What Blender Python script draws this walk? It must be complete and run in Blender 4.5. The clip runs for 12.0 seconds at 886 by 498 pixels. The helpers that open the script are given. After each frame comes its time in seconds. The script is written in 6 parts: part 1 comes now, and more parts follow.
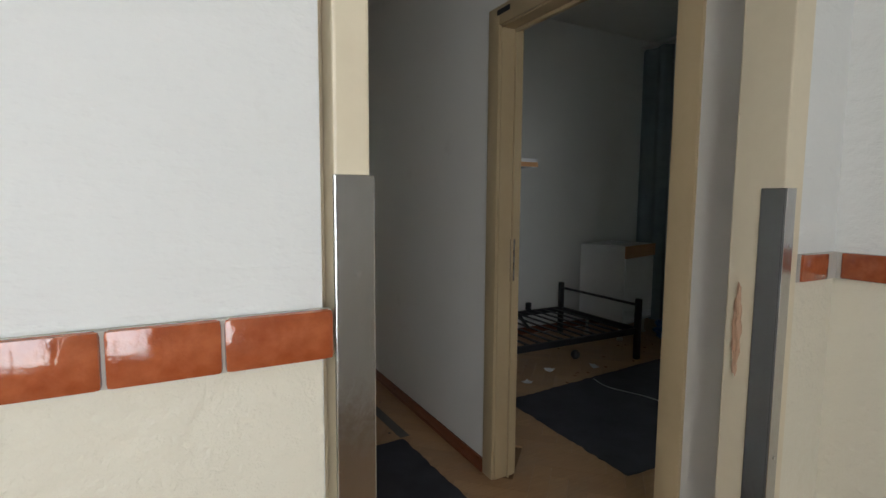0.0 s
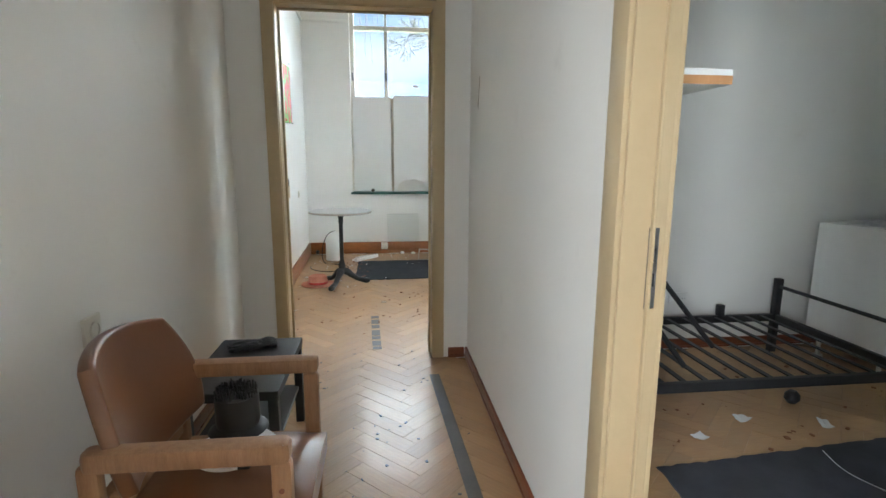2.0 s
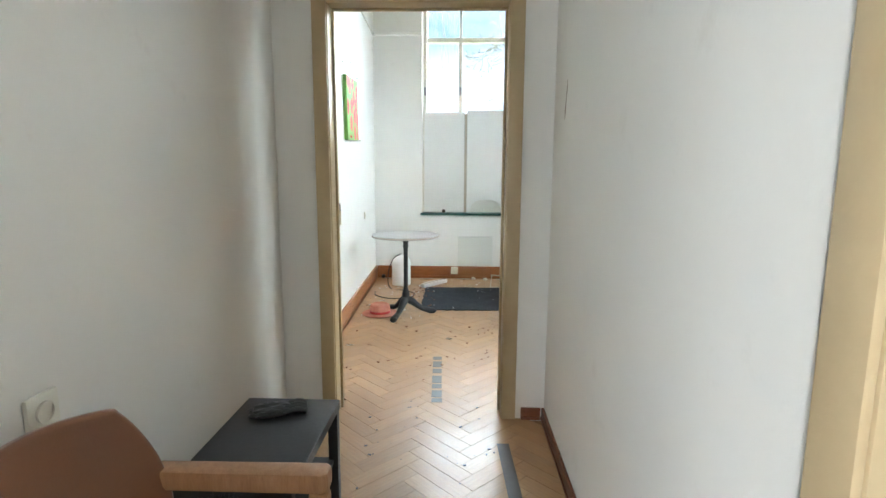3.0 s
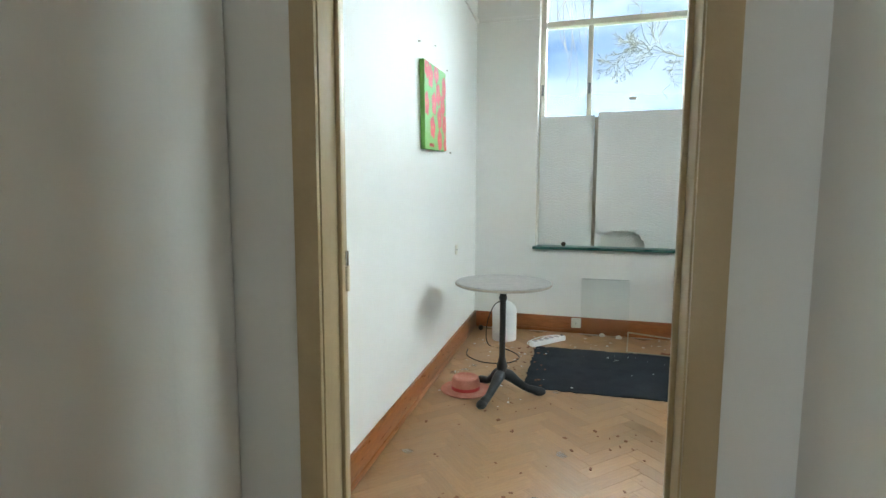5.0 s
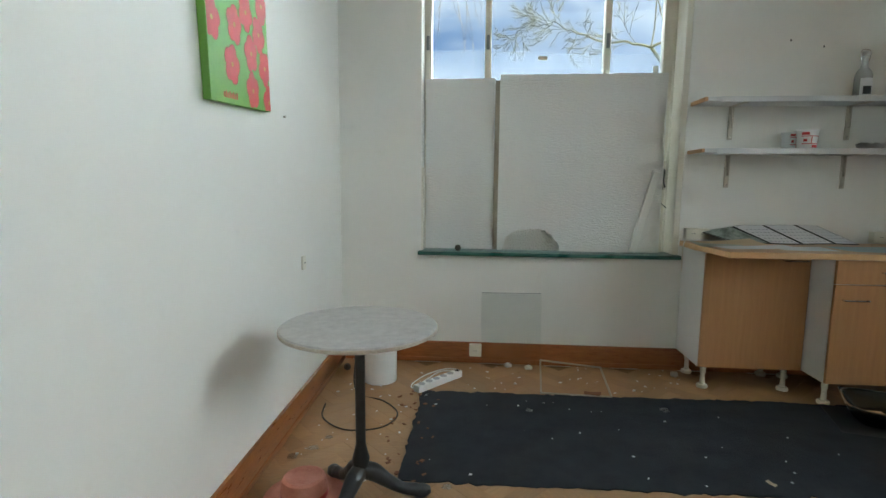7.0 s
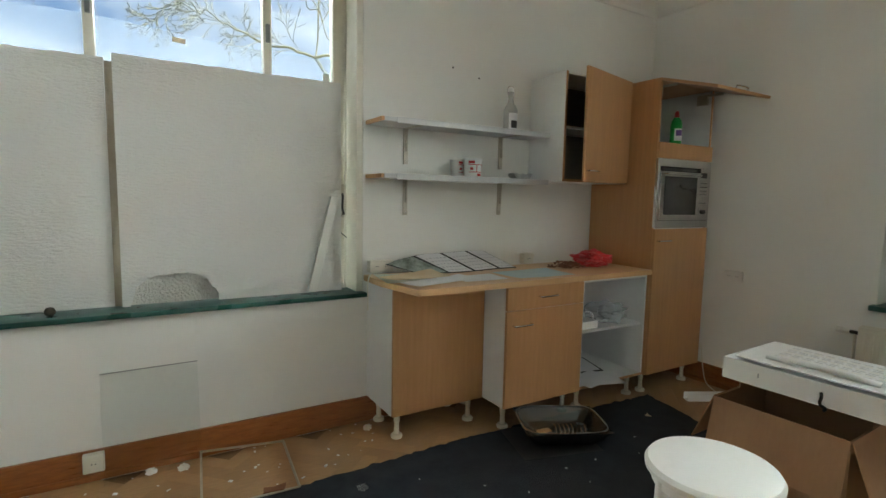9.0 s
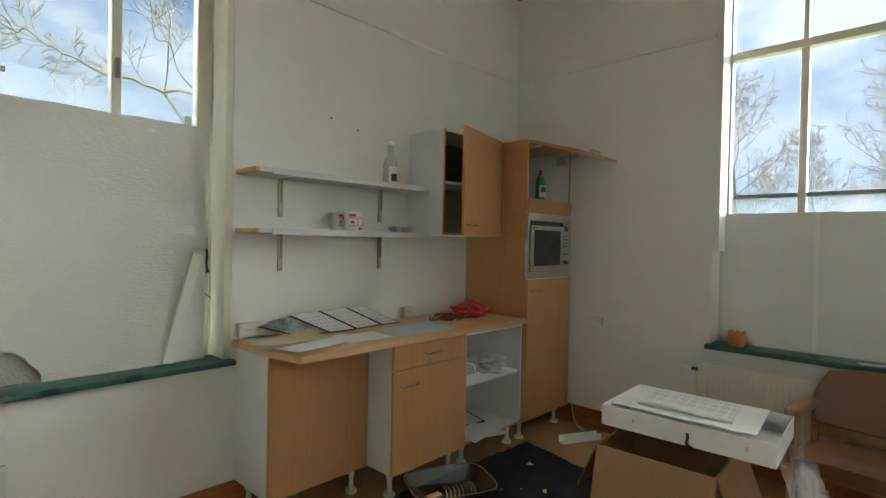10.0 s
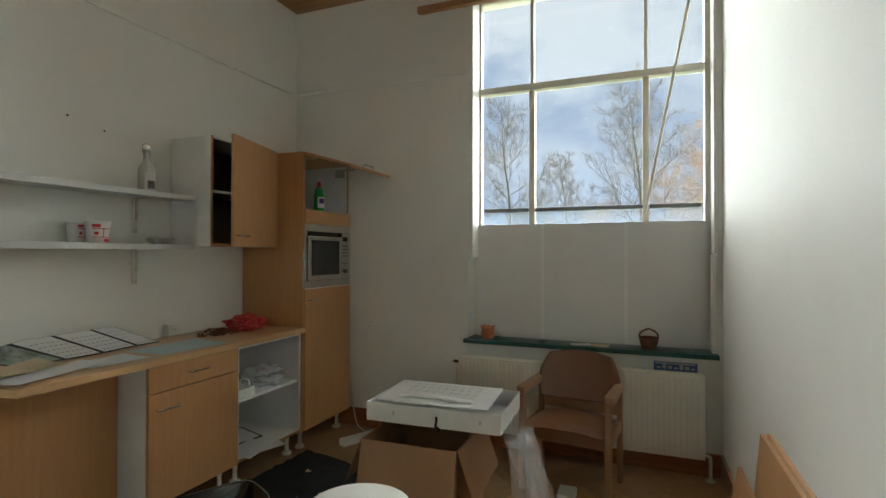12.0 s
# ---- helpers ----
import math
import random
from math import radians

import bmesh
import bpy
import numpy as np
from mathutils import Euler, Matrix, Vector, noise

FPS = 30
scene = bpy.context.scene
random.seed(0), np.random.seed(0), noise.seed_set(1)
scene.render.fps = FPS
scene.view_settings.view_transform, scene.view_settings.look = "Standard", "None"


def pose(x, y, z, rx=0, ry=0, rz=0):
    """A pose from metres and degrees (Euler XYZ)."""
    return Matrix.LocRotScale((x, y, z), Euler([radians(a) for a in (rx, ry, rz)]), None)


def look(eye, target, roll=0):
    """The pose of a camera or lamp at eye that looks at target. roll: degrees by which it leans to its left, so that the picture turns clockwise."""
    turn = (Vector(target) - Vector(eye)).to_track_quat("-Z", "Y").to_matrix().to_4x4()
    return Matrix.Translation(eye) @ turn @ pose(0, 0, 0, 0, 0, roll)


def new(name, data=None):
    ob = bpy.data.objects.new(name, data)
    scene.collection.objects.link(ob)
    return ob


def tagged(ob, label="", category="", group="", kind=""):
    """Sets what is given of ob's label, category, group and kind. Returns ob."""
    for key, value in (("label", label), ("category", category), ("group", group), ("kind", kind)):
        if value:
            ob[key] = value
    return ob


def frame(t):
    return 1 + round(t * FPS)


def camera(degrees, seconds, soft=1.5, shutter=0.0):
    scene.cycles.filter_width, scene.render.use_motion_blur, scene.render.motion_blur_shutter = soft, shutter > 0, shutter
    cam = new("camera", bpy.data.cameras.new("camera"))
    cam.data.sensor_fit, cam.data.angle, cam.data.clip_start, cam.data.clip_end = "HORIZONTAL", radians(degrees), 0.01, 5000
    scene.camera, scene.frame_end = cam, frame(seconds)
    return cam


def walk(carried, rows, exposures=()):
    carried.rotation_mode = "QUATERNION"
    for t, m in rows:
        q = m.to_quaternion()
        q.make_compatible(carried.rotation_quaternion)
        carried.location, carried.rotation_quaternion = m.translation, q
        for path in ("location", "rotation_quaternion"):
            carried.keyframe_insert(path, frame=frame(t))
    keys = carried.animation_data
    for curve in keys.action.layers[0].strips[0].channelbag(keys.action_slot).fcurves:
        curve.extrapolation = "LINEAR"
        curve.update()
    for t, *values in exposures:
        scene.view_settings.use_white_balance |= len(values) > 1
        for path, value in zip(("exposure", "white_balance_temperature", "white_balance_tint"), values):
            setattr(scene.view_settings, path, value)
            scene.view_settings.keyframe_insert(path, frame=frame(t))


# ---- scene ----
cam = camera(82.4, 12.0)
SUN_POWER, BED_WATTS, CORR_WATTS, CLOUD = 8.6, 0.15, 22.0, 0.5
EXPOSURES = [(0.0, 0.9, 6300, 10), (0.5, 1.35, 6000, 9), (1.0, 2.2, 6050, 9), (1.5, 2.72, 6150, 8), (2.0, 3.05, 6050, 8), (3.0, 3.5, 6000, 6), (4.8, 3.0, 6000, 2), (5.5, 2.68, 6000, 1), (6.5, 2.38, 6100, 2), (7.0, 2.34, 6200, 4), (7.5, 2.45, 6300, 4), (9.5, 2.55, 6700, 5), (11.0, 2.2, 6900, 5), (12.0, 2.1, 6900, 6)]
PATH = [
    (0, (0.213, -0.046, 1.238), (1.154, 1.709, 1.044), 0.4),
    (0.5, (0.48, 0.101, 1.237), (1.21, 1.942, 0.955), 0.5),
    (1, (0.66, 0.279, 1.222), (1.204, 2.173, 0.877), 0.4),
    (1.5, (0.784, 0.482, 1.238), (1.177, 2.409, 0.872), 0.4),
    (2, (0.925, 0.709, 1.214), (1.157, 2.664, 0.862), 0.3),
    (2.5, (1.012, 0.924, 1.228), (1.076, 2.898, 0.911), 0.3),
    (3, (0.987, 1.208, 1.236), (0.924, 3.186, 0.947), 0.3),
    (4.8, (1.004, 2.388, 1.211), (0.479, 4.307, 1.006), 0.3),
    (5, (1.004, 2.532, 1.239), (0.459, 4.445, 1.033), 0.2),
    (5.5, (1.007, 2.873, 1.245), (0.443, 4.784, 1.077), 0.2),
    (6, (0.935, 3.194, 1.245), (0.42, 5.119, 1.068), 0.4),
    (6.5, (0.906, 3.489, 1.245), (0.529, 5.442, 1.033), 0.4),
    (7, (0.979, 3.77, 1.243), (0.819, 5.748, 0.992), 0.5),
    (7.5, (1.055, 3.978, 1.229), (1.166, 5.958, 0.968), 0.4),
    (7.7, (1.075, 4.058, 1.238), (1.307, 6.027, 0.976), 0.3),
    (9.3, (1.162, 4.556, 1.373), (2.34, 6.166, 1.219), 1.3),
    (9.5, (1.142, 4.604, 1.383), (2.409, 6.147, 1.274), 1.3),
    (10, (1.121, 4.621, 1.424), (2.57, 6.0, 1.396), 1.1),
    (10.5, (1.131, 4.587, 1.451), (2.716, 5.806, 1.481), 0.7),
    (11, (1.134, 4.488, 1.457), (2.803, 5.59, 1.514), 0.4),
    (11.5, (1.139, 4.396, 1.45), (2.88, 5.378, 1.497), 0.2),
    (12, (1.112, 4.389, 1.425), (2.97, 5.127, 1.444), 0.1),
]
walk(cam, [(t, look(eye, target, roll)) for t, eye, target, roll in PATH], EXPOSURES)

# ---- light ----
world = bpy.data.worlds.new("world")
scene.world = world
world.use_nodes = True
wn = world.node_tree.nodes
sky = wn.new("ShaderNodeTexSky")
sky.sky_type, sky.sun_disc = "NISHITA", False
sky.sun_elevation, sky.sun_rotation = radians(47), radians(67)
wn["Background"].inputs["Strength"].default_value = 0.027
sky.air_density, sky.dust_density, sky.ozone_density = 0.22, 0.1, 2.0
world.node_tree.links.new(sky.outputs["Color"], wn["Background"].inputs["Color"])

sun = new("sun", bpy.data.lights.new("sun", "SUN"))
sun.data.energy, sun.data.angle, sun.data.color = SUN_POWER, radians(135), (0.93, 0.97, 1.0)
sun.matrix_world = look((8.1, 3.5, 9.4), (0, 0, 0))


def window_light(name, m, w, h, watts, colour=(0.86, 0.93, 1.0)):
    """Daylight of a window that lies out of view, in its opening."""
    ob = new(name, bpy.data.lights.new(name, "AREA"))
    ob.data.shape, ob.data.size, ob.data.size_y = "RECTANGLE", w, h
    ob.data.energy, ob.data.color = watts, colour
    ob.matrix_world = m
    return ob


window_light("bedroom_window_light", look((4.95, 1.75, 1.7), (2.5, 2.2, 1.3)), 1.5, 1.5, BED_WATTS)
window_light("corridor_window_light", look((-0.65, -1.86, 1.33), (-0.55, 0.5, 1.2)), 1.0, 1.6, CORR_WATTS, (0.95, 0.97, 1.0))


# ---- materials ----
def shader(name):
    m = bpy.data.materials.new(name)
    m.use_nodes = True
    return m, m.node_tree.nodes, m.node_tree.links, m.node_tree.nodes["Principled BSDF"]


def ramp(nodes, links, fac, a, b, lo=0.3, hi=0.7):
    r = nodes.new("ShaderNodeValToRGB")
    r.color_ramp.elements[0].position, r.color_ramp.elements[1].position = lo, hi
    r.color_ramp.elements[0].color, r.color_ramp.elements[1].color = (*a, 1), (*b, 1)
    links.new(fac, r.inputs["Fac"])
    return r.outputs["Color"]


def noise_tex(nodes, links, scale, detail=4.0, rough=0.55, vec=None):
    n = nodes.new("ShaderNodeTexNoise")
    n.inputs["Scale"].default_value, n.inputs["Detail"].default_value, n.inputs["Roughness"].default_value = scale, detail, rough
    if vec is not None:
        links.new(vec, n.inputs["Vector"])
    return n.outputs["Fac"]


def coords(nodes, links, stretch=(1, 1, 1), kind="Object"):
    c = nodes.new("ShaderNodeTexCoord")
    mp = nodes.new("ShaderNodeMapping")
    mp.inputs["Scale"].default_value = stretch
    links.new(c.outputs[kind], mp.inputs["Vector"])
    return mp.outputs["Vector"]


def mixed(nodes, links, a, b, fac=0.5, how="MIX"):
    m = nodes.new("ShaderNodeMix")
    m.data_type, m.blend_type = "RGBA", how
    for sock, v in ((m.inputs[6], a), (m.inputs[7], b)):
        if isinstance(v, tuple):
            sock.default_value = (*v, 1)
        else:
            links.new(v, sock)
    if isinstance(fac, float):
        m.inputs[0].default_value = fac
    else:
        links.new(fac, m.inputs[0])
    return m.outputs[2]


def plain(name, dark, light, rough=0.5, metal=0.0, scale=6.0, fine=60.0, bump=0.05, stretch=(1, 1, 1), rough_var=0.12, spec=0.5, coat=0.0, per_object=0.0):
    """A surface whose colour drifts between two tones at two scales, with fine relief and uneven gloss."""
    m, n, l, p = shader(name)
    v = coords(n, l, stretch)
    big = noise_tex(n, l, scale, 5.0, 0.6, v)
    small = noise_tex(n, l, fine, 3.0, 0.6, v)
    col = mixed(n, l, ramp(n, l, big, dark, light), ramp(n, l, small, dark, light, 0.2, 0.8), 0.35)
    if per_object:
        info = n.new("ShaderNodeObjectInfo")
        hsv = n.new("ShaderNodeHueSaturation")
        mr = n.new("ShaderNodeMapRange")
        mr.inputs["To Min"].default_value, mr.inputs["To Max"].default_value = 1 - per_object, 1 + per_object
        l.new(info.outputs["Random"], mr.inputs["Value"])
        l.new(mr.outputs["Result"], hsv.inputs["Value"])
        l.new(col, hsv.inputs["Color"])
        col = hsv.outputs["Color"]
    l.new(col, p.inputs["Base Color"])
    mr = n.new("ShaderNodeMapRange")
    mr.inputs["To Min"].default_value, mr.inputs["To Max"].default_value = max(rough - rough_var, 0.02), min(rough + rough_var, 1)
    l.new(big, mr.inputs["Value"])
    l.new(mr.outputs["Result"], p.inputs["Roughness"])
    p.inputs["Metallic"].default_value = metal
    p.inputs["Specular IOR Level"].default_value = spec
    p.inputs["Coat Weight"].default_value = coat
    if bump:
        b = n.new("ShaderNodeBump")
        b.inputs["Strength"].default_value, b.inputs["Distance"].default_value = bump, 0.01
        l.new(small, b.inputs["Height"])
        l.new(b.outputs["Normal"], p.inputs["Normal"])
    return m


def wall_paint(name, base, stain, rough=0.6, relief=0.25, grain=55.0, stains=0.25, stretch=(1, 1, 1), depth=0.004):
    """Old wall paint: roller stipple, slow shifts of tone and scattered grey scuffs."""
    m, n, l, p = shader(name)
    v = coords(n, l)
    slow = noise_tex(n, l, 0.9, 4.0, 0.6, v)
    spots = noise_tex(n, l, 4.5, 6.0, 0.7, v)
    grainy = noise_tex(n, l, grain, 4.0, 0.6, coords(n, l, stretch))
    tone = tuple(c * 0.94 for c in base)
    col = ramp(n, l, slow, tone, base, 0.3, 0.7)
    fac = n.new("ShaderNodeMapRange")
    fac.inputs["From Min"].default_value, fac.inputs["From Max"].default_value, fac.inputs["To Max"].default_value = 0.62, 0.8, stains
    l.new(spots, fac.inputs["Value"])
    l.new(mixed(n, l, col, stain, fac.outputs["Result"]), p.inputs["Base Color"])
    p.inputs["Roughness"].default_value = rough
    p.inputs["Specular IOR Level"].default_value = 0.35
    b = n.new("ShaderNodeBump")
    b.inputs["Strength"].default_value, b.inputs["Distance"].default_value = relief, depth
    l.new(grainy, b.inputs["Height"])
    l.new(b.outputs["Normal"], p.inputs["Normal"])
    return m


def wood(name, dark, light, rough=0.4, grain=(1, 14, 14), scale=5.0, per_object=0.0, coat=0.0, bump=0.06, stain=None):
    """Wood with grain along its stretched axis."""
    m, n, l, p = shader(name)
    v = coords(n, l, grain)
    g = noise_tex(n, l, scale, 6.0, 0.62, v)
    f = noise_tex(n, l, scale * 7, 3.0, 0.6, v)
    col = mixed(n, l, ramp(n, l, g, dark, light, 0.32, 0.68), ramp(n, l, f, dark, light, 0.25, 0.75), 0.35)
    if per_object:
        info = n.new("ShaderNodeObjectInfo")
        geo = n.new("ShaderNodeNewGeometry")
        add = n.new("ShaderNodeMath")
        add.operation = "ADD"
        l.new(info.outputs["Random"], add.inputs[0])
        l.new(geo.outputs["Random Per Island"], add.inputs[1])
        fr = n.new("ShaderNodeMath")
        fr.operation = "FRACT"
        l.new(add.outputs[0], fr.inputs[0])
        mr = n.new("ShaderNodeMapRange")
        mr.inputs["To Min"].default_value, mr.inputs["To Max"].default_value = 1 - per_object, 1 + per_object
        l.new(fr.outputs[0], mr.inputs["Value"])
        hsv = n.new("ShaderNodeHueSaturation")
        l.new(mr.outputs["Result"], hsv.inputs["Value"])
        l.new(col, hsv.inputs["Color"])
        col = hsv.outputs["Color"]
    if stain:
        w = coords(n, l, (1, 1, 1))
        s = noise_tex(n, l, 2.2, 8.0, 0.7, w)
        fac = n.new("ShaderNodeMapRange")
        fac.inputs["From Min"].default_value, fac.inputs["From Max"].default_value, fac.inputs["To Max"].default_value = 0.5, 0.75, 0.5
        l.new(s, fac.inputs["Value"])
        col = mixed(n, l, col, stain, fac.outputs["Result"])
    l.new(col, p.inputs["Base Color"])
    mr = n.new("ShaderNodeMapRange")
    mr.inputs["To Min"].default_value, mr.inputs["To Max"].default_value = max(rough - 0.12, 0.05), rough + 0.15
    l.new(g, mr.inputs["Value"])
    l.new(mr.outputs["Result"], p.inputs["Roughness"])
    p.inputs["Coat Weight"].default_value = coat
    b = n.new("ShaderNodeBump")
    b.inputs["Strength"].default_value, b.inputs["Distance"].default_value = bump, 0.004
    l.new(f, b.inputs["Height"])
    l.new(b.outputs["Normal"], p.inputs["Normal"])
    return m


def clear(name, tint=(0.95, 0.98, 0.97), gloss_rough=0.02, gloss=1.0):
    """A thin pane: see-through, with gloss by Fresnel."""
    m, n, l, p = shader(name)
    out = n["Material Output"]
    t = n.new("ShaderNodeBsdfTransparent")
    t.inputs["Color"].default_value = (*tint, 1)
    g = n.new("ShaderNodeBsdfGlossy")
    g.inputs["Roughness"].default_value = gloss_rough
    f = n.new("ShaderNodeFresnel")
    f.inputs["IOR"].default_value = 1.45
    mul = n.new("ShaderNodeMath")
    mul.operation = "MULTIPLY"
    mul.inputs[1].default_value = gloss
    l.new(f.outputs[0], mul.inputs[0])
    mx = n.new("ShaderNodeMixShader")
    l.new(mul.outputs[0], mx.inputs["Fac"])
    l.new(t.outputs[0], mx.inputs[1])
    l.new(g.outputs[0], mx.inputs[2])
    l.new(mx.outputs[0], out.inputs["Surface"])
    return m


def film(name, colour, see=0.5, glow=0.5):
    """A thin sheet that lets light through: part clear, part white scatter."""
    m, n, l, p = shader(name)
    out = n["Material Output"]
    t = n.new("ShaderNodeBsdfTransparent")
    d = n.new("ShaderNodeBsdfDiffuse")
    tr = n.new("ShaderNodeBsdfTranslucent")
    for s in (d, tr):
        s.inputs["Color"].default_value = (*colour, 1)
    a = n.new("ShaderNodeMixShader")
    a.inputs["Fac"].default_value = glow
    l.new(d.outputs[0], a.inputs[1])
    l.new(tr.outputs[0], a.inputs[2])
    b = n.new("ShaderNodeMixShader")
    b.inputs["Fac"].default_value = see
    l.new(a.outputs[0], b.inputs[1])
    l.new(t.outputs[0], b.inputs[2])
    l.new(b.outputs[0], out.inputs["Surface"])
    return m


WALL = wall_paint("white_wall_paint", (0.83, 0.825, 0.79), (0.6, 0.57, 0.5), relief=0.12)
WALL_HALL = wall_paint("cream_wall_paint", (0.82, 0.80, 0.75), (0.55, 0.51, 0.45), relief=0.15, stains=0.3)
WALL_CORR = wall_paint("rough_white_paint", (0.78, 0.78, 0.75), (0.5, 0.47, 0.38), relief=0.9, grain=26, stains=0.35, stretch=(0.6, 1, 1.3), depth=0.007)
WALL_LOW = wall_paint("rough_cream_paint", (0.76, 0.71, 0.58), (0.55, 0.5, 0.4), rough=0.4, relief=0.9, grain=32, stains=0.15, depth=0.008)
BEIGE = plain("beige_gloss_paint", (0.47, 0.36, 0.21), (0.54, 0.42, 0.25), 0.38, scale=3, fine=40, bump=0.06)
BEIGE_PALE = plain("pale_cream_gloss_paint", (0.66, 0.57, 0.41), (0.74, 0.65, 0.48), 0.35, scale=3, fine=40, bump=0.06)
WHITE_GLOSS = plain("white_gloss_paint", (0.74, 0.74, 0.71), (0.82, 0.82, 0.79), 0.35, scale=3, fine=50, bump=0.05, rough_var=0.04)
CREAM_FRAME = plain("cream_window_paint", (0.66, 0.63, 0.54), (0.78, 0.75, 0.66), 0.4, scale=8, fine=50, bump=0.08)
SKIRT = wood("red_brown_skirting", (0.13, 0.035, 0.014), (0.24, 0.075, 0.03), 0.3, (2, 2, 14), coat=0.2)
SKIRT_OAK = wood("varnished_skirting", (0.22, 0.07, 0.02), (0.4, 0.15, 0.045), 0.3, (2, 2, 14), coat=0.3)
PARQUET = wood("oak_parquet", (0.36, 0.20, 0.092), (0.49, 0.295, 0.145), 0.36, (3, 30, 30), 3.0, per_object=0.10, coat=0.1, stain=(0.33, 0.25, 0.17))
JOINT = plain("parquet_bed", (0.2, 0.11, 0.05), (0.27, 0.16, 0.075), 0.6)
BEECH = wood("beech_laminate", (0.46, 0.235, 0.10), (0.56, 0.305, 0.14), 0.38, (14, 14, 0.8), 3.0, bump=0.02)
BEECH_TOP = wood("beech_worktop", (0.55, 0.33, 0.16), (0.66, 0.43, 0.23), 0.35, (1.2, 14, 14), 3.0, bump=0.02)
MELAMINE = plain("white_melamine", (0.74, 0.75, 0.75), (0.8, 0.81, 0.81), 0.35, bump=0.02, rough_var=0.03)
GREEN = plain("dark_green_sill", (0.012, 0.07, 0.06), (0.022, 0.11, 0.09), 0.3, scale=9, bump=0.05)
CHROME = plain("brushed_chrome", (0.55, 0.55, 0.55), (0.72, 0.72, 0.72), 0.2, 1.0, bump=0.02)
STEEL = plain("scratched_steel", (0.46, 0.46, 0.46), (0.62, 0.62, 0.62), 0.2, 1.0, scale=4, fine=90, bump=0.05, stretch=(1, 1, 0.3), rough_var=0.05)
GREY_METAL = plain("grey_shelf_paint", (0.56, 0.57, 0.58), (0.64, 0.65, 0.66), 0.38, bump=0.02, rough_var=0.05)
ZINC = plain("zinc_bracket", (0.45, 0.42, 0.36), (0.62, 0.58, 0.5), 0.35, 0.8)
IRON = plain("black_cast_iron", (0.008, 0.009, 0.01), (0.03, 0.031, 0.033), 0.42, bump=0.3, fine=45)
BLACK = plain("black_satin", (0.012, 0.012, 0.013), (0.028, 0.028, 0.03), 0.45, bump=0.06)
MARBLE = plain("grey_marble", (0.33, 0.32, 0.315), (0.52, 0.505, 0.49), 0.36, scale=26, fine=70, bump=0.02, rough_var=0.06)
STONE_EDGE = plain("worn_stone_edge", (0.36, 0.31, 0.25), (0.55, 0.5, 0.43), 0.7, scale=30, fine=120, bump=0.4)
LEATHER = plain("brown_leather", (0.160, 0.066, 0.029), (0.185, 0.080, 0.036), 0.3, scale=5, fine=160, bump=0.05, rough_var=0.04)
CHAIR_WOOD = wood("worn_chair_wood", (0.25, 0.12, 0.055), (0.4, 0.22, 0.115), 0.5, (14, 14, 2), 4, stain=(0.3, 0.25, 0.2))
MAT_GREY = plain("charcoal_carpet", (0.022, 0.026, 0.033), (0.055, 0.06, 0.07), 0.95, scale=7, fine=160, bump=0.6, spec=0.15)
MAT_HALL = plain("slate_carpet", (0.04, 0.04, 0.048), (0.075, 0.075, 0.088), 0.95, scale=6, fine=160, bump=0.6, spec=0.15)
CARD = plain("brown_cardboard", (0.34, 0.19, 0.1), (0.43, 0.255, 0.145), 0.8, scale=3, fine=70, bump=0.08, stretch=(1, 1, 0.2))
FOAM = wall_paint("white_foam_board", (0.76, 0.76, 0.74), (0.55, 0.5, 0.42), rough=0.8, relief=1.0, grain=30, stains=0.1, stretch=(1, 1, 3.2), depth=0.007)
FOAM_SMOOTH = wall_paint("smooth_foam_board", (0.74, 0.74, 0.73), (0.6, 0.57, 0.5), rough=0.75, relief=0.2, grain=60, stains=0.12)
FOAM_SEAM = plain("grey_beige_seam", (0.36, 0.32, 0.25), (0.48, 0.43, 0.35), 0.9, scale=9, bump=0.3)
FOAM_TORN = wall_paint("torn_foam", (0.73, 0.71, 0.66), (0.52, 0.47, 0.4), rough=0.95, relief=1.0, grain=70, stains=0.4, depth=0.02)
PORCELAIN = plain("white_enamel", (0.79, 0.80, 0.80), (0.85, 0.86, 0.86), 0.32, bump=0.01, rough_var=0.02)
CREAM_PLASTIC = plain("cream_plastic", (0.7, 0.67, 0.57), (0.78, 0.75, 0.66), 0.35, bump=0.02)
TILE = plain("red_brown_glazed_tile", (0.26, 0.045, 0.012), (0.46, 0.13, 0.045), 0.07, scale=34, fine=60, bump=0.10, rough_var=0.04, coat=0.6, per_object=0.15)
GROUT = plain("cement_grout", (0.45, 0.42, 0.37), (0.55, 0.52, 0.46), 0.85)
TAPE = plain("dark_tape", (0.09, 0.08, 0.075), (0.15, 0.135, 0.125), 0.5)
PAPER = plain("white_paper", (0.74, 0.75, 0.77), (0.82, 0.83, 0.85), 0.8, bump=0.02)
MANILA = plain("manila_card", (0.62, 0.5, 0.32), (0.7, 0.58, 0.39), 0.8, bump=0.03)
CURTAIN = plain("blue_grey_curtain", (0.2, 0.26, 0.3), (0.3, 0.37, 0.41), 0.85, fine=200, bump=0.2)
RAIL_GREY = plain("weathered_grey_paint", (0.16, 0.165, 0.17), (0.3, 0.3, 0.3), 0.6, scale=12, bump=0.2)
GLASS = clear("window_glass")
PANE = clear("loose_glass", (0.965, 0.975, 0.97), 0.05, 0.45)
FILM = film("milky_window_film", (0.24, 0.29, 0.35), 0.62, 0.5)
POLYTHENE = film("clear_polythene", (0.85, 0.87, 0.88), 0.72, 0.4)
SHEETING = film("crinkled_polythene", (0.9, 0.91, 0.92), 0.8, 0.35)
PINK = plain("pale_pink_smear", (0.7, 0.42, 0.42), (0.76, 0.55, 0.55), 0.6)
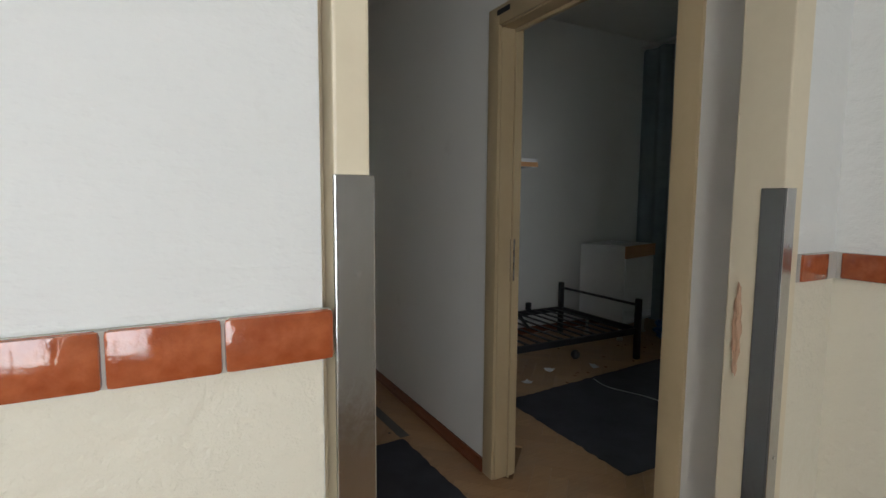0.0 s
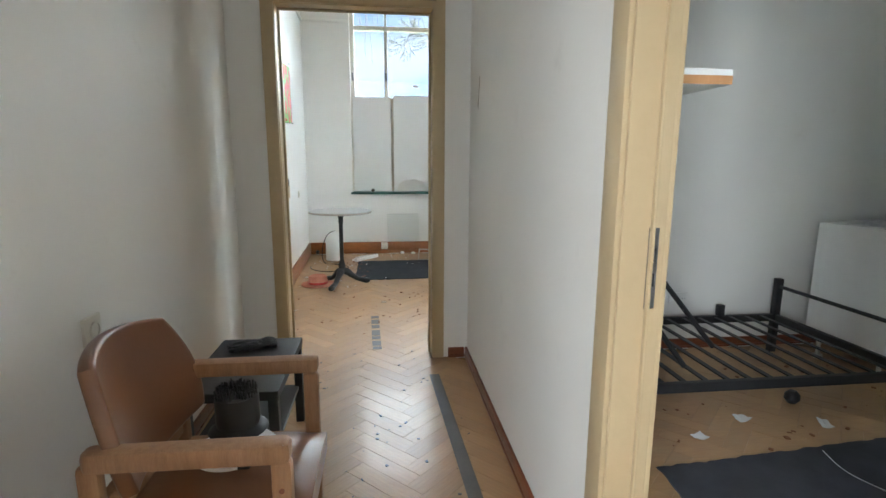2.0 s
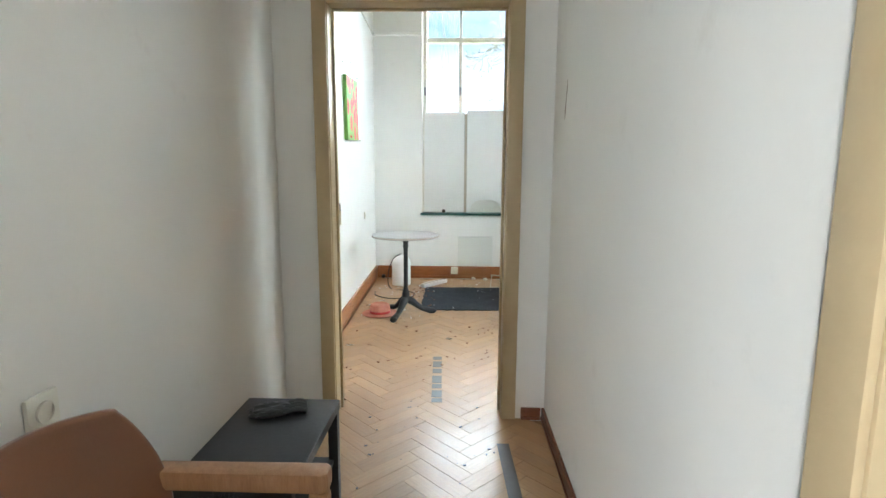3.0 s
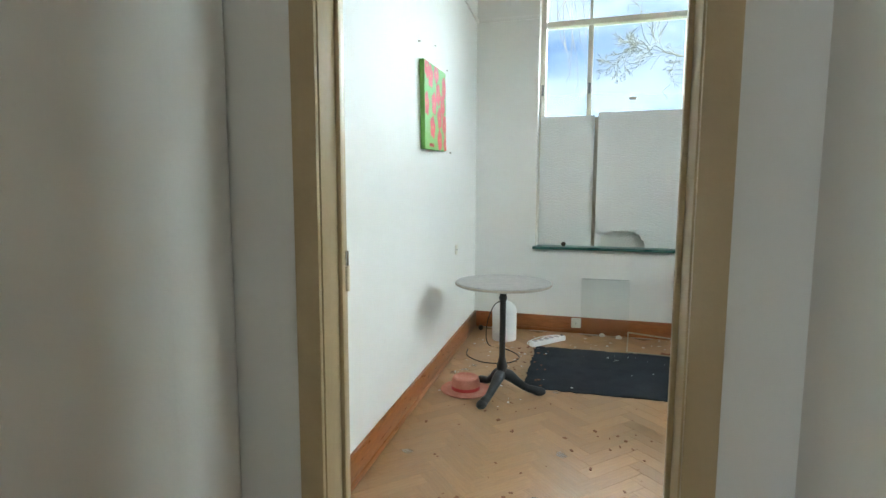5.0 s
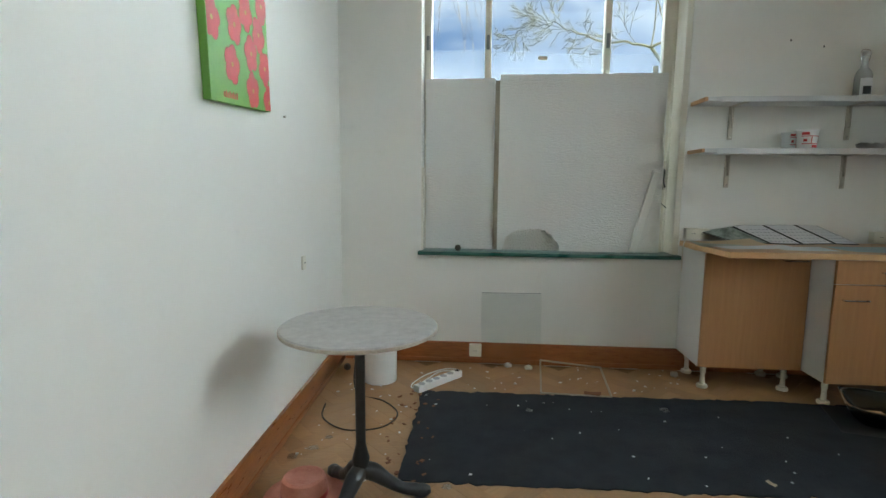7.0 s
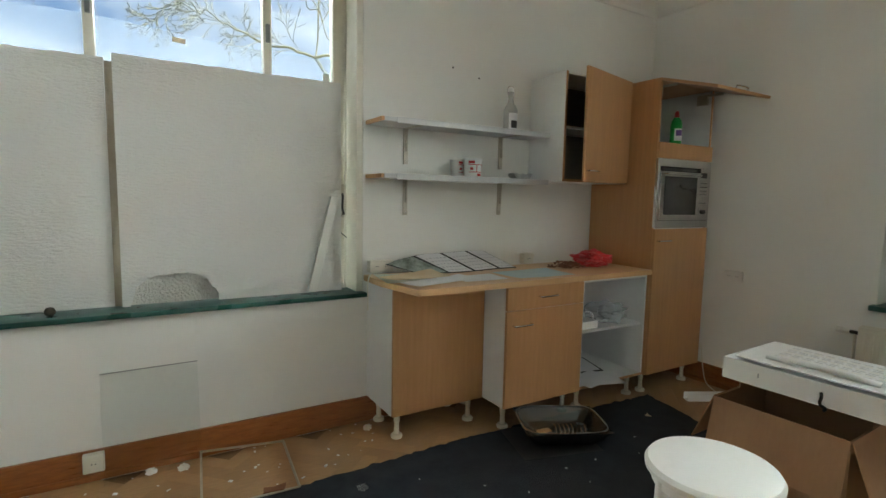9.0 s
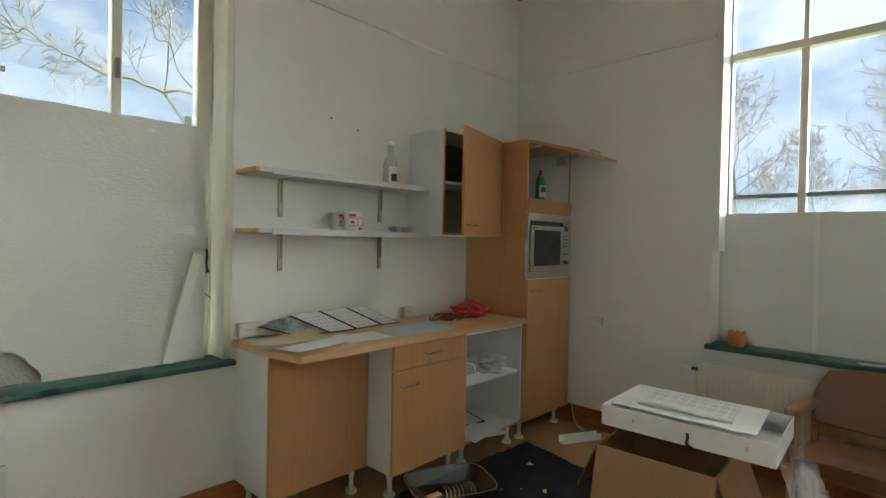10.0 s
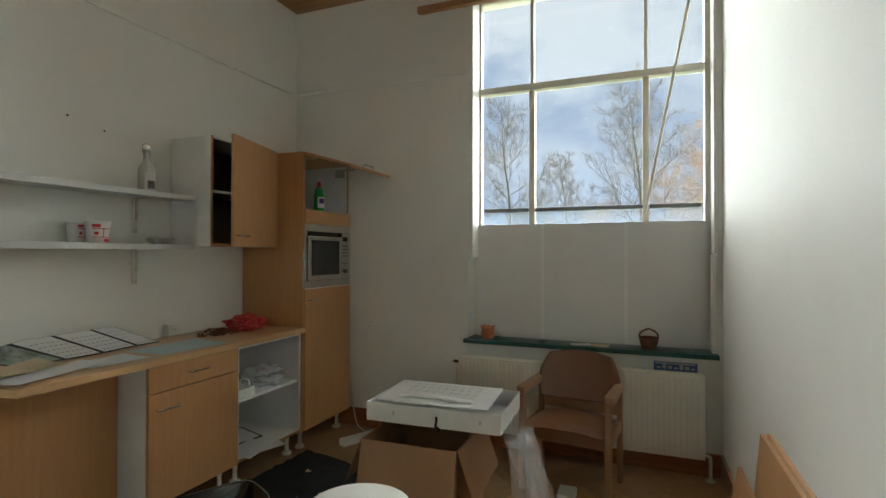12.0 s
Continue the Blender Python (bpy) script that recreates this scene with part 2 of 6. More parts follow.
SLAT = wood("pine_ceiling", (0.34, 0.17, 0.075), (0.48, 0.27, 0.13), 0.45, (14, 1, 14), 3)
RED = plain("red_plastic", (0.5, 0.03, 0.035), (0.62, 0.06, 0.06), 0.35, bump=0.1)
PINK_STRAW = plain("coral_straw", (0.5, 0.16, 0.11), (0.72, 0.34, 0.26), 0.7, scale=14, fine=180, bump=0.5)
GREY_DARK = plain("dark_glass_front", (0.02, 0.022, 0.025), (0.04, 0.043, 0.047), 0.12, bump=0.0)


# ---- building tools ----
def add_box(bm, lo, hi, bev=0.0, m=None):
    made = bmesh.ops.create_cube(bm, size=1.0)["verts"]
    s = [hi[i] - lo[i] for i in range(3)]
    c = [(hi[i] + lo[i]) / 2 for i in range(3)]
    bmesh.ops.scale(bm, vec=s, verts=made)
    bmesh.ops.translate(bm, vec=c, verts=made)
    if bev:
        es = list({e for v in made for e in v.link_edges})
        out = bmesh.ops.bevel(bm, geom=es, offset=min(bev, min(s) * 0.45), segments=2, affect="EDGES", profile=0.6)
        made = list({v for f in out["faces"] for v in f.verts} | {v for v in made if v.is_valid})
    if m is not None:
        bmesh.ops.transform(bm, matrix=m, verts=[v for v in made if v.is_valid])
    return made


def box(lo, hi, bev=0.0, m=None):
    bm = bmesh.new()
    add_box(bm, lo, hi, bev, m)
    return bm


def boxes(items, bev=0.0):
    bm = bmesh.new()
    for lo, hi in items:
        add_box(bm, lo, hi, bev)
    return bm


def add_rod(bm, a, b, r, r2=None, n=12, caps=True):
    a, b = Vector(a), Vector(b)
    d = b - a
    made = bmesh.ops.create_cone(bm, cap_ends=caps, segments=n, radius1=r, radius2=r if r2 is None else r2, depth=d.length)["verts"]
    bmesh.ops.transform(bm, matrix=Matrix.Translation((a + b) / 2) @ d.to_track_quat("Z", "Y").to_matrix().to_4x4(), verts=made)
    return made


def rod(a, b, r, r2=None, n=12):
    bm = bmesh.new()
    add_rod(bm, a, b, r, r2, n)
    return bm


def lathe(profile, n=32, m=None):
    """Turns a profile of (radius, height) round the z axis."""
    bm = bmesh.new()
    rings = []
    for r, z in profile:
        if r < 1e-5:
            rings.append([bm.verts.new((0, 0, z))])
        else:
            rings.append([bm.verts.new((r * math.cos(2 * math.pi * i / n), r * math.sin(2 * math.pi * i / n), z)) for i in range(n)])
    for a, b in zip(rings, rings[1:]):
        for i in range(n):
            j = (i + 1) % n
            if len(a) == 1 and len(b) > 1:
                bm.faces.new((a[0], b[j], b[i]))
            elif len(b) == 1 and len(a) > 1:
                bm.faces.new((a[i], a[j], b[0]))
            elif len(a) > 1:
                bm.faces.new((a[i], a[j], b[j], b[i]))
    bmesh.ops.recalc_face_normals(bm, faces=bm.faces)
    if m is not None:
        bmesh.ops.transform(bm, matrix=m, verts=bm.verts)
    return bm


def tube(points, r, n=8, bm=None, smooth_steps=6, radii=None):
    """A tube along a smooth line through the points."""
    bm = bm or bmesh.new()
    pts = [Vector(p) for p in points]
    line, rad = [], []
    if len(pts) > 2 and smooth_steps > 1:
        for i in range(len(pts) - 1):
            p0, p1, p2, p3 = pts[max(i - 1, 0)], pts[i], pts[i + 1], pts[min(i + 2, len(pts) - 1)]
            for k in range(smooth_steps):
                t = k / smooth_steps
                line.append(0.5 * (2 * p1 + (p2 - p0) * t + (2 * p0 - 5 * p1 + 4 * p2 - p3) * t * t + (3 * p1 - p0 - 3 * p2 + p3) * t ** 3))
                rad.append(r if radii is None else radii[i] + (radii[i + 1] - radii[i]) * t)
        line.append(pts[-1])
        rad.append(r if radii is None else radii[-1])
    else:
        line, rad = pts, radii or [r] * len(pts)
    rings = []
    up = Vector((0, 0, 1)) if abs((line[1] - line[0]).normalized().z) < 0.9 else Vector((1, 0, 0))
    for i, p in enumerate(line):
        d = (line[min(i + 1, len(line) - 1)] - line[max(i - 1, 0)]).normalized()
        s = d.cross(up).normalized()
        up = s.cross(d).normalized()
        rings.append([bm.verts.new(p + rad[i] * (math.cos(2 * math.pi * k / n) * s + math.sin(2 * math.pi * k / n) * up)) for k in range(n)])
    for a, b in zip(rings, rings[1:]):
        for k in range(n):
            bm.faces.new((a[k], a[(k + 1) % n], b[(k + 1) % n], b[k]))
    bm.faces.new(rings[0][::-1])
    bm.faces.new(rings[-1])
    return bm


def sheet(nx, ny, fn, thick=0.0):
    """A sheet of nx x ny cells whose corners fn(u, v) places, given a thickness."""
    bm = bmesh.new()
    g = [[bm.verts.new(fn(i / nx, j / ny)) for j in range(ny + 1)] for i in range(nx + 1)]
    for i in range(nx):
        for j in range(ny):
            bm.faces.new((g[i][j], g[i + 1][j], g[i + 1][j + 1], g[i][j + 1]))
    if thick:
        bmesh.ops.recalc_face_normals(bm, faces=bm.faces)
        bmesh.ops.solidify(bm, geom=list(bm.faces), thickness=thick)
    return bm


def outline(points, z0, z1, bev=0.0):
    """A plate with the outline of the points, from z0 to z1."""
    bm = bmesh.new()
    f = bm.faces.new([bm.verts.new((x, y, z0)) for x, y in points])
    up = bmesh.ops.extrude_face_region(bm, geom=[f])["geom"]
    bmesh.ops.translate(bm, vec=(0, 0, z1 - z0), verts=[v for v in up if isinstance(v, bmesh.types.BMVert)])
    bmesh.ops.recalc_face_normals(bm, faces=bm.faces)
    if bev:
        bmesh.ops.bevel(bm, geom=list(bm.edges), offset=bev, segments=2, affect="EDGES", profile=0.6)
    return bm


def mesh_object(name, bm, material, smooth=False):
    me = bpy.data.meshes.new(name)
    bm.normal_update()
    bm.to_mesh(me)
    bm.free()
    for mt in material if isinstance(material, (list, tuple)) else (material,):
        me.materials.append(mt)
    if smooth:
        for pl in me.polygons:
            pl.use_smooth = True
        me.set_sharp_from_angle(angle=radians(38))
    return new(name, me)


def part(name, bm, material, parent, label="", smooth=True):
    ob = mesh_object(name, bm, material, smooth)
    ob.parent = parent
    if label:
        tagged(ob, label)
    return ob


def thing(name, label, category, m=None, group="", kind=""):
    ob = new(name)
    ob.empty_display_size = 0.1
    if m is not None:
        ob.matrix_basis = m
    return tagged(ob, label, category, group, kind)


def setting(name, bm, material, label="", category="", smooth=False):
    return tagged(mesh_object(name, bm, material, smooth), label or name.replace("_", " "), category or name.split("_")[0], kind="structure")


def wall(name, axis, at, thick, lo, hi, z0, z1, holes=(), material=None, label="white painted plaster wall"):
    """A wall that stands at 'at' on the axis and is 'thick' deep (to the plus side), from lo to hi, with holes (a, b, bottom, top)."""
    items, cuts = [], sorted({lo, hi, *[h[0] for h in holes], *[h[1] for h in holes]})
    for a, b in zip(cuts, cuts[1:]):
        spans = sorted((h[2], h[3]) for h in holes if h[0] <= a and h[1] >= b)
        z = z0
        for s, e in [*spans, (z1, z1)]:
            if s > z + 1e-6:
                items.append(((at, a, z), (at + thick, b, s)) if axis == "x" else ((a, at, z), (b, at + thick, s)))
            z = max(z, e)
    bm = boxes(items)
    bmesh.ops.remove_doubles(bm, verts=bm.verts, dist=1e-5)
    return setting(name, bm, material or WALL, label, "wall")


# ---- structure ----
RX0, RX1, RY0, RY1, RH = 0.0, 4.78, 3.92, 7.24, 3.54        # kitchen room
DY1 = 3.80                                                    # room side of the thin wall with the door
HX0, HX1, HY0, HY1, HH = 0.075, 1.43, 0.64, 3.67, 2.86         # hall
BX0, BX1, BY0 = 1.53, 4.78, 0.55                              # bedroom
CX0, CX1, CY0, CY1 = -1.7, 1.53, -1.7, 0.54                   # corridor

wall("wall_north", "y", RY1, 0.40, RX0 - 0.25, RX1 + 0.4, -0.1, 3.8, [(0.545, 2.275, 0.77, 3.42)])
wall("wall_east", "x", RX1, 0.40, 0.3, RY1, -0.1, 3.8, [(3.955, 5.64, 0.76, 3.46), (1.0, 2.5, 0.9, 2.5)])
SKEW = Matrix.Translation((0, 6.6, 0)) @ pose(0, 0, 0, 0, 0, 1.7) @ Matrix.Translation((0, -6.6, 0))   # the west wall is out of square
wall("wall_west", "x", RX0 - 0.25, 0.25, DY1 + 0.003, RY1 + 0.05, -0.1, 3.8).matrix_basis = SKEW
wall("wall_hall_end", "y", HY1, DY1 - HY1, RX0 - 0.25, RX1, -0.1, 3.8, [(0.340, 1.234, -0.1, 2.048)])
wall("wall_south", "y", DY1, RY0 - DY1, 1.6, RX1, -0.1, 3.8)
wall("wall_hall_west", "x", HX0 - 0.25, 0.25, HY0, HY1, -0.1, 3.0, material=WALL_HALL)
wall("wall_hall_east", "x", HX1, BX0 - HX1, HY0, HY1, -0.1, 3.0, [(0.873, 1.75, -0.1, 1.965)], material=WALL_HALL)
wall("wall_bedroom_south", "y", BY0 - 0.25, 0.25, HX1 + 0.3, RX1, -0.1, 3.0)
wall("wall_entrance", "y", CY1, HY0 - CY1, -2.0, BX0 + 0.12, -0.1, 3.0, [(0.366, 1.365, -0.1, 2.3)], material=WALL_CORR, label="rough white plaster wall")
wall("wall_corridor_east", "x", CX1, 0.25, CY0, CY1, -0.1, 3.0, material=WALL_CORR)
wall("wall_corridor_south", "y", CY0 - 0.25, 0.25, CX0 - 0.25, CX1 + 0.25, -0.1, 3.0, [(-1.2, -0.1, 0.45, 2.25)], material=WALL_CORR)
wall("wall_corridor_west", "x", CX0 - 0.25, 0.25, CY0, CY1, -0.1, 3.0, material=WALL_CORR)

setting("floor", boxes([((-0.25, 0.54, -0.2), (5.18, 7.64, -0.012)), ((-1.95, -1.95, -0.2), (1.72, 0.54, -0.012))]), JOINT, "dark bed under the oak parquet", "floor")
setting("ceiling_hall", box((HX0 - 0.1, HY0 - 0.02, HH), (BX0 - 0.05, HY1 + 0.05, HH + 0.1)), WALL, "white painted ceiling", "ceiling")
setting("ceiling_bedroom", box((BX0 - 0.05, BY0 - 0.1, HH), (RX1 + 0.1, HY1 + 0.05, HH + 0.1)), WALL, "white painted ceiling", "ceiling")
setting("ceiling_corridor", box((CX0 - 0.2, CY0 - 0.2, 2.8), (CX1 + 0.2, CY1 + 0.05, 2.9)), WALL, "white painted ceiling", "ceiling")
slats = bmesh.new()
x = RX0 - 0.04
while x < RX1 + 0.05:
    add_box(slats, (x, DY1 - 0.03, RH), (x + 0.089, RY1 + 0.03, RH + 0.018), 0.003)
    x += 0.095
add_box(slats, (RX0 - 0.05, DY1 - 0.05, RH + 0.02), (RX1 + 0.05, RY1 + 0.05, RH + 0.2))
setting("ceiling_room", slats, SLAT, "narrow varnished pine board ceiling", "ceiling")

# corridor: cream dado below a band of glazed tiles
dado = boxes([((CX0, CY1 - 0.004, 0), (0.364, CY1 + 0.01, 1.050)), ((1.367, CY1 - 0.004, 0), (CX1, CY1 + 0.01, 1.068)), ((CX1 - 0.004, CY0, 0), (CX1 + 0.01, CY1 - 0.004, 1.068))])
setting("dado", dado, WALL_LOW, "rough cream painted lower wall", "dado")
band = setting("tile_band", boxes([((CX0, CY1 - 0.0125, 1.052), (0.373, CY1 + 0.001, 1.110)), ((1.369, CY1 - 0.0125, 1.070), (CX1, CY1 + 0.001, 1.128)), ((CX1 - 0.0125, CY0, 1.070), (CX1 + 0.01, CY1 - 0.0125, 1.128))]), GROUT, "band of glazed red-brown wall tiles", "tiles")


def frame_bar_mesh(name, lo, hi, bev, material):
    me = bpy.data.meshes.new(name)
    bm = box(lo, hi, bev)
    bm.to_mesh(me)
    bm.free()
    me.materials.append(material)
    for pl in me.polygons:
        pl.use_smooth = True
    me.set_sharp_from_angle(angle=radians(50))
    return me


tile_me = frame_bar_mesh("tile", (-0.0525, -0.012, -0.0295), (0.0525, 0.003, 0.0295), 0.006, TILE)
tile_end = frame_bar_mesh("tile", (-0.059, -0.012, -0.0295), (0.059, 0.003, 0.0295), 0.008, TILE)


def tile(me, m):
    ob = new("tile", me)
    ob.matrix_basis = m
    ob.parent = band


tile(tile_end, pose(0.316, CY1 - 0.006, 1.081))
for k in range(16):
    tile(tile_me, pose(0.2025 - 0.1075 * k, CY1 - 0.006, 1.081))
tile(tile_me, pose(1.424, CY1 - 0.006, 1.099))
for k in range(18):
    tile(tile_me, pose(CX1 - 0.006, CY1 - 0.075 - 0.1075 * k, 1.099, 0, 0, -90))


def door_frame(name, axis, w0, w1, d0, d1, top, face, material, label, lip=0.014):
    """A door frame: lining through the wall with architraves on both faces. w: along the wall, d: through it."""
    bm = bmesh.new()

    def bar(a, b, c, d, z0, z1, bev=0.004):
        add_box(bm, (a, c, z0) if axis == "y" else (c, a, z0), (b, d, z1) if axis == "y" else (d, b, z1), bev)
    ft = 0.022
    bar(w0, w0 + ft, d0, d1, 0, top - ft)
    bar(w1 - ft, w1, d0, d1, 0, top - ft)
    bar(w0, w1, d0, d1, top - ft, top)
    mid = d0 + (d1 - d0) * 0.62
    bar(w0 + ft, w0 + ft + 0.013, mid, d1 - 0.03, 0, top - ft - 0.013)
    bar(w1 - ft - 0.013, w1 - ft, mid, d1 - 0.03, 0, top - ft - 0.013)
    bar(w0 + ft, w1 - ft, mid, d1 - 0.03, top - ft - 0.013, top - ft)
    for c, d in ((d0 - lip, d0), (d1, d1 + lip)):
        bar(w0 - face, w0 + ft - 0.004, c, d, 0, top + face)
        bar(w1 - ft + 0.004, w1 + face, c, d, 0, top + face)
        bar(w0 + ft - 0.004, w1 - ft + 0.004, c, d, top - ft + 0.004, top + face)
    return setting(name, bm, material, label, "door frame", smooth=True)


door_frame("door_frame_room", "y", 0.342, 1.232, HY1, DY1, 2.046, 0.050, BEIGE, "beige painted door frame of the room")
door_frame("door_frame_bedroom", "x", 0.875, 1.748, HX1, BX0, 1.963, 0.058, BEIGE, "beige painted door frame of the bedroom")
setting("door_frame_entrance", boxes([((0.379, CY1 - 0.010, 0), (0.423, HY0 - 0.004, 2.3)), ((0.367, CY1 + 0.03, 0), (0.379, HY0 - 0.004, 2.3)), ((1.296, CY1 - 0.010, 0), (1.364, HY0 - 0.004, 2.3)), ((0.423, CY1 - 0.010, 2.25), (1.296, HY0 - 0.004, 2.3))], 0.004), BEIGE_PALE, "pale cream painted entrance door frame", "door frame")


def skirting(name, runs, h, t, material, label):
    bm = bmesh.new()
    for (x0, y0), (x1, y1), (nx, ny) in runs:
        lo = (min(x0, x1, x0 + nx * t, x1 + nx * t), min(y0, y1, y0 + ny * t, y1 + ny * t), 0)
        hi = (max(x0, x1, x0 + nx * t, x1 + nx * t), max(y0, y1, y0 + ny * t, y1 + ny * t), h)
        add_box(bm, lo, hi, 0.005)
        add_box(bm, (lo[0] - 0.005 * (nx < 0), lo[1] - 0.005 * (ny < 0), 0), (hi[0] + 0.005 * (nx > 0), hi[1] + 0.005 * (ny > 0), h * 0.22), 0.004)
    return setting(name, bm, material, label, "baseboard", smooth=True)


skirting("baseboard_hall", [((HX1, 1.81), (HX1, HY1), (-1, 0)), ((1.31, HY1), (HX1 - 0.02, HY1), (0, -1)), ((HX0, HY0), (HX0, HY1), (1, 0)), ((HX0 + 0.02, HY1), (0.27, HY1), (0, -1)), ((HX1, HY0), (HX1, 0.81), (-1, 0))], 0.062, 0.014, SKIRT, "low red-brown wooden skirting board")
skirting("baseboard_west", [((RX0, DY1 + 0.01), (RX0, RY1), (1, 0))], 0.148, 0.018, SKIRT_OAK, "tall varnished wooden skirting board").matrix_basis = SKEW
skirting("baseboard_room", [((RX0 + 0.001, RY1), (RX1, RY1), (0, -1)), ((RX1, RY0), (RX1, RY1 - 0.02), (-1, 0)), ((1.6, RY0), (RX1 - 0.02, RY0), (0, 1))], 0.148, 0.018, SKIRT_OAK, "tall varnished wooden skirting board")
skirting("baseboard_bedroom", [((BX0, HY1), (BX1, HY1), (0, -1)), ((BX0, 1.88), (BX0, HY1 - 0.02), (1, 0)), ((BX1, BY0), (BX1, HY1 - 0.02), (-1, 0))], 0.062, 0.014, SKIRT, "low red-brown wooden skirting board")


def picture_rail(runs):
    bm = bmesh.new()
    for lo, hi in runs:
        add_box(bm, lo, hi, 0.006)
    return setting("trim_picture_rail", bm, WALL, "white painted picture rail moulding", "moulding", smooth=True)


picture_rail([((RX0, DY1 + 0.01, 2.805), (RX0 + 0.016, RY1, 2.84))]).matrix_basis = SKEW
picture_rail([((RX0 + 0.002, RY1 - 0.016, 2.805), (0.54, RY1, 2.84)), ((2.28, RY1 - 0.016, 2.805), (RX1, RY1, 2.84)), ((RX1 - 0.016, 5.645, 2.805), (RX1, RY1 - 0.016, 2.84))])


def window(name, m, w, z0, z1, mullions, transom, low_rail, label):
    """A timber window in its own plane: x along the wall, y outwards. Panes are parts."""
    ob = thing(name, label, "window", m, kind="structure")
    d0, d1, e = 0.0, 0.07, 0.05
    part("window_frame", boxes([((0, d0, z0), (e, d1, z1)), ((w - e, d0, z0), (w, d1, z1)), ((e, d0, z0), (w - e, d1, z0 + e)), ((e, d0, z1 - e), (w - e, d1, z1))], 0.006), CREAM_FRAME, ob)
    for a in mullions:
        part("mullion", boxes([((a - 0.022, d0 + 0.004, z0 + e), (a + 0.022, d1 - 0.004, transom - 0.02)), ((a - 0.014, d0 + 0.01, transom + 0.03), (a + 0.014, d1 - 0.01, z1 - e))], 0.006), CREAM_FRAME, ob)
    part("transom", boxes([((e, d0 - 0.012, transom - 0.02), (w - e, d1, transom + 0.03))], 0.006), CREAM_FRAME, ob)
    edges = [e, *mullions, w - e]
    for a, b in zip(edges, edges[1:]):
        if low_rail:
            part("rail", box((a + 0.022, d0 + 0.004, low_rail - 0.016), (b - 0.022, d1 - 0.01, low_rail + 0.012), 0.004), RAIL_GREY, ob, "weathered grey sash rail")
        for c, d in ((z0 + e, transom - 0.02), (transom + 0.03, z1 - e)):
            pane = part("pane", box((a, 0.034, c), (b, 0.038, d)), GLASS, ob, smooth=False)
            pane.visible_shadow = False
    return ob


W1Y, W2X = RY1 + 0.17, RX1 + 0.17
window("window_1", pose(0.545, W1Y, 0), 1.73, 0.77, 3.42, (0.44, 1.245), 2.79, 0, "tall cream painted timber window with boarded lower half")
window("window_2", pose(W2X, 5.64, 0, 0, 0, -90), 1.685, 0.76, 3.46, (0.455, 1.265), 2.70, 1.765, "tall cream painted timber window looking on bare trees")
window("window_3", pose(BX1 + 0.17, 2.5, 0, 0, 0, -90), 1.5, 0.9, 2.5, (0.75,), 2.1, 0, "plain bedroom window")
window("window_4", pose(-0.1, CY0 - 0.17, 0, 0, 0, 180), 1.1, 0.45, 2.25, (0.55,), 1.9, 0, "plain corridor window")
part("post", box((1.612, 0.003, 0.82), (1.679, 0.066, 2.768), 0.006), CREAM_FRAME, bpy.data.objects["window_1"], "cream painted side post")
setting("window_sill_1", box((0.527, RY1 - 0.05, 0.764), (2.285, W1Y + 0.002, 0.79), 0.006), GREEN, "dark green painted window sill", "window sill", True)
setting("window_sill_2", box((RX1 - 0.06, 3.945, 0.754), (W2X + 0.002, 5.66, 0.785), 0.006), GREEN, "dark green painted window sill", "window sill", True)


# ---- kitchen room: cabinets ----
def bar_handle(parent, a, b, out, label="chrome bar handle"):
    """A bow handle from a to b that stands off by the vector out."""
    a, b, o = Vector(a), Vector(b), Vector(out)
    return part("handle", tube([a, a + o * 0.8, a + (b - a) * 0.12 + o, a + (b - a) * 0.5 + o * 1.05, b - (b - a) * 0.12 + o, b + o * 0.8, b], 0.005, 8, smooth_steps=4), CHROME, parent, label)


def cabinet_foot(parent, x, y, h=0.15):
    return part("foot", lathe([(0, 0), (0.032, 0), (0.034, 0.01), (0.03, 0.02), (0.015, 0.024), (0.013, h * 0.6), (0.017, h * 0.62), (0.017, h)], 16, Matrix.Translation((x, y, 0))), CREAM_PLASTIC, parent)


def carcass(parent, w, d, z0, z1, t=0.017, shelf=None):
    """An open-fronted white case, x 0..w, y 0 (front) .. d (back), each board a part."""
    boards = [("side_panel", (0, 0, z0), (t, d, z1)), ("side_panel", (w - t, 0, z0), (w, d, z1)), ("bottom_panel", (t, 0, z0), (w - t, d, z0 + t)), ("back_panel", (t, d - 0.006, z0 + t), (w - t, d, z1 - t)), ("top_panel", (t, 0, z1 - t), (w - t, d, z1))]
    if shelf:
        boards.append(("shelf", (t, 0.03, shelf - t), (w - t, d - 0.006, shelf)))
    for name, lo, hi in boards:
        part(name, box(lo, hi, 0.0012), MELAMINE, parent, "", False)


UNIT = "kitchen units along the wall"
u1 = thing("base_cabinet", "beech fronted base cabinet with white sides, set back", "cabinet", pose(2.30, 6.89, 0), UNIT)
carcass(u1, 0.598, 0.345, 0.15, 0.855)
d = part("door", box((0.002, -0.020, 0.152), (0.596, -0.001, 0.853), 0.0015), BEECH, u1, "beech laminate door", False)
bar_handle(d, (0.44, -0.02, 0.82), (0.57, -0.02, 0.82), (0, -0.022, 0))
for x, y in ((0.06, 0.05), (0.54, 0.05), (0.06, 0.30), (0.54, 0.30)):
    cabinet_foot(u1, x, y)

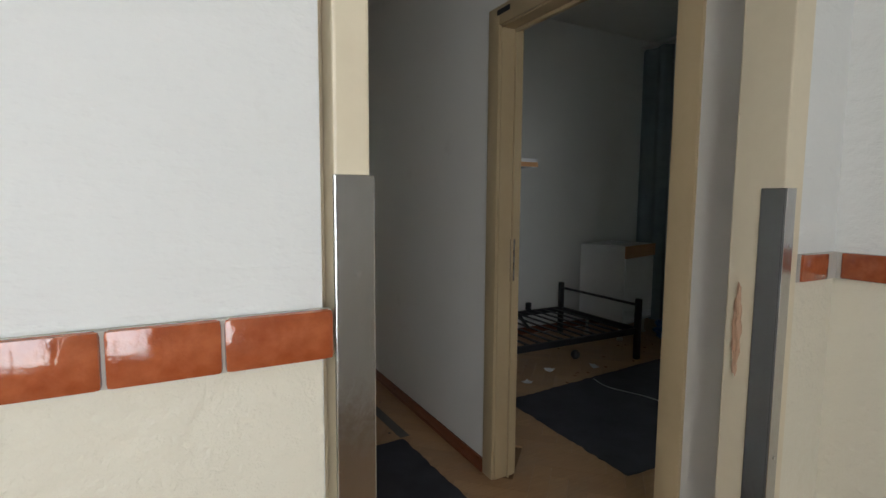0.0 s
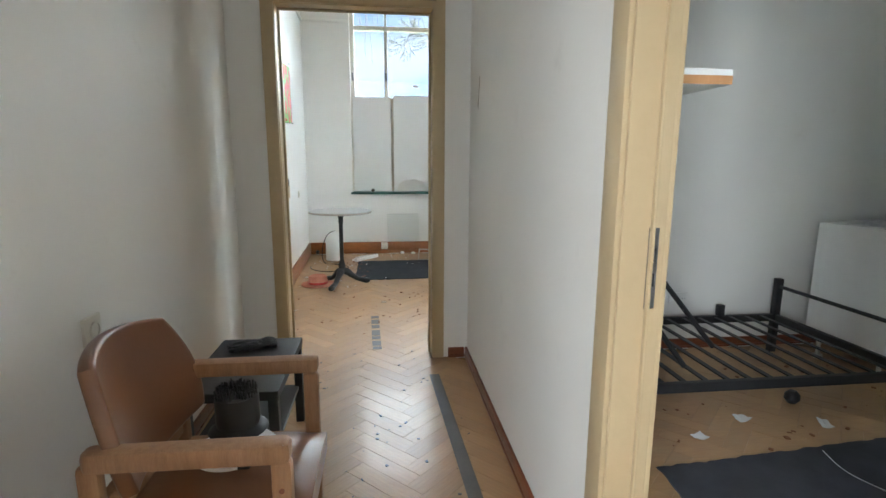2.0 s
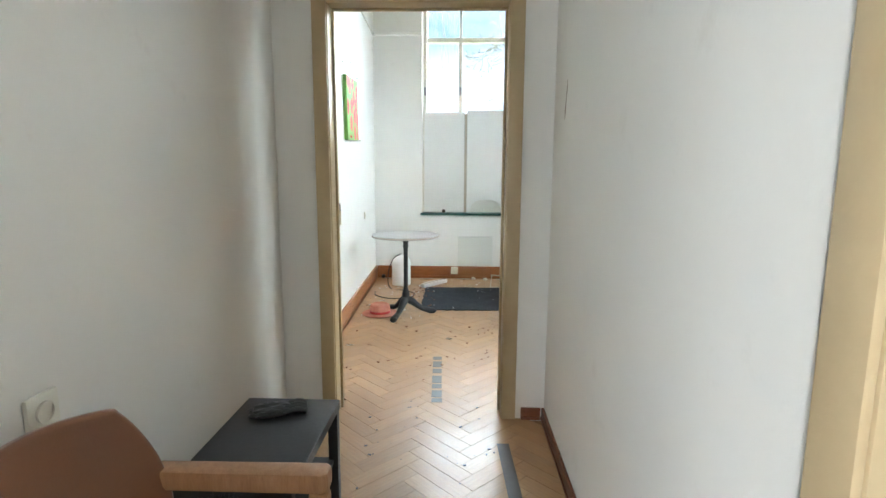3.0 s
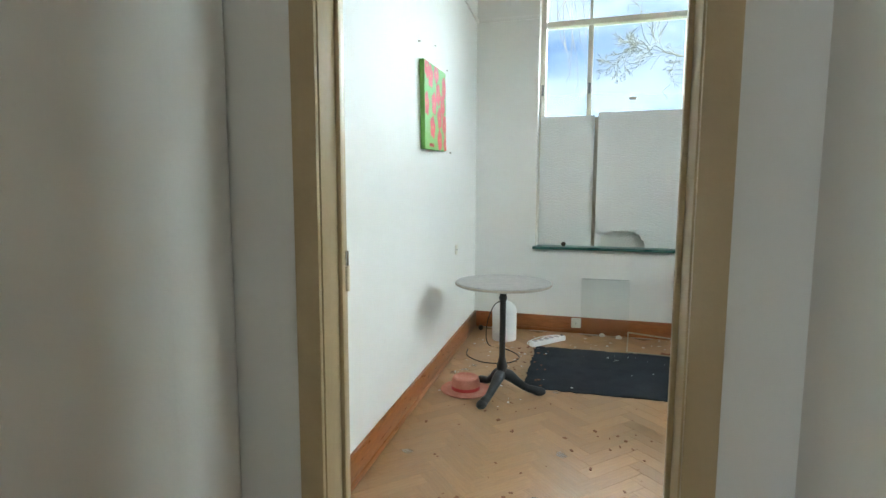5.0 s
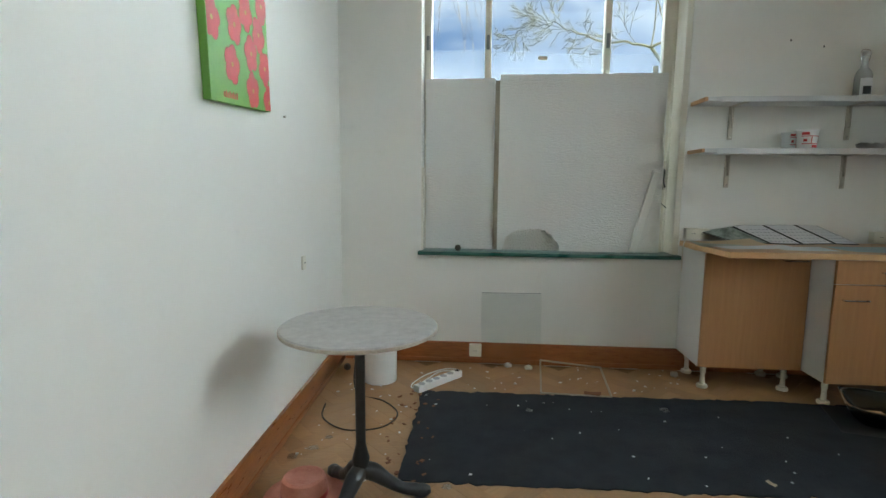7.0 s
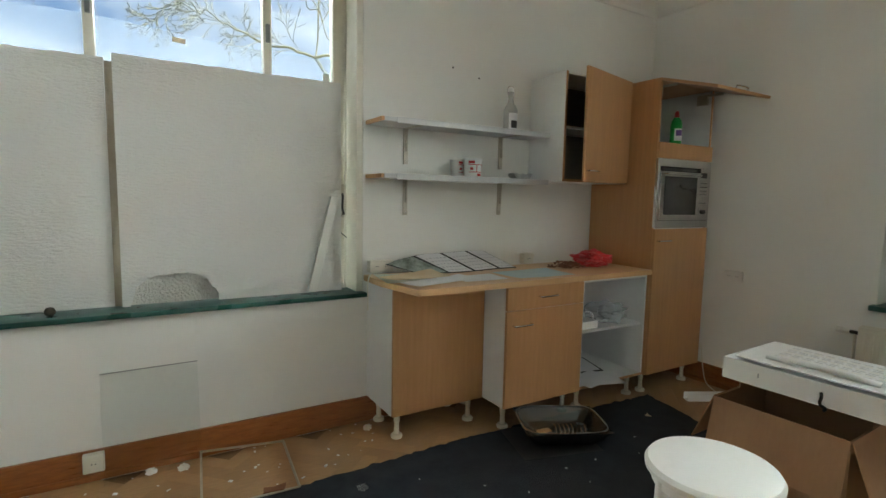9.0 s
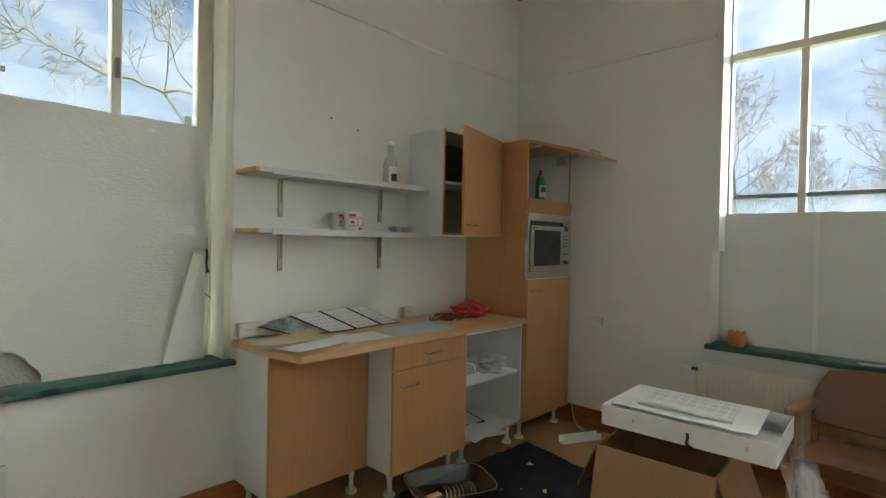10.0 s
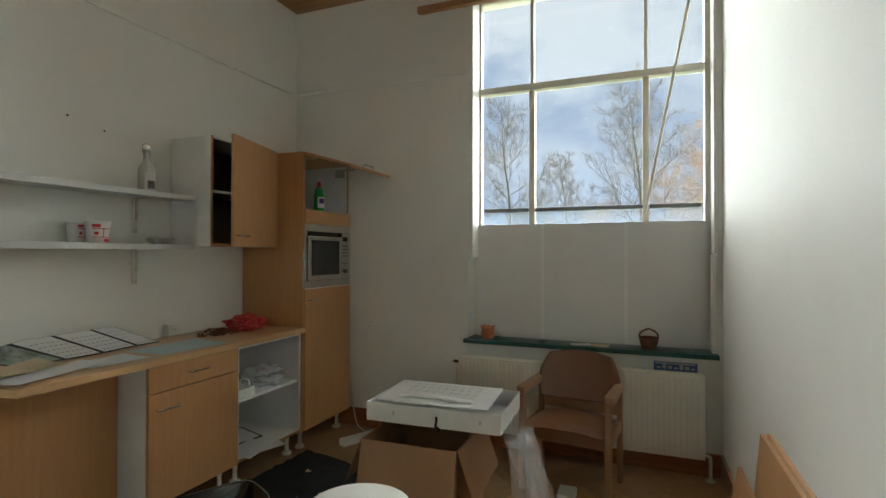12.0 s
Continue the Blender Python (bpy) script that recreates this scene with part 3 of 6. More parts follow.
u2 = thing("drawer_cabinet", "beech base cabinet with one drawer and one door", "cabinet", pose(2.905, 6.685, 0), UNIT)
carcass(u2, 0.598, 0.55, 0.15, 0.855)
d = part("drawer", box((0.002, -0.020, 0.722), (0.596, -0.001, 0.853), 0.0015), BEECH, u2, "beech drawer front", False)
bar_handle(d, (0.235, -0.02, 0.79), (0.365, -0.02, 0.79), (0, -0.024, 0))
d = part("door", box((0.002, -0.020, 0.152), (0.596, -0.001, 0.717), 0.0015), BEECH, u2, "beech laminate door", False)
bar_handle(d, (0.045, -0.02, 0.635), (0.175, -0.02, 0.635), (0, -0.024, 0))
for x, y in ((0.06, 0.07), (0.54, 0.07), (0.06, 0.48), (0.54, 0.48)):
    cabinet_foot(u2, x, y)

u3 = thing("open_cabinet", "white open base cabinet with one shelf, no door", "cabinet", pose(3.51, 6.685, 0), UNIT)
carcass(u3, 0.612, 0.55, 0.15, 0.855)
part("shelf", box((0.018, 0.02, 0.505), (0.594, 0.54, 0.522), 0.0012), MELAMINE, u3, "", False)
part("edge_strip", box((0.0, -0.0018, 0.15), (0.612, -0.0002, 0.167)), BEECH, u3, "beech edging", False)
for x, y in ((0.06, 0.07), (0.55, 0.07), (0.06, 0.48), (0.55, 0.48)):
    cabinet_foot(u3, x, y)

u4 = thing("oven_cabinet", "tall beech oven cabinet with raised flap and lower door", "cabinet", pose(4.135, 6.675, 0), UNIT)
part("side_panel", box((0, 0, 0.145), (0.018, 0.56, 2.165), 0.0015), BEECH, u4, "beech side panel", False)
part("side_panel", box((0.582, 0, 0.145), (0.60, 0.56, 2.165), 0.0015), BEECH, u4, "beech side panel", False)
part("back_panel", box((0.018, 0.545, 0.145), (0.582, 0.56, 2.148)), MELAMINE, u4, "", False)
part("top_panel", box((0.018, 0, 2.148), (0.582, 0.56, 2.165), 0.0015), BEECH, u4, "", False)
for z in (0.148, 1.155, 1.73):
    part("shelf", box((0.018, 0.004, z), (0.582, 0.545, z + 0.017)), MELAMINE, u4, "", False)
for x in (0.0185, 0.579):
    part("lining", box((x, 0.006, 1.75), (x + 0.0025, 0.54, 2.146)), MELAMINE, u4, "white inner lining", False)
part("filler_panel", box((0.003, -0.018, 1.645), (0.597, 0.0, 1.748), 0.0015), BEECH, u4, "beech filler strip", False)
d = part("door", box((0.003, -0.019, 0.15), (0.597, 0.0, 1.165), 0.0015), BEECH, u4, "beech laminate door", False)
bar_handle(d, (0.03, -0.019, 1.085), (0.16, -0.019, 1.085), (0, -0.024, 0))
flap = part("flap", box((0.003, -0.40, -0.009), (0.597, 0.0, 0.009), 0.0015, Matrix.Translation((0, 0.0, 2.155)) @ pose(0, 0, 0, 16, 0, 0)), BEECH, u4, "raised beech flap", False)
bar_handle(flap, (0.30, -0.323, 2.072), (0.43, -0.323, 2.072), (0, -0.007, 0.024))
for x in (0.03, 0.55):
    part("hinge", boxes([((x, 0.02, 2.05), (x + 0.02, 0.10, 2.12)), ((x + 0.004, -0.09, 2.105), (x + 0.016, 0.03, 2.12))], 0.003), ZINC, u4, "flap hinge")
for x, y in ((0.06, 0.07), (0.54, 0.07), (0.06, 0.5), (0.54, 0.5)):
    cabinet_foot(u4, x, y, 0.146)

oven = thing("oven", "stainless built-in oven with dark glass door", "oven", pose(4.140, 6.655, 1.178) @ Matrix.Diagonal((1.02, 1, 1, 1)))
part("body", box((0.0, 0.02, 0.0), (0.554, 0.5, 0.455)), GREY_DARK, oven, "", False)
part("frame", boxes([((-0.016, -0.002, -0.006), (0.57, 0.018, 0.045)), ((-0.016, -0.002, 0.41), (0.57, 0.018, 0.463)), ((-0.016, -0.002, 0.045), (0.012, 0.018, 0.41)), ((0.545, -0.002, 0.045), (0.57, 0.018, 0.41))], 0.003), STEEL, oven, "stainless surround")
part("vent_slot", box((0.02, -0.004, 0.385), (0.40, -0.0025, 0.404)), BLACK, oven, "", False)
part("door", boxes([((0.014, -0.012, 0.047), (0.44, 0.015, 0.085)), ((0.014, -0.012, 0.345), (0.44, 0.015, 0.378)), ((0.014, -0.012, 0.085), (0.05, 0.015, 0.345)), ((0.405, -0.012, 0.085), (0.44, 0.015, 0.345))], 0.002), STEEL, oven, "stainless oven door")
part("glass", box((0.05, -0.010, 0.085), (0.405, 0.012, 0.345)), GREY_DARK, oven, "dark oven glass", False)
bar_handle(oven, (0.04, -0.012, 0.36), (0.415, -0.012, 0.36), (0, -0.03, 0), "steel oven handle")
part("control_panel", box((0.444, -0.010, 0.047), (0.543, 0.015, 0.41), 0.003), STEEL, oven, "stainless control panel")
part("display", box((0.45, -0.012, 0.345), (0.515, -0.0102, 0.38)), BLACK, oven, "", False)
for k in range(4):
    part("button", box((0.45, -0.014, 0.305 - 0.027 * k), (0.52, -0.0102, 0.312 - 0.027 * k), 0.001), BLACK, oven, "", False)
part("button", box((0.45, -0.014, 0.165), (0.52, -0.0102, 0.172), 0.001), BLACK, oven, "", False)
part("knob", lathe([(0, 0.018), (0.014, 0.018), (0.016, 0.012), (0.016, 0)], 20, Matrix.Translation((0.485, -0.010, 0.105)) @ pose(0, 0, 0, 90)), BLACK, oven, "black control knob")

top = thing("worktop", "long beech worktop over the base cabinets", "worktop")
part("slab", outline([(2.278, 7.236), (2.278, 6.99), (2.335, 6.655), (4.132, 6.655), (4.132, 7.236)], 0.857, 0.89, 0.002), BEECH_TOP, top, "", False)
part("edge_strip", box((2.342, 6.6525, 0.8585), (4.130, 6.6545, 0.8885)), BEECH_TOP, top, "", False)

wc = thing("wall_cabinet", "white wall cabinet with its beech door open", "cabinet", pose(3.505, 6.90, 0), UNIT)
carcass(wc, 0.60, 0.335, 1.47, 2.165, shelf=1.83)
# Thin grey-brown sheets darken the inner left side and back of the case.
part("inner_sheets", boxes([((0.0172, 0.01, 1.488), (0.019, 0.32, 2.146)), ((0.02, 0.3235, 1.488), (0.58, 0.3255, 2.146))]), wood("grey_brown_sheet", (0.12, 0.1, 0.085), (0.17, 0.145, 0.125), 0.6), wc, "dark grey-brown sheets added inside the case", False)
part("edge_strip", boxes([((0.0, -0.0015, 1.47), (0.017, -0.0002, 2.165)), ((0.017, -0.0015, 1.47), (0.583, -0.0002, 1.487))]), BEECH, wc, "beech edging", False)
wd = part("door", box((-0.60, -0.010, 1.472), (0.0, 0.009, 2.163), 0.0015, Matrix.Translation((0.595, -0.014, 0)) @ pose(0, 0, 0, 0, 0, 14.5)), BEECH, wc, "open beech door", False)
hm = Matrix.Translation((0.595, -0.014, 0)) @ pose(0, 0, 0, 0, 0, 14.5)
bar_handle(wd, hm @ Vector((-0.575, -0.01, 1.535)), hm @ Vector((-0.445, -0.01, 1.535)), hm.to_3x3() @ Vector((0, -0.024, 0)))

# shelves on brackets
for z, lab in ((1.79, "long grey shelf with beech end, holding a bottle"), (1.485, "long grey shelf with beech end, holding tubs")):
    sh = thing("wall_shelf", lab, "shelf", pose(2.288, 0, z - 0.008), "wall shelves")
    part("board", box((0.018, 7.01, -0.024), (1.197, 7.238, 0.0), 0.002), GREY_METAL, sh, "grey shelf board", False)
    part("front_lip", box((0.09, 7.004, -0.030), (1.197, 7.0095, 0.002), 0.001), GREY_METAL, sh, "", False)
    part("end_strip", box((0.0, 7.012, -0.023), (0.0175, 7.236, -0.001), 0.001), BEECH, sh, "raw beech end", False)
    for bx in (0.255, 0.965):
        br = part("bracket", boxes([((bx - 0.014, 7.228, -0.235), (bx + 0.014, 7.2385, -0.0245)), ((bx - 0.014, 7.03, -0.029), (bx + 0.014, 7.228, -0.0245)), ((bx - 0.004, 7.21, -0.16), (bx + 0.004, 7.228, -0.03))], 0.002), ZINC, sh, "zinc shelf bracket")
        for sz in (-0.222, -0.08):
            part("screw", box((bx - 0.004, 7.2255, sz), (bx + 0.004, 7.228, sz + 0.008), 0.001), CHROME, br)

# ---- kitchen room: bistro table, stool, chairs ----
bt = thing("bistro_table", "round grey marble bistro table on black iron foot", "table", pose(0.52, 5.585, 0))
part("tabletop", lathe([(0, 0.700), (0.285, 0.700), (0.292, 0.704), (0.292, 0.717), (0.288, 0.722), (0, 0.722)], 64), MARBLE, bt, "speckled grey marble top")
part("rim", lathe([(0.2905, 0.7035), (0.2945, 0.705), (0.2945, 0.716), (0.2905, 0.7175)], 64), STONE_EDGE, bt, "worn beige stone edge")
part("top_plate", lathe([(0, 0.690), (0.09, 0.692), (0.09, 0.6995), (0, 0.6995)], 24), IRON, bt)
part("column", lathe([(0.024, 0.12), (0.036, 0.13), (0.03, 0.16), (0.034, 0.19), (0.026, 0.22), (0.019, 0.25), (0.019, 0.60), (0.026, 0.62), (0.02, 0.64), (0.03, 0.67), (0.04, 0.69)], 20), IRON, bt, "turned iron column")
for a in (18, 250, 132):
    ca, sa = math.cos(radians(a)), math.sin(radians(a))
    pts = [(0.01, 0.14), (0.05, 0.125), (0.10, 0.085), (0.16, 0.045), (0.21, 0.03), (0.245, 0.02)]
    part("leg", tube([(r * ca, r * sa, z) for r, z in pts], 0.02, 10, radii=[0.034, 0.035, 0.027, 0.022, 0.026, 0.024]), IRON, bt, "curved iron leg")
    part("toe", lathe([(0, 0.0), (0.022, 0.001), (0.031, 0.014), (0.029, 0.032), (0.017, 0.044), (0, 0.047)], 16, Matrix.Translation((0.238 * ca, 0.238 * sa, 0.0)) @ Matrix.Rotation(radians(a), 4, "Z") @ Matrix.Diagonal((1.35, 0.95, 1, 1))), IRON, bt, "rounded iron foot")

st = thing("stool", "round white painted bentwood stool", "stool", pose(2.465, 5.205, 0, 0, 0, 20))
part("seat", lathe([(0, 0.616), (0.158, 0.614), (0.169, 0.622), (0.171, 0.636), (0.163, 0.648), (0.143, 0.652), (0, 0.650)], 48), WHITE_GLOSS, st, "white round seat")
part("rim", lathe([(0.128, 0.589), (0.151, 0.589), (0.151, 0.6155), (0.128, 0.6155)], 40), WHITE_GLOSS, st)
for k in range(4):
    a = radians(45 + 90 * k)
    ca, sa = math.cos(a), math.sin(a)
    part("leg", tube([(0.138 * ca, 0.138 * sa, 0.612), (0.152 * ca, 0.152 * sa, 0.35), (0.20 * ca, 0.20 * sa, 0.0)], 0.017, 10, radii=[0.019, 0.018, 0.014]), WHITE_GLOSS, st)
    part("brace", tube([(0.142 * math.cos(a + 0.6), 0.142 * math.sin(a + 0.6), 0.592), (0.147 * math.cos(a + 0.38), 0.147 * math.sin(a + 0.38), 0.52), (0.15 * math.cos(a + 0.10), 0.15 * math.sin(a + 0.10), 0.42)], 0.009, 8), WHITE_GLOSS, st)
part("ring", tube([(0.165 * math.cos(2 * math.pi * k / 24), 0.165 * math.sin(2 * math.pi * k / 24), 0.26) for k in range(25)], 0.009, 8, smooth_steps=1), WHITE_GLOSS, st)


def armchair(label, m, scuffs):
    """A low office armchair facing +x: plywood side frames, bow back and padded seat."""
    ob = thing("armchair", label, "chair", m, "brown armchairs")

    def bowed(u, v):
        p, q = 2 * u - 1, 2 * v - 1
        a, b = p * math.sqrt(1 - 0.25 * q * q), q * math.sqrt(1 - 0.25 * p * p)
        y = a * (0.232 - 0.022 * b)
        return (-0.185 - 0.045 * b + 0.06 * a * a, y, 0.64 + 0.158 * b)
    bm = sheet(16, 14, bowed, 0.034)
    bmesh.ops.bevel(bm, geom=[e for e in bm.edges if len(e.link_faces) == 2 and e.calc_face_angle(0) > 1.0], offset=0.011, segments=3, affect="EDGES", profile=0.6)
    part("backrest", bm, LEATHER, ob, "brown leather bow back")

    def pad(u, v):
        e = (2 * abs(u - 0.5)) ** 4 + (2 * abs(v - 0.5)) ** 4
        return (-0.19 + 0.46 * u, (v - 0.5) * 0.41, 0.43 - 0.035 * min(e, 1.4) + 0.018 * u)
    bm = sheet(16, 16, pad)
    ext = bmesh.ops.extrude_face_region(bm, geom=list(bm.faces))["geom"]
    for v in ext:
        if isinstance(v, bmesh.types.BMVert):
            v.co.z = 0.345
    bmesh.ops.recalc_face_normals(bm, faces=bm.faces)
    part("seat", bm, LEATHER, ob, "brown leather padded seat")
    for s in (-1, 1):
        y0, y1 = (0.208, 0.240) if s > 0 else (-0.240, -0.208)
        part("front_leg", box((0.205, y0, 0.0), (0.25, y1, 0.585), 0.012), CHAIR_WOOD, ob)
        part("rear_leg", box((-0.165, y0, 0.0), (-0.12, y1, 0.60), 0.012, pose(0, 0, 0, 0, -1, 0)), CHAIR_WOOD, ob)
        part("armrest", outline([(-0.16, s * 0.202), (0.235, s * 0.202), (0.25, s * 0.212), (0.25, s * 0.248), (0.235, s * 0.256), (-0.15, s * 0.25), (-0.16, s * 0.24)][::s], 0.587, 0.632, 0.012), CHAIR_WOOD, ob, "worn wooden armrest")
        part("side_rail", box((-0.13, y0 + 0.004, 0.325), (0.215, y1 - 0.004, 0.395), 0.008), CHAIR_WOOD, ob)
        if scuffs:
            for x in (-0.07, 0.14):
                part("bolt", lathe([(0, 0.006), (0.008, 0.006), (0.009, 0.003), (0.022, 0.003), (0.023, 0)], 20, Matrix.Translation((x, s * 0.2365, 0.36)) @ pose(0, 0, 0, -90 * s)), ZINC, ob, "round bolt washer")
            for x, z in ((-0.142, 0.52), (0.228, 0.52), (-0.142, 0.36), (0.228, 0.36)):
                part("plug", lathe([(0, 0.002), (0.006, 0.002), (0.006, 0)], 12, Matrix.Translation((x, s * 0.2402, z)) @ pose(0, 0, 0, -90 * s)), SKIRT, ob)
    part("front_rail", box((0.195, -0.208, 0.31), (0.22, 0.208, 0.345), 0.004), CHAIR_WOOD, ob)
    part("back_rail", box((-0.165, -0.208, 0.42), (-0.14, 0.208, 0.50), 0.004), CHAIR_WOOD, ob)
    return ob


armchair("brown leather armchair with wooden arms beside the radiator", pose(4.36, 4.80, 0, 0, 0, 173) @ Matrix.Diagonal((1, 1.13, 0.985, 1)), False)
armchair("brown leather armchair with worn wooden arms in the hall", pose(0.475, 1.945, 0, 0, 0, 0), True)

# ---- kitchen room: radiator, window boards ----
rad = thing("radiator", "cream panel radiator under the window", "radiator", pose(RX1 - 0.12, 4.035, 0))
RL = 1.64
nfl = 49
w = (RL - 0.04) / nfl
first = part("flute", box((0.0, -w * 0.28, 0.155), (0.006, w * 0.28, 0.64), 0.002), CREAM_PLASTIC, rad)
first.location.y = 0.02 + w / 2
for k in range(1, nfl):
    fl = new("flute", first.data)
    fl.parent = rad
    fl.location.y = 0.02 + w * (k + 0.5)
part("panel", box((0.004, 0, 0.135), (0.018, RL, 0.662), 0.004), CREAM_PLASTIC, rad)
part("back_panel", box((0.06, 0, 0.135), (0.074, RL, 0.662), 0.004), CREAM_PLASTIC, rad)
part("top_grille", boxes([((0.019, 0.004, 0.652), (0.027, RL - 0.004, 0.667)), ((0.051, 0.004, 0.652), (0.059, RL - 0.004, 0.667))] + [((0.027, 0.02 + 0.05 * k, 0.655), (0.051, 0.03 + 0.05 * k, 0.664)) for k in range(32)]), CREAM_PLASTIC, rad, "", False)
for y in (0.2, RL - 0.23):
    part("bracket", box((0.074, y, 0.2), (0.119, y + 0.03, 0.62)), CREAM_PLASTIC, rad, "", False)
part("valve", lathe([(0, 0), (0.012, 0), (0.012, 0.03), (0.017, 0.032), (0.018, 0.065), (0.014, 0.07), (0, 0.07)], 16, Matrix.Translation((0.03, RL + 0.045, 0.62)) @ pose(0, 0, 0, -90)), WHITE_GLOSS, rad, "white thermostat knob")
part("valve_body", rod((0.03, RL - 0.01, 0.62), (0.03, RL + 0.05, 0.62), 0.011), BLACK, rad)
part("pipe", tube([(0.03, RL + 0.02, 0.62), (0.03, RL + 0.02, 0.3), (0.03, RL + 0.02, 0.0)], 0.008, 8), CREAM_PLASTIC, rad)
part("pipe", tube([(0.03, 0.02, 0.16), (0.03, -0.02, 0.155), (0.03, -0.03, 0.13), (0.03, -0.03, 0.0)], 0.011, 8), CREAM_PLASTIC, rad)
part("pipe_collar", lathe([(0, 0.012), (0.02, 0.012), (0.03, 0.004), (0.03, 0)], 18, Matrix.Translation((0.03, -0.03, 0))), CREAM_PLASTIC, rad)

ragged = random.Random(4)


def foam_board(label, m, w, h, t=0.035, bite=None, material=None):
    """A white foam panel with a crumbled edge."""
    ob = thing("foam_board", label, "board", m, "white boards in the windows")
    pts = [(0, 0)]
    if bite:
        a, r = bite
        pts.append((a - r, 0))
        for k in range(1, 16):
            q = math.pi * (1 - k / 16)
            rr = r * (1 + ragged.uniform(-0.05, 0.05))
            pts.append((a + rr * math.cos(q), rr * 0.78 * math.sin(q)))
        pts.append((a + r, 0))
    pts += [(w, 0), (w, h * 0.4), (w - 0.002, h)]
    n = 14
    pts += [(w - w * k / n, h - ragged.uniform(0, 0.006)) for k in range(1, n)] + [(0, h - 0.004)]
    bm = outline(pts, 0, t)
    bmesh.ops.transform(bm, matrix=pose(0, 0, 0, 90), verts=bm.verts)
    part("panel", bm, material or FOAM, ob, "", False)
    if bite:
        a, r = bite
        bm = outline([(a - r * 1.1, 0.0), (a + r * 1.1, 0.0), (a + r * 0.9, r), (a - r * 0.9, r)], -0.016, -0.001)
        bmesh.ops.transform(bm, matrix=pose(0, 0, 0, 90), verts=bm.verts)
        part("patch", bm, FOAM_TORN, ob, "torn foam under the broken corner", False)
    return ob


foam_board("white textured foam board standing on the window sill", pose(0.562, W1Y - 0.006, 0.792), 0.478, 1.18)
seam = bpy.data.objects["foam_board"]
# Strip added almost flush in the joint; its darker tone is colour only.
part("seam_strip", box((0.4785, -0.034, 0.0), (0.512, 0.0, 1.165)), FOAM_SEAM, seam, "grey strip added to darken the joint", False)
foam_board("white textured foam board with a crumbled hole, on the sill", pose(1.072, W1Y - 0.042, 0.792), 1.105, 1.20, 0.035, (0.232, 0.2))
foam_board("smooth white foam board standing on the window sill", pose(W2X - 0.006, 5.605, 0.787, 0, 0, -90), 0.509, 0.865, 0.03, (0.10, 0.085), FOAM_SMOOTH)
foam_board("smooth white foam board standing on the window sill", pose(W2X - 0.006, 5.093, 0.787, 0, 0, -90), 0.584, 0.865, 0.03, None, FOAM_SMOOTH)
foam_board("smooth white foam board standing on the window sill", pose(W2X - 0.006, 4.505, 0.787, 0, 0, -90), 0.54, 0.868, 0.03, None, FOAM_SMOOTH)
# White strips stand for light that comes through the board joints.
for y in (5.0945, 4.507):
    tape = mesh_object("joint_light_strip", box((W2X - 0.0385, y - 0.011, 0.79), (W2X - 0.0365, y + 0.011, 1.645)), WHITE_GLOSS)
    tagged(tape, "white strip painting the light between the boards", "tape", "tape on the boards")


def window_film(label, m, w, z0, z1, sag, tapes=()):
    ob = thing("window_film", label, "film", m)
    f = lambda u, v: (w * u, 0.030 - 0.002 * math.sin(9 * u + 3 * v), z0 + (z1 - z0 - sag * (0.3 + 0.7 * u) + 0.012 * math.sin(7 * u)) * v)
    part("sheet", sheet(20, 3, f), FILM, ob)
    for a, b in tapes:
        part("tape", box((a, 0.0155, b), (a + 0.035, 0.0185, b + 0.09), 0.001), WHITE_GLOSS, ob, "strip of white tape", False)
    return ob


window_film("milky plastic film taped over the lower panes", pose(0.60, W1Y, 0), 1.60, 1.90, 2.185, 0.05, ((1.50, 1.965), (0.375, 1.97)))
film_tag = mesh_object("sticker", box((-0.03, -0.001, -0.012), (0.03, 0.0, 0.012)), MANILA)
film_tag.matrix_basis = pose(1.36, W1Y + 0.024, 2.115, 0, 4, 0)
tagged(film_tag, "small beige paper label stuck on the film", "label")
for k, x in enumerate((0.57, 0.985, 1.79)):
    part("catch", box((x - 0.011, W1Y - 0.014, 2.17), (x + 0.011, W1Y + 0.004, 2.265), 0.004), RAIL_GREY, bpy.data.objects["window_1"], "grey metal window catch").matrix_parent_inverse = bpy.data.objects["window_1"].matrix_basis.inverted()
window_film("milky plastic film taped over the lower panes", pose(W2X, 5.585, 0, 0, 0, -90), 1.58, 1.60, 1.748, 0.004)


# ---- outside ----
GRASS = plain("winter_grass", (0.05, 0.07, 0.025), (0.11, 0.11, 0.045), 0.95, scale=0.4, fine=6, bump=0.3)
BARK = plain("grey_bark", (0.11, 0.09, 0.075), (0.2, 0.17, 0.14), 0.9, scale=3, fine=14, bump=0.4)
BARK_MOSS = plain("mossy_bark", (0.09, 0.08, 0.045), (0.17, 0.15, 0.09), 0.9, scale=3, fine=14, bump=0.4)
TWIG = plain("russet_twigs", (0.3, 0.2, 0.14), (0.42, 0.3, 0.21), 0.9, scale=1, fine=8, bump=0.0)
setting("ground", box((-900, -900, -0.9), (900, 900, -0.5)), GRASS, "winter grass reaching to the horizon", "ground")


def limb(bm, rng, p, d, length, r0, r1, steps, lift, sides, wander=0.12):
    """A wandering, tapering branch that bends upwards by lift; gives back the points along it."""
    pts, q = [p], p
    for k in range(steps):
        d = (d + Vector((rng.gauss(0, wander), rng.gauss(0, wander), rng.gauss(lift, wander * 0.7)))).normalized()
        q = q + d * (length / steps)
        pts.append(q)
    tube(pts, r0, sides, bm, 1, radii=[r0 + (r1 - r0) * k / steps for k in range(steps + 1)])
    return pts


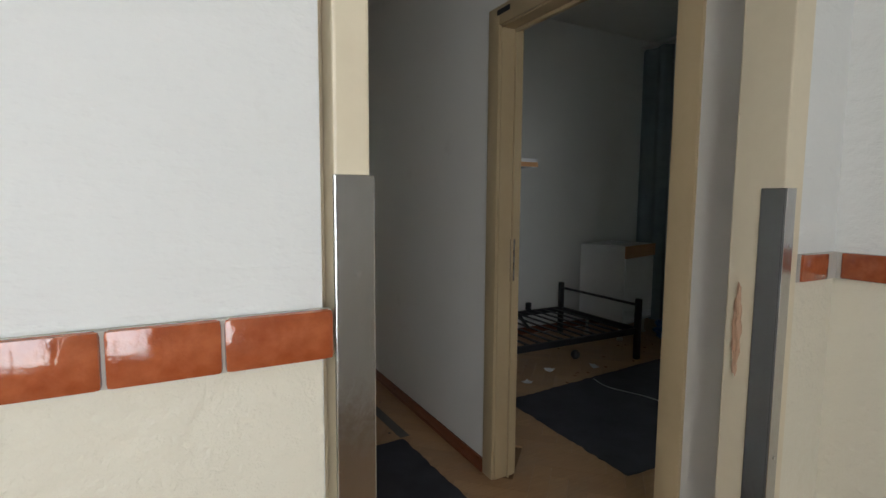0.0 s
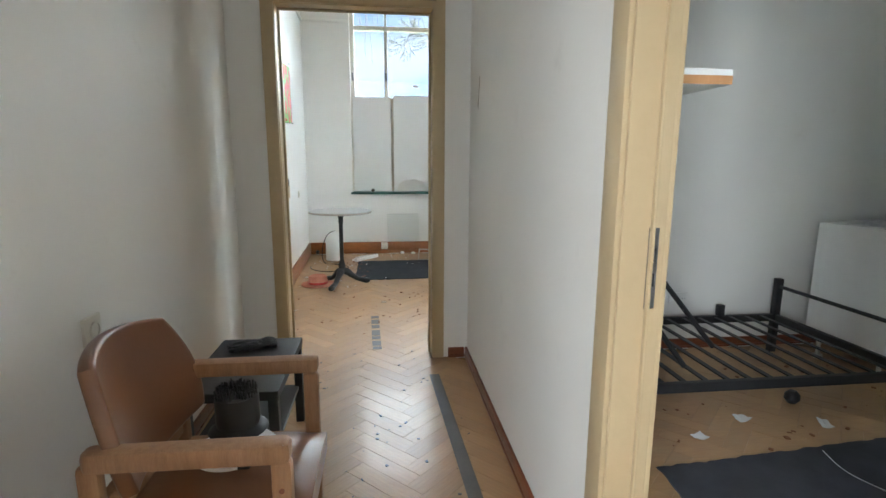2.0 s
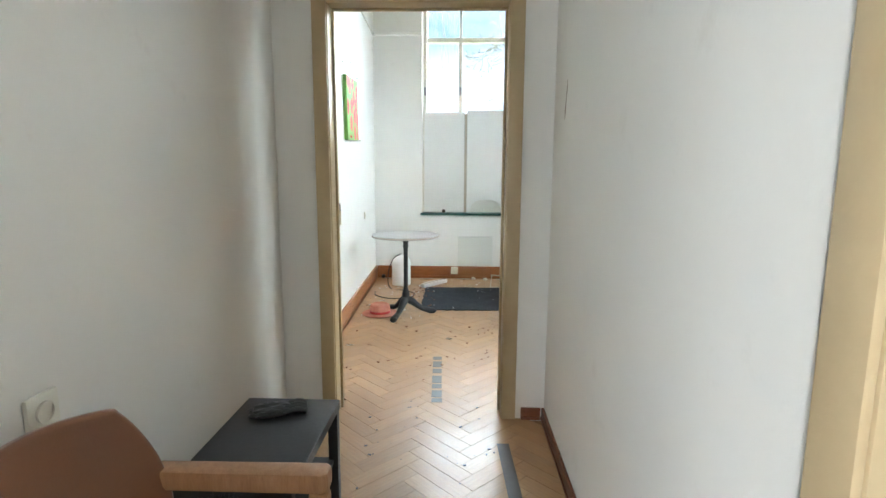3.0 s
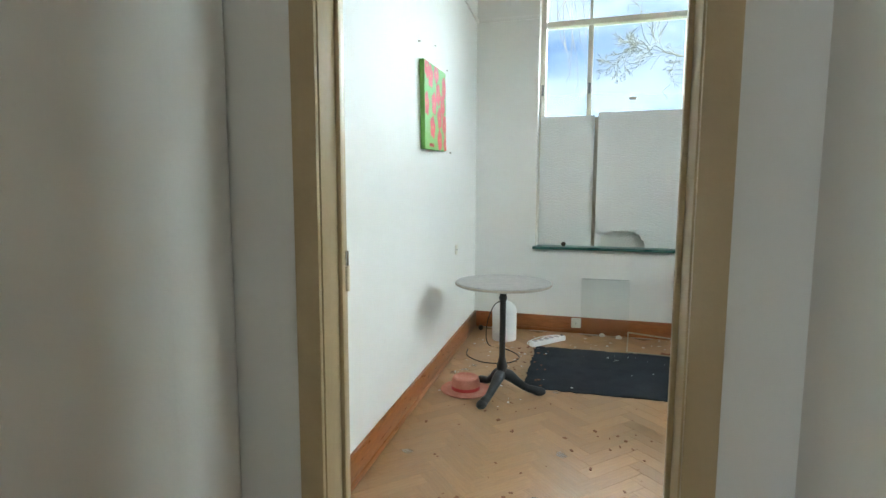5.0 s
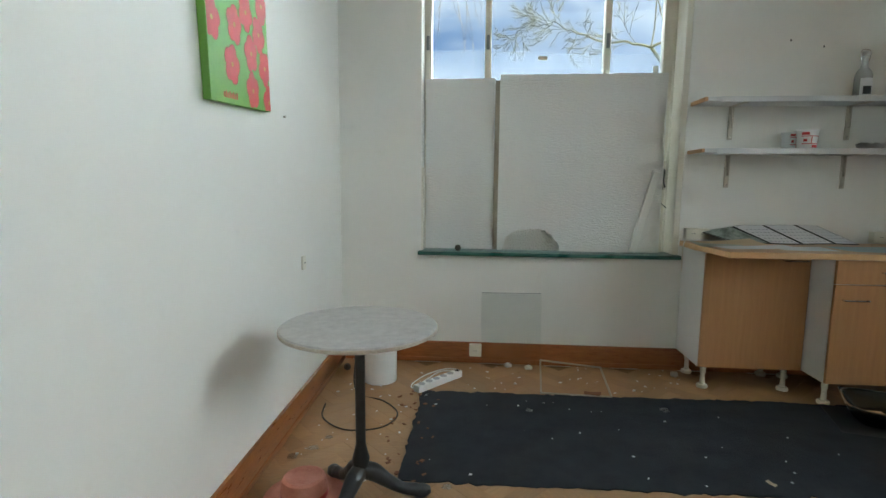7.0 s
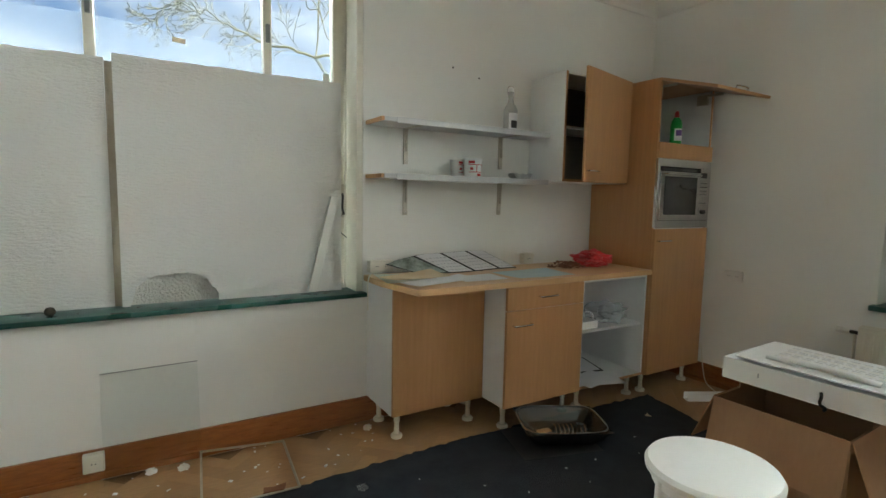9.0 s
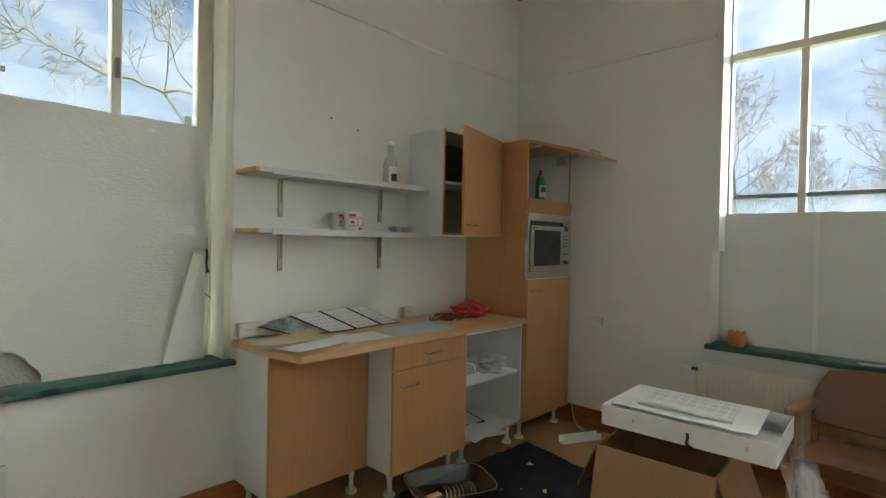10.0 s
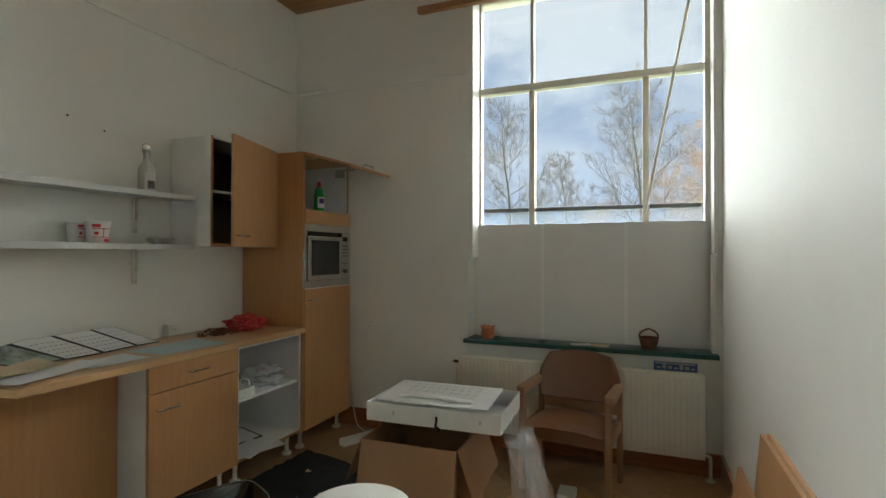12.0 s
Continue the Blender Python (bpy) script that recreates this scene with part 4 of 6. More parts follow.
def fork(bm, rng, pts, length, r, level, lift, angle=0.75):
    """Side branches along a limb, and finer ones along those, down to twigs."""
    count = (rng.randint(3, 4), rng.randint(5, 6), rng.randint(8, 10))[level]
    for k in range(count):
        t = 0.18 + 0.8 * (k + rng.random()) / count
        i = min(int(t * (len(pts) - 1)), len(pts) - 2)
        a = pts[i] + (pts[i + 1] - pts[i]) * (t * (len(pts) - 1) - i)
        along = (pts[i + 1] - pts[i]).normalized()
        side = along.cross(Vector((rng.gauss(0, 1), rng.gauss(0, 1), rng.gauss(0, 1)))).normalized()
        d = (along * math.cos(angle) + side * math.sin(angle)).normalized()
        ln = length * (1.15 - 0.6 * t) * rng.uniform(0.75, 1.2)
        sub = limb(bm, rng, a, d, ln, r, r * 0.4, 3 if level else 2, lift, 4 if level > 1 else 3, 0.16)
        if level:
            fork(bm, rng, sub, ln * 0.62, max(r * 0.5, 0.0055), level - 1, lift, angle)


def tree(label, seed, x, y, h, wide=0.3, material=None, mat_twig=None, clear=0.22):
    """A bare tree with an egg-shaped crown: a leader, limbs that curve upwards, branches and twigs."""
    rng = random.Random(seed)
    ob = thing("tree", label, "tree", pose(x, y, -0.52), "bare trees outside")
    bm = bmesh.new()
    spine = limb(bm, rng, Vector((0, 0, 0)), Vector((0, 0, 1)), h * 0.93, 0.010 * h, 0.0009 * h, 9, 0.25, 8, 0.05)
    part("trunk", bm, material or BARK, ob, "bare tree trunk")
    bm = bmesh.new()
    for k in range(26):
        t = clear + (0.97 - clear) * (k + 0.7 * rng.random()) / 26
        i = min(int(t * 9), 8)
        b = spine[i] + (spine[i + 1] - spine[i]) * (t * 9 - i)
        a = 2.4 * k + rng.uniform(-0.5, 0.5)
        up = 0.4 + 0.8 * t
        reach = h * wide * (1.25 - 0.95 * t) * rng.uniform(0.8, 1.15)
        main = limb(bm, rng, b, Vector((math.cos(a), math.sin(a), up)).normalized(), reach * 1.15, 0.0034 * h * (1.15 - t), 0.001 * h * (1.15 - t), 6, 0.02, 5, 0.11)
        fork(bm, rng, main, reach * 0.55, 0.0012 * h * (1.2 - 0.7 * t), 2, 0.04)
    fork(bm, rng, spine[5:], h * 0.12, 0.0012 * h, 2, 0.07, 0.6)
    part("crown", bm, mat_twig or BARK, ob, "leafless crown of fine twigs")
    return ob


tree("tall bare lime tree on the lawn outside", 11, 30.0, 11.6, 11.2, 0.36, BARK_MOSS)
tree("tall bare lime tree on the lawn outside", 12, 30.0, 4.3, 11.4, 0.36, BARK_MOSS)
tree("small bare tree on the lawn outside", 13, 34.0, 8.7, 8.6, 0.28, BARK)
tree("bare russet tree at the edge of the lawn", 14, 42.0, 0.2, 12.5, 0.34, BARK, TWIG)
tree("bare russet tree at the edge of the lawn", 15, 44.0, 3.0, 9.0, 0.36, BARK, TWIG)
tree("bare tree at the edge of the lawn", 16, 46.0, 13.5, 8.0, 0.4, BARK)
tree("bare tree at the edge of the lawn", 17, 48.0, 8.0, 6.5, 0.45, BARK, TWIG)
tree("bare tree at the edge of the lawn", 18, 34.0, 0.6, 9.5, 0.3, BARK, TWIG)

# the tree whose boughs hang before the north window
big = thing("tree", "large bare tree with drooping boughs outside the window", "tree", pose(8.0, 17.0, -0.52), "bare trees outside")
rng = random.Random(5)
part("trunk", tube([(0, 0, 0), (0.1, 0, 3), (0.0, 0.1, 6), (0.1, 0, 9)], 0.3, 10, None, 3, radii=[0.42, 0.34, 0.28, 0.2]), BARK_MOSS, big, "mossy trunk")


def crooked(a, b, n, sway):
    """A line of points from a to b that strays to the sides on the way."""
    a, b = Vector(a), Vector(b)
    return [a + (b - a) * (k / n) + Vector((rng.gauss(0, sway), rng.gauss(0, sway), rng.gauss(0, sway))) * math.sin(math.pi * k / n) for k in range(n + 1)]


bm = bmesh.new()
knee = (-4.25, -4.0, 4.12)
for a, b, r0, r1, sway in (((0, 0, 1.8), knee, 0.085, 0.05, 0.10), (knee, (-5.5, -4.0, 4.36), 0.036, 0.022, 0.04), ((-5.5, -4.0, 4.36), (-6.15, -4.0, 4.68), 0.02, 0.013, 0.04), ((-6.15, -4.0, 4.68), (-6.7, -3.9, 4.22), 0.012, 0.004, 0.04), (knee, (-2.6, -3.8, 4.9), 0.04, 0.02, 0.08), (knee, (-4.1, -3.9, 6.6), 0.022, 0.008, 0.12), ((-3.8, -3.9, 4.3), (-4.9, -3.8, 6.3), 0.018, 0.006, 0.14), ((-5.5, -4.0, 4.36), (-5.7, -3.9, 3.7), 0.011, 0.004, 0.06), ((-6.0, -4.0, 4.6), (-6.3, -4.0, 5.7), 0.011, 0.004, 0.08)):
    r0, r1 = 0.62 * r0, 0.62 * r1
    line = crooked(a, b, 7, sway)
    tube(line, r0, 6, bm, 3, radii=[r0 + (r1 - r0) * k / 7 for k in range(8)])
    if r0 < 0.028:
        fork(bm, rng, line, 0.7 if r0 > 0.009 else 0.45, 0.0055, 1 if r0 < 0.007 else 2, 0.0, 0.7)
part("bough", bm, BARK_MOSS, big, "mossy bough with twigs")
bm = bmesh.new()
tube([(-0.05, 0, 7.5), (-3, -1.6, 9.2), (-6, -2.8, 8.2), (-7.3, -3.6, 7.1)], 0.08, 6, bm, 4, radii=[0.12, 0.08, 0.06, 0.03])
for k in range(15):
    b = Vector((-7.45 + rng.gauss(0, 0.32), -3.8 + rng.gauss(0, 0.4), 7.0 + rng.gauss(0, 0.3)))
    strand = limb(bm, rng, b, Vector((rng.gauss(0, 0.12), rng.gauss(0, 0.12), -1)).normalized(), rng.uniform(1.9, 3.0), 0.011, 0.003, 7, -0.08, 4, 0.12)
    fork(bm, rng, strand[2:], 0.35, 0.005, 0, -0.25, 0.5)
part("hanging_twigs", bm, BARK, big, "drooping twigs")


def cloud_sheet():
    """Cloud far behind the trees, thin enough to let the daylight through."""
    m, n, l, p = shader("cloud_glow")
    out = n["Material Output"]
    v = coords(n, l, (0.018, 0.018, 0.035))
    fac = noise_tex(n, l, 1.3, 6.0, 0.55, v)
    col = ramp(n, l, fac, (0.06, 0.10, 0.17), (0.33, 0.345, 0.36), 0.34, 0.58)
    e = n.new("ShaderNodeEmission")
    l.new(col, e.inputs["Color"])
    xyz = n.new("ShaderNodeSeparateXYZ")
    l.new(coords(n, l), xyz.inputs[0])
    high = n.new("ShaderNodeMapRange")      # the cloud bank is greyer towards the horizon
    high.inputs["From Min"].default_value, high.inputs["From Max"].default_value = 5.0, 55.0
    high.inputs["To Min"].default_value, high.inputs["To Max"].default_value = 0.4 * CLOUD, CLOUD
    l.new(xyz.outputs["Z"], high.inputs["Value"])
    l.new(high.outputs["Result"], e.inputs["Strength"])
    t = n.new("ShaderNodeBsdfTransparent")
    a = n.new("ShaderNodeAddShader")
    l.new(e.outputs[0], a.inputs[0])
    l.new(t.outputs[0], a.inputs[1])
    l.new(a.outputs[0], out.inputs["Surface"])
    bm = sheet(24, 6, lambda u, v: (160 * math.cos(radians(-40 + 170 * u)), 160 * math.sin(radians(-40 + 170 * u)), -3 + 160 * v))
    return setting("backdrop_clouds", bm, m, "pale broken cloud in a winter sky", "backdrop")


cloud_sheet()

# ---- hall ----
def carpet(name, pts, label, material, z=0.0, t=0.006, rough_edge=0.004, seed=1):
    """A flat piece of carpet with slightly frayed edges."""
    rng = random.Random(seed)
    loop = []
    for (x0, y0), (x1, y1) in zip(pts, pts[1:] + pts[:1]):
        n = max(int(math.hypot(x1 - x0, y1 - y0) / 0.03), 1)
        for k in range(n):
            loop.append((x0 + (x1 - x0) * k / n + rng.gauss(0, rough_edge), y0 + (y1 - y0) * k / n + rng.gauss(0, rough_edge)))
    return tagged(mesh_object(name, outline(loop, z + 0.0005, z + t), material), label, "carpet")


carpet("carpet", [(0.36, 1.05), (1.265, 1.05), (1.225, 2.265), (0.40, 2.205)], "slate grey carpet runner on the hall floor", MAT_HALL, seed=2)
carpet("carpet", [(1.985, 1.47), (3.95, 1.42), (3.95, 2.60), (1.995, 2.43)], "slate grey carpet on the bedroom floor", MAT_HALL, seed=3)
carpet("carpet", [(0.635, 5.745), (2.9, 5.79), (3.98, 5.72), (4.17, 6.66), (2.70, 6.735), (0.625, 6.685)], "charcoal carpet strewn with crumbs and glass chips", MAT_GREY, rough_edge=0.006, seed=4)


def tape_piece(x, y, w, l, rz, label):
    ob = mesh_object("floor_tape", box((-w / 2, -l / 2, 0.0006), (w / 2, l / 2, 0.0018)), TAPE)
    ob.matrix_basis = pose(x, y, 0, 0, 0, rz)
    return tagged(ob, label, "tape", "tape on the parquet")


tape_piece(1.222, 2.85, 0.055, 1.13, 2.3, "long strip of dark worn tape on parquet")
for k, (y, l) in enumerate(((3.86, 0.05), (3.945, 0.09), (4.05, 0.06), (4.15, 0.11), (4.285, 0.07), (4.40, 0.1), (4.51, 0.06))):
    tape_piece(0.872 - 0.004 * k, y, 0.058, l, 1.5, "short piece of dark worn tape on parquet")

hump = [(HX0 - 0.01, 3.47)] + [(HX0 + 0.034 * (0.5 - 0.5 * math.cos(math.pi * k / 14)), 3.48 + 0.165 * k / 14) for k in range(15)] + [(HX0 + 0.030, 3.656), (HX0 + 0.018, 3.664), (HX0, 3.668), (HX0 - 0.01, 3.668)]
setting("trim_corner", outline(hump, 0.063, HH - 0.001), WALL_HALL, "heating pipe plastered over in the hall corner", "trim", True)

leaf = thing("entrance_door", "open white entrance door with glazed upper part", "door", pose(0.395, 0.665, 0, 0, 0, 100))
LW, LT = 0.85, 0.042
part("door_leaf", boxes([((0, -LT, 0.012), (LW, 0, 1.41)), ((0, -LT, 1.41), (0.14, 0, 2.22)), ((LW - 0.14, -LT, 1.41), (LW, 0, 2.22)), ((0.14, -LT, 2.10), (LW - 0.14, 0, 2.22))], 0.002), plain("grey_white_door_paint", (0.6, 0.62, 0.63), (0.7, 0.71, 0.72), 0.34, scale=3, bump=0.03, rough_var=0.03), leaf, "glossy white painted leaf", False)
for lo, hi in (((0.125, -LT - 0.014, 1.395), (LW - 0.125, -LT, 1.43)), ((0.125, -LT - 0.014, 2.085), (LW - 0.125, -LT, 2.12)), ((0.125, -LT - 0.014, 1.43), (0.16, -LT, 2.085)), ((LW - 0.16, -LT - 0.014, 1.43), (LW - 0.125, -LT, 2.085))):
    part("glazing_bead", box(lo, hi, 0.004), CREAM_FRAME, leaf)
part("pane", box((0.14, -0.026, 1.41), (LW - 0.14, -0.018, 2.10)), plain("pebbled_glass", (0.10, 0.10, 0.10), (0.3, 0.3, 0.29), 0.2, scale=60, fine=90, bump=0.6), leaf, "pebbled glass pane", False)
plate = part("handle_plate", box((LW - 0.085, -LT - 0.008, 0.845), (LW - 0.045, -LT, 1.085), 0.004), CHROME, leaf, "chrome backplate")
part("lever", tube([(LW - 0.065, -LT - 0.005, 1.005), (LW - 0.065, -LT - 0.05, 1.005), (LW - 0.075, -LT - 0.058, 1.005), (LW - 0.13, -LT - 0.062, 1.008), (LW - 0.185, -LT - 0.055, 1.0)], 0.0115, 10), CHROME, plate, "chrome lever handle")
part("lock_cylinder", rod((LW - 0.065, -LT - 0.004, 0.90), (LW - 0.065, -LT - 0.022, 0.90), 0.012), CHROME, plate)
part("sticker", boxes([((0.42, -LT - 0.0012, 1.34), (0.45, -LT - 0.0002, 1.40)), ((0.425, -LT - 0.0016, 1.35), (0.445, -LT - 0.0012, 1.375))]), PAPER, leaf, "small white sticker", False)

for x, s, fw in ((0.423, 1, 0.046), (1.296, -1, 0.030)):
    sp = thing("steel_guard", "scratched stainless steel corner guard on the door post", "guard", pose(x, 0, 0), "steel guards on the door posts")
    fx = sorted((s * 0.003, -s * fw))
    part("plate", boxes([((min(0, s * 0.003), CY1 - 0.014, 0.0), (max(0, s * 0.003), CY1 + 0.034, 1.266)), ((fx[0], CY1 - 0.018, 0.0), (fx[1], CY1 - 0.0105, 1.266))], 0.0015), STEEL, sp, "", False)
    for z in (0.25, 0.7, 1.15):
        part("screw", rod((-s * 0.018, CY1 - 0.019, z), (-s * 0.018, CY1 - 0.0175, z), 0.004, n=8), CHROME, sp)

sw = thing("wall_socket", "cream wall socket above the hall chair", "socket", pose(HX0, 2.22, 0.72))
part("plate", box((0, -0.042, -0.042), (0.012, 0.042, 0.042), 0.004), CREAM_PLASTIC, sw)
part("socket_well", lathe([(0.02, 0.0185), (0.024, 0.0185), (0.024, 0.012), (0.0, 0.0125)], 24, pose(0, 0, 0, 0, 90, 0)), CREAM_PLASTIC, sw)

bench = thing("side_table", "black two-tier side table beside the doorway", "table", pose(0.20, 2.44, 0))
part("tabletop", box((0.0, 0.0, 0.365), (0.345, 0.555, 0.40), 0.003), BLACK, bench, "", False)
part("lower_shelf", box((0.02, 0.02, 0.16), (0.325, 0.535, 0.178), 0.002), BLACK, bench, "", False)
for x in (0.003, 0.307):
    for y in (0.003, 0.517):
        part("leg", box((x, y, 0), (x + 0.035, y + 0.035, 0.365), 0.002), BLACK, bench, "", False)

# ---- bedroom ----
bed = thing("bed_frame", "black metal single bed frame with bare slats", "bed", pose(3.40, 2.66, 0))
BW, BL = 0.89, 1.70
for y in (0.0, BW):
    part("post", box((-0.02, y - 0.02, 0), (0.02, y + 0.02, 0.48), 0.004), BLACK, bed)
    part("post", box((-BL - 0.02, y - 0.02, 0), (-BL + 0.02, y + 0.02, 0.75), 0.004), BLACK, bed)
    part("side_rail", box((-BL + 0.02, y - 0.014, 0.205), (-0.02, y + 0.014, 0.25), 0.003), BLACK, bed)
part("foot_bar", rod((0, 0.02, 0.43), (0, BW - 0.02, 0.43), 0.011), BLACK, bed)
part("foot_rail", box((-0.014, 0.02, 0.205), (0.014, BW - 0.02, 0.25), 0.003), BLACK, bed)
part("head_bar", rod((-BL, 0.02, 0.70), (-BL, BW - 0.02, 0.70), 0.011), BLACK, bed)
part("knob", box((-0.40, BW - 0.018, 0.25), (-0.36, BW + 0.018, 0.32), 0.003), BLACK, bed)
for k in range(15):
    part("slat", box((-0.12 - 0.105 * k, 0.014, 0.238), (-0.095 - 0.105 * k, BW - 0.014, 0.2455), 0.001), BLACK, bed, "", False)
for a, b in (((-1.12, 0.34, 0.64), (-0.77, 0.39, 0.25)), ((-1.25, 0.20, 0.50), (-1.07, 0.165, 0.25))):
    part("loose_bar", rod(a, b, 0.013), BLACK, bed, "loose bar leaning on the slats")

sink = thing("sink_cabinet", "white base cabinet with open top and wooden front band", "cabinet", pose(3.654, 3.044, 0, 0, 0, 15.4) @ Matrix.Diagonal((1, 0.78, 1.018, 1)))
for name, lo, hi in (("side_panel", (0, 0, 0.14), (0.017, 0.55, 0.83)), ("side_panel", (0.553, 0, 0.14), (0.57, 0.55, 0.83)), ("bottom_panel", (0.017, 0, 0.14), (0.553, 0.55, 0.157)), ("back_panel", (0.017, 0.54, 0.157), (0.553, 0.55, 0.83)), ("top_strip", (0.017, 0.45, 0.813), (0.553, 0.54, 0.83)), ("top_strip", (0.017, 0.0, 0.813), (0.10, 0.45, 0.83)), ("top_strip", (0.47, 0.0, 0.813), (0.553, 0.45, 0.83))):
    part(name, box(lo, hi, 0.001), MELAMINE, sink, "", False)
part("front_band", box((0.0, -0.018, 0.725), (0.57, -0.0005, 0.83), 0.001), BEECH, sink, "beech front band", False)
for x, y in ((0.06, 0.06), (0.51, 0.06), (0.06, 0.48), (0.51, 0.48)):
    cabinet_foot(sink, x, y, 0.14)

ws = thing("wall_shelf", "short pale wooden shelf on the bedroom wall", "shelf", pose(BX0, 1.94, 1.412))
part("board", box((0.0, 0, -0.012), (0.27, 0.55, 0.026), 0.002), MELAMINE, ws, "", False)
part("edge_strip", box((0.0, -0.0015, -0.0115), (0.27, -0.0002, 0.010)), BEECH, ws, "raw wood edge", False)

cur = thing("curtain", "long blue-grey curtain drawn over the bedroom window", "curtain", pose(4.42, 0, 0))
# The unseen southern part of the cloth is added to dim the bedroom.
part("cloth", sheet(210, 6, lambda u, v: (0.032 * math.sin(u * 84 + 1.5 * math.sin(u * 17)) * (0.7 + 0.3 * v) + 0.015 * math.sin(u * 46 + v), 1.66 + 1.96 * u, 0.06 + 2.66 * v), 0.003), CURTAIN, cur)
part("rail", box((-0.02, 0.9, 2.735), (0.02, 3.62, 2.765), 0.004), WHITE_GLOSS, cur, "white curtain rail")


# ---- things on walls, sills and floor of the kitchen room ----
PAINT_GREEN = plain("green_canvas_paint", (0.14, 0.36, 0.05), (0.22, 0.46, 0.08), 0.6, scale=12, fine=80, bump=0.15)
PAINT_RED = plain("poppy_red_paint", (0.5, 0.03, 0.025), (0.66, 0.07, 0.05), 0.6, scale=20, fine=90, bump=0.15)
PAINT_CORE = plain("yellow_dab", (0.5, 0.25, 0.03), (0.6, 0.35, 0.06), 0.6)
INK = plain("black_print", (0.015, 0.015, 0.017), (0.035, 0.035, 0.04), 0.6, bump=0.0)
GREY_INK = plain("grey_print", (0.35, 0.36, 0.4), (0.5, 0.51, 0.54), 0.7, bump=0.0)
PALE_BLUE = plain("pale_blue_print", (0.35, 0.52, 0.58), (0.55, 0.66, 0.69), 0.55, scale=9, bump=0.0)
SLOT_GREY = plain("pale_grey_slot", (0.48, 0.48, 0.48), (0.54, 0.54, 0.54), 0.6)
BOTTLE_GREEN = plain("green_bottle_plastic", (0.01, 0.3, 0.05), (0.02, 0.42, 0.08), 0.3, bump=0.0)
FOIL = plain("crumpled_foil", (0.6, 0.6, 0.6), (0.8, 0.8, 0.8), 0.3, 0.9, fine=40, bump=0.4)
ORANGE = plain("orange_glaze", (0.5, 0.13, 0.04), (0.62, 0.3, 0.14), 0.5, scale=14)
WICKER = plain("brown_wicker", (0.10, 0.035, 0.02), (0.2, 0.08, 0.045), 0.6, scale=30, fine=90, bump=0.5)
SMOKE = clear("smoked_plastic", (0.5, 0.55, 0.58), 0.14, 2.5)
BLUE_BAG = plain("blue_bag_plastic", (0.01, 0.09, 0.25), (0.02, 0.2, 0.42), 0.35, fine=20, bump=0.3)
HUSK = plain("brown_husks", (0.16, 0.06, 0.025), (0.3, 0.13, 0.06), 0.7, scale=20, bump=0.3)
CORD = plain("black_cord", (0.015, 0.013, 0.012), (0.03, 0.027, 0.025), 0.5, bump=0.0)

pic = thing("painting", "square green canvas painted with red poppies", "painting", SKEW @ pose(RX0, 5.435, 1.52, 3.2))
part("canvas", box((0.002, 0.0, 0.0), (0.032, 0.51, 0.515), 0.003), PAINT_GREEN, pic, "green painted canvas", False)
rngp = random.Random(21)
for u, v in ((0.26, 0.85), (0.52, 0.93), (0.90, 0.80), (0.60, 0.68), (0.40, 0.55), (0.82, 0.57), (0.07, 0.52), (0.66, 0.40), (0.33, 0.27), (0.91, 0.33), (0.66, 0.13), (0.97, 0.07), (0.10, 0.94)):
    cy, cz = 0.51 * u, 0.515 * v
    bm = bmesh.new()
    turn = rngp.uniform(0, 1.2)
    for k in range(5):
        a = turn + 2 * math.pi * k / 5
        oy, oz = cy + 0.031 * math.cos(a), cz + 0.038 * math.sin(a)
        pts = [(min(max(oy + 0.030 * rngp.uniform(0.93, 1.07) * math.cos(q * math.pi / 6), 0.003), 0.507), min(max(oz + 0.035 * rngp.uniform(0.93, 1.07) * math.sin(q * math.pi / 6), 0.003), 0.512)) for q in range(12)]
        vs = [bm.verts.new((0.0326 + 0.0002 * k, y, z)) for y, z in pts]
        bm.faces.new(vs)
    part("poppy", bm, PAINT_RED, pic, "red poppy", False)
    bm = bmesh.new()
    bm.faces.new([bm.verts.new((0.0338, cy + 0.009 * math.cos(q), cz + 0.009 * math.sin(q))) for q in [k * math.pi / 5 for k in range(10)]])
    part("core", bm, PAINT_CORE, pic, "", False)
for k in range(8):
    part("signature", box((0.0322, 0.09 + 0.014 * k, 0.018), (0.0332, 0.097 + 0.014 * k, 0.036 + 0.006 * (k % 2))), PAINT_RED, pic, "", False)


def wall_box(name, m, label, category, w=0.08, h=0.08, t=0.03, holes=1, material=None):
    """A surface-mounted socket in the x-z plane, facing -y."""
    ob = thing(name, label, category, m)
    part("case", box((-w / 2, -t, -h / 2), (w / 2, 0, h / 2), 0.006), material or CREAM_PLASTIC, ob)
    for k in range(holes):
        x = (k - (holes - 1) / 2) * 0.06
        part("socket_well", lathe([(0.016, 0.002), (0.02, 0.002), (0.021, 0), (0.0, 0.0005)], 20, Matrix.Translation((x, -t - 0.0004, 0)) @ pose(0, 0, 0, 90)), material or CREAM_PLASTIC, ob)
        for dx in (-0.007, 0.007):
            part("pin_hole", rod((x + dx, -t - 0.0018, 0), (x + dx, -t - 0.0008, 0), 0.0028, n=8), INK, ob, "", False)
    return ob


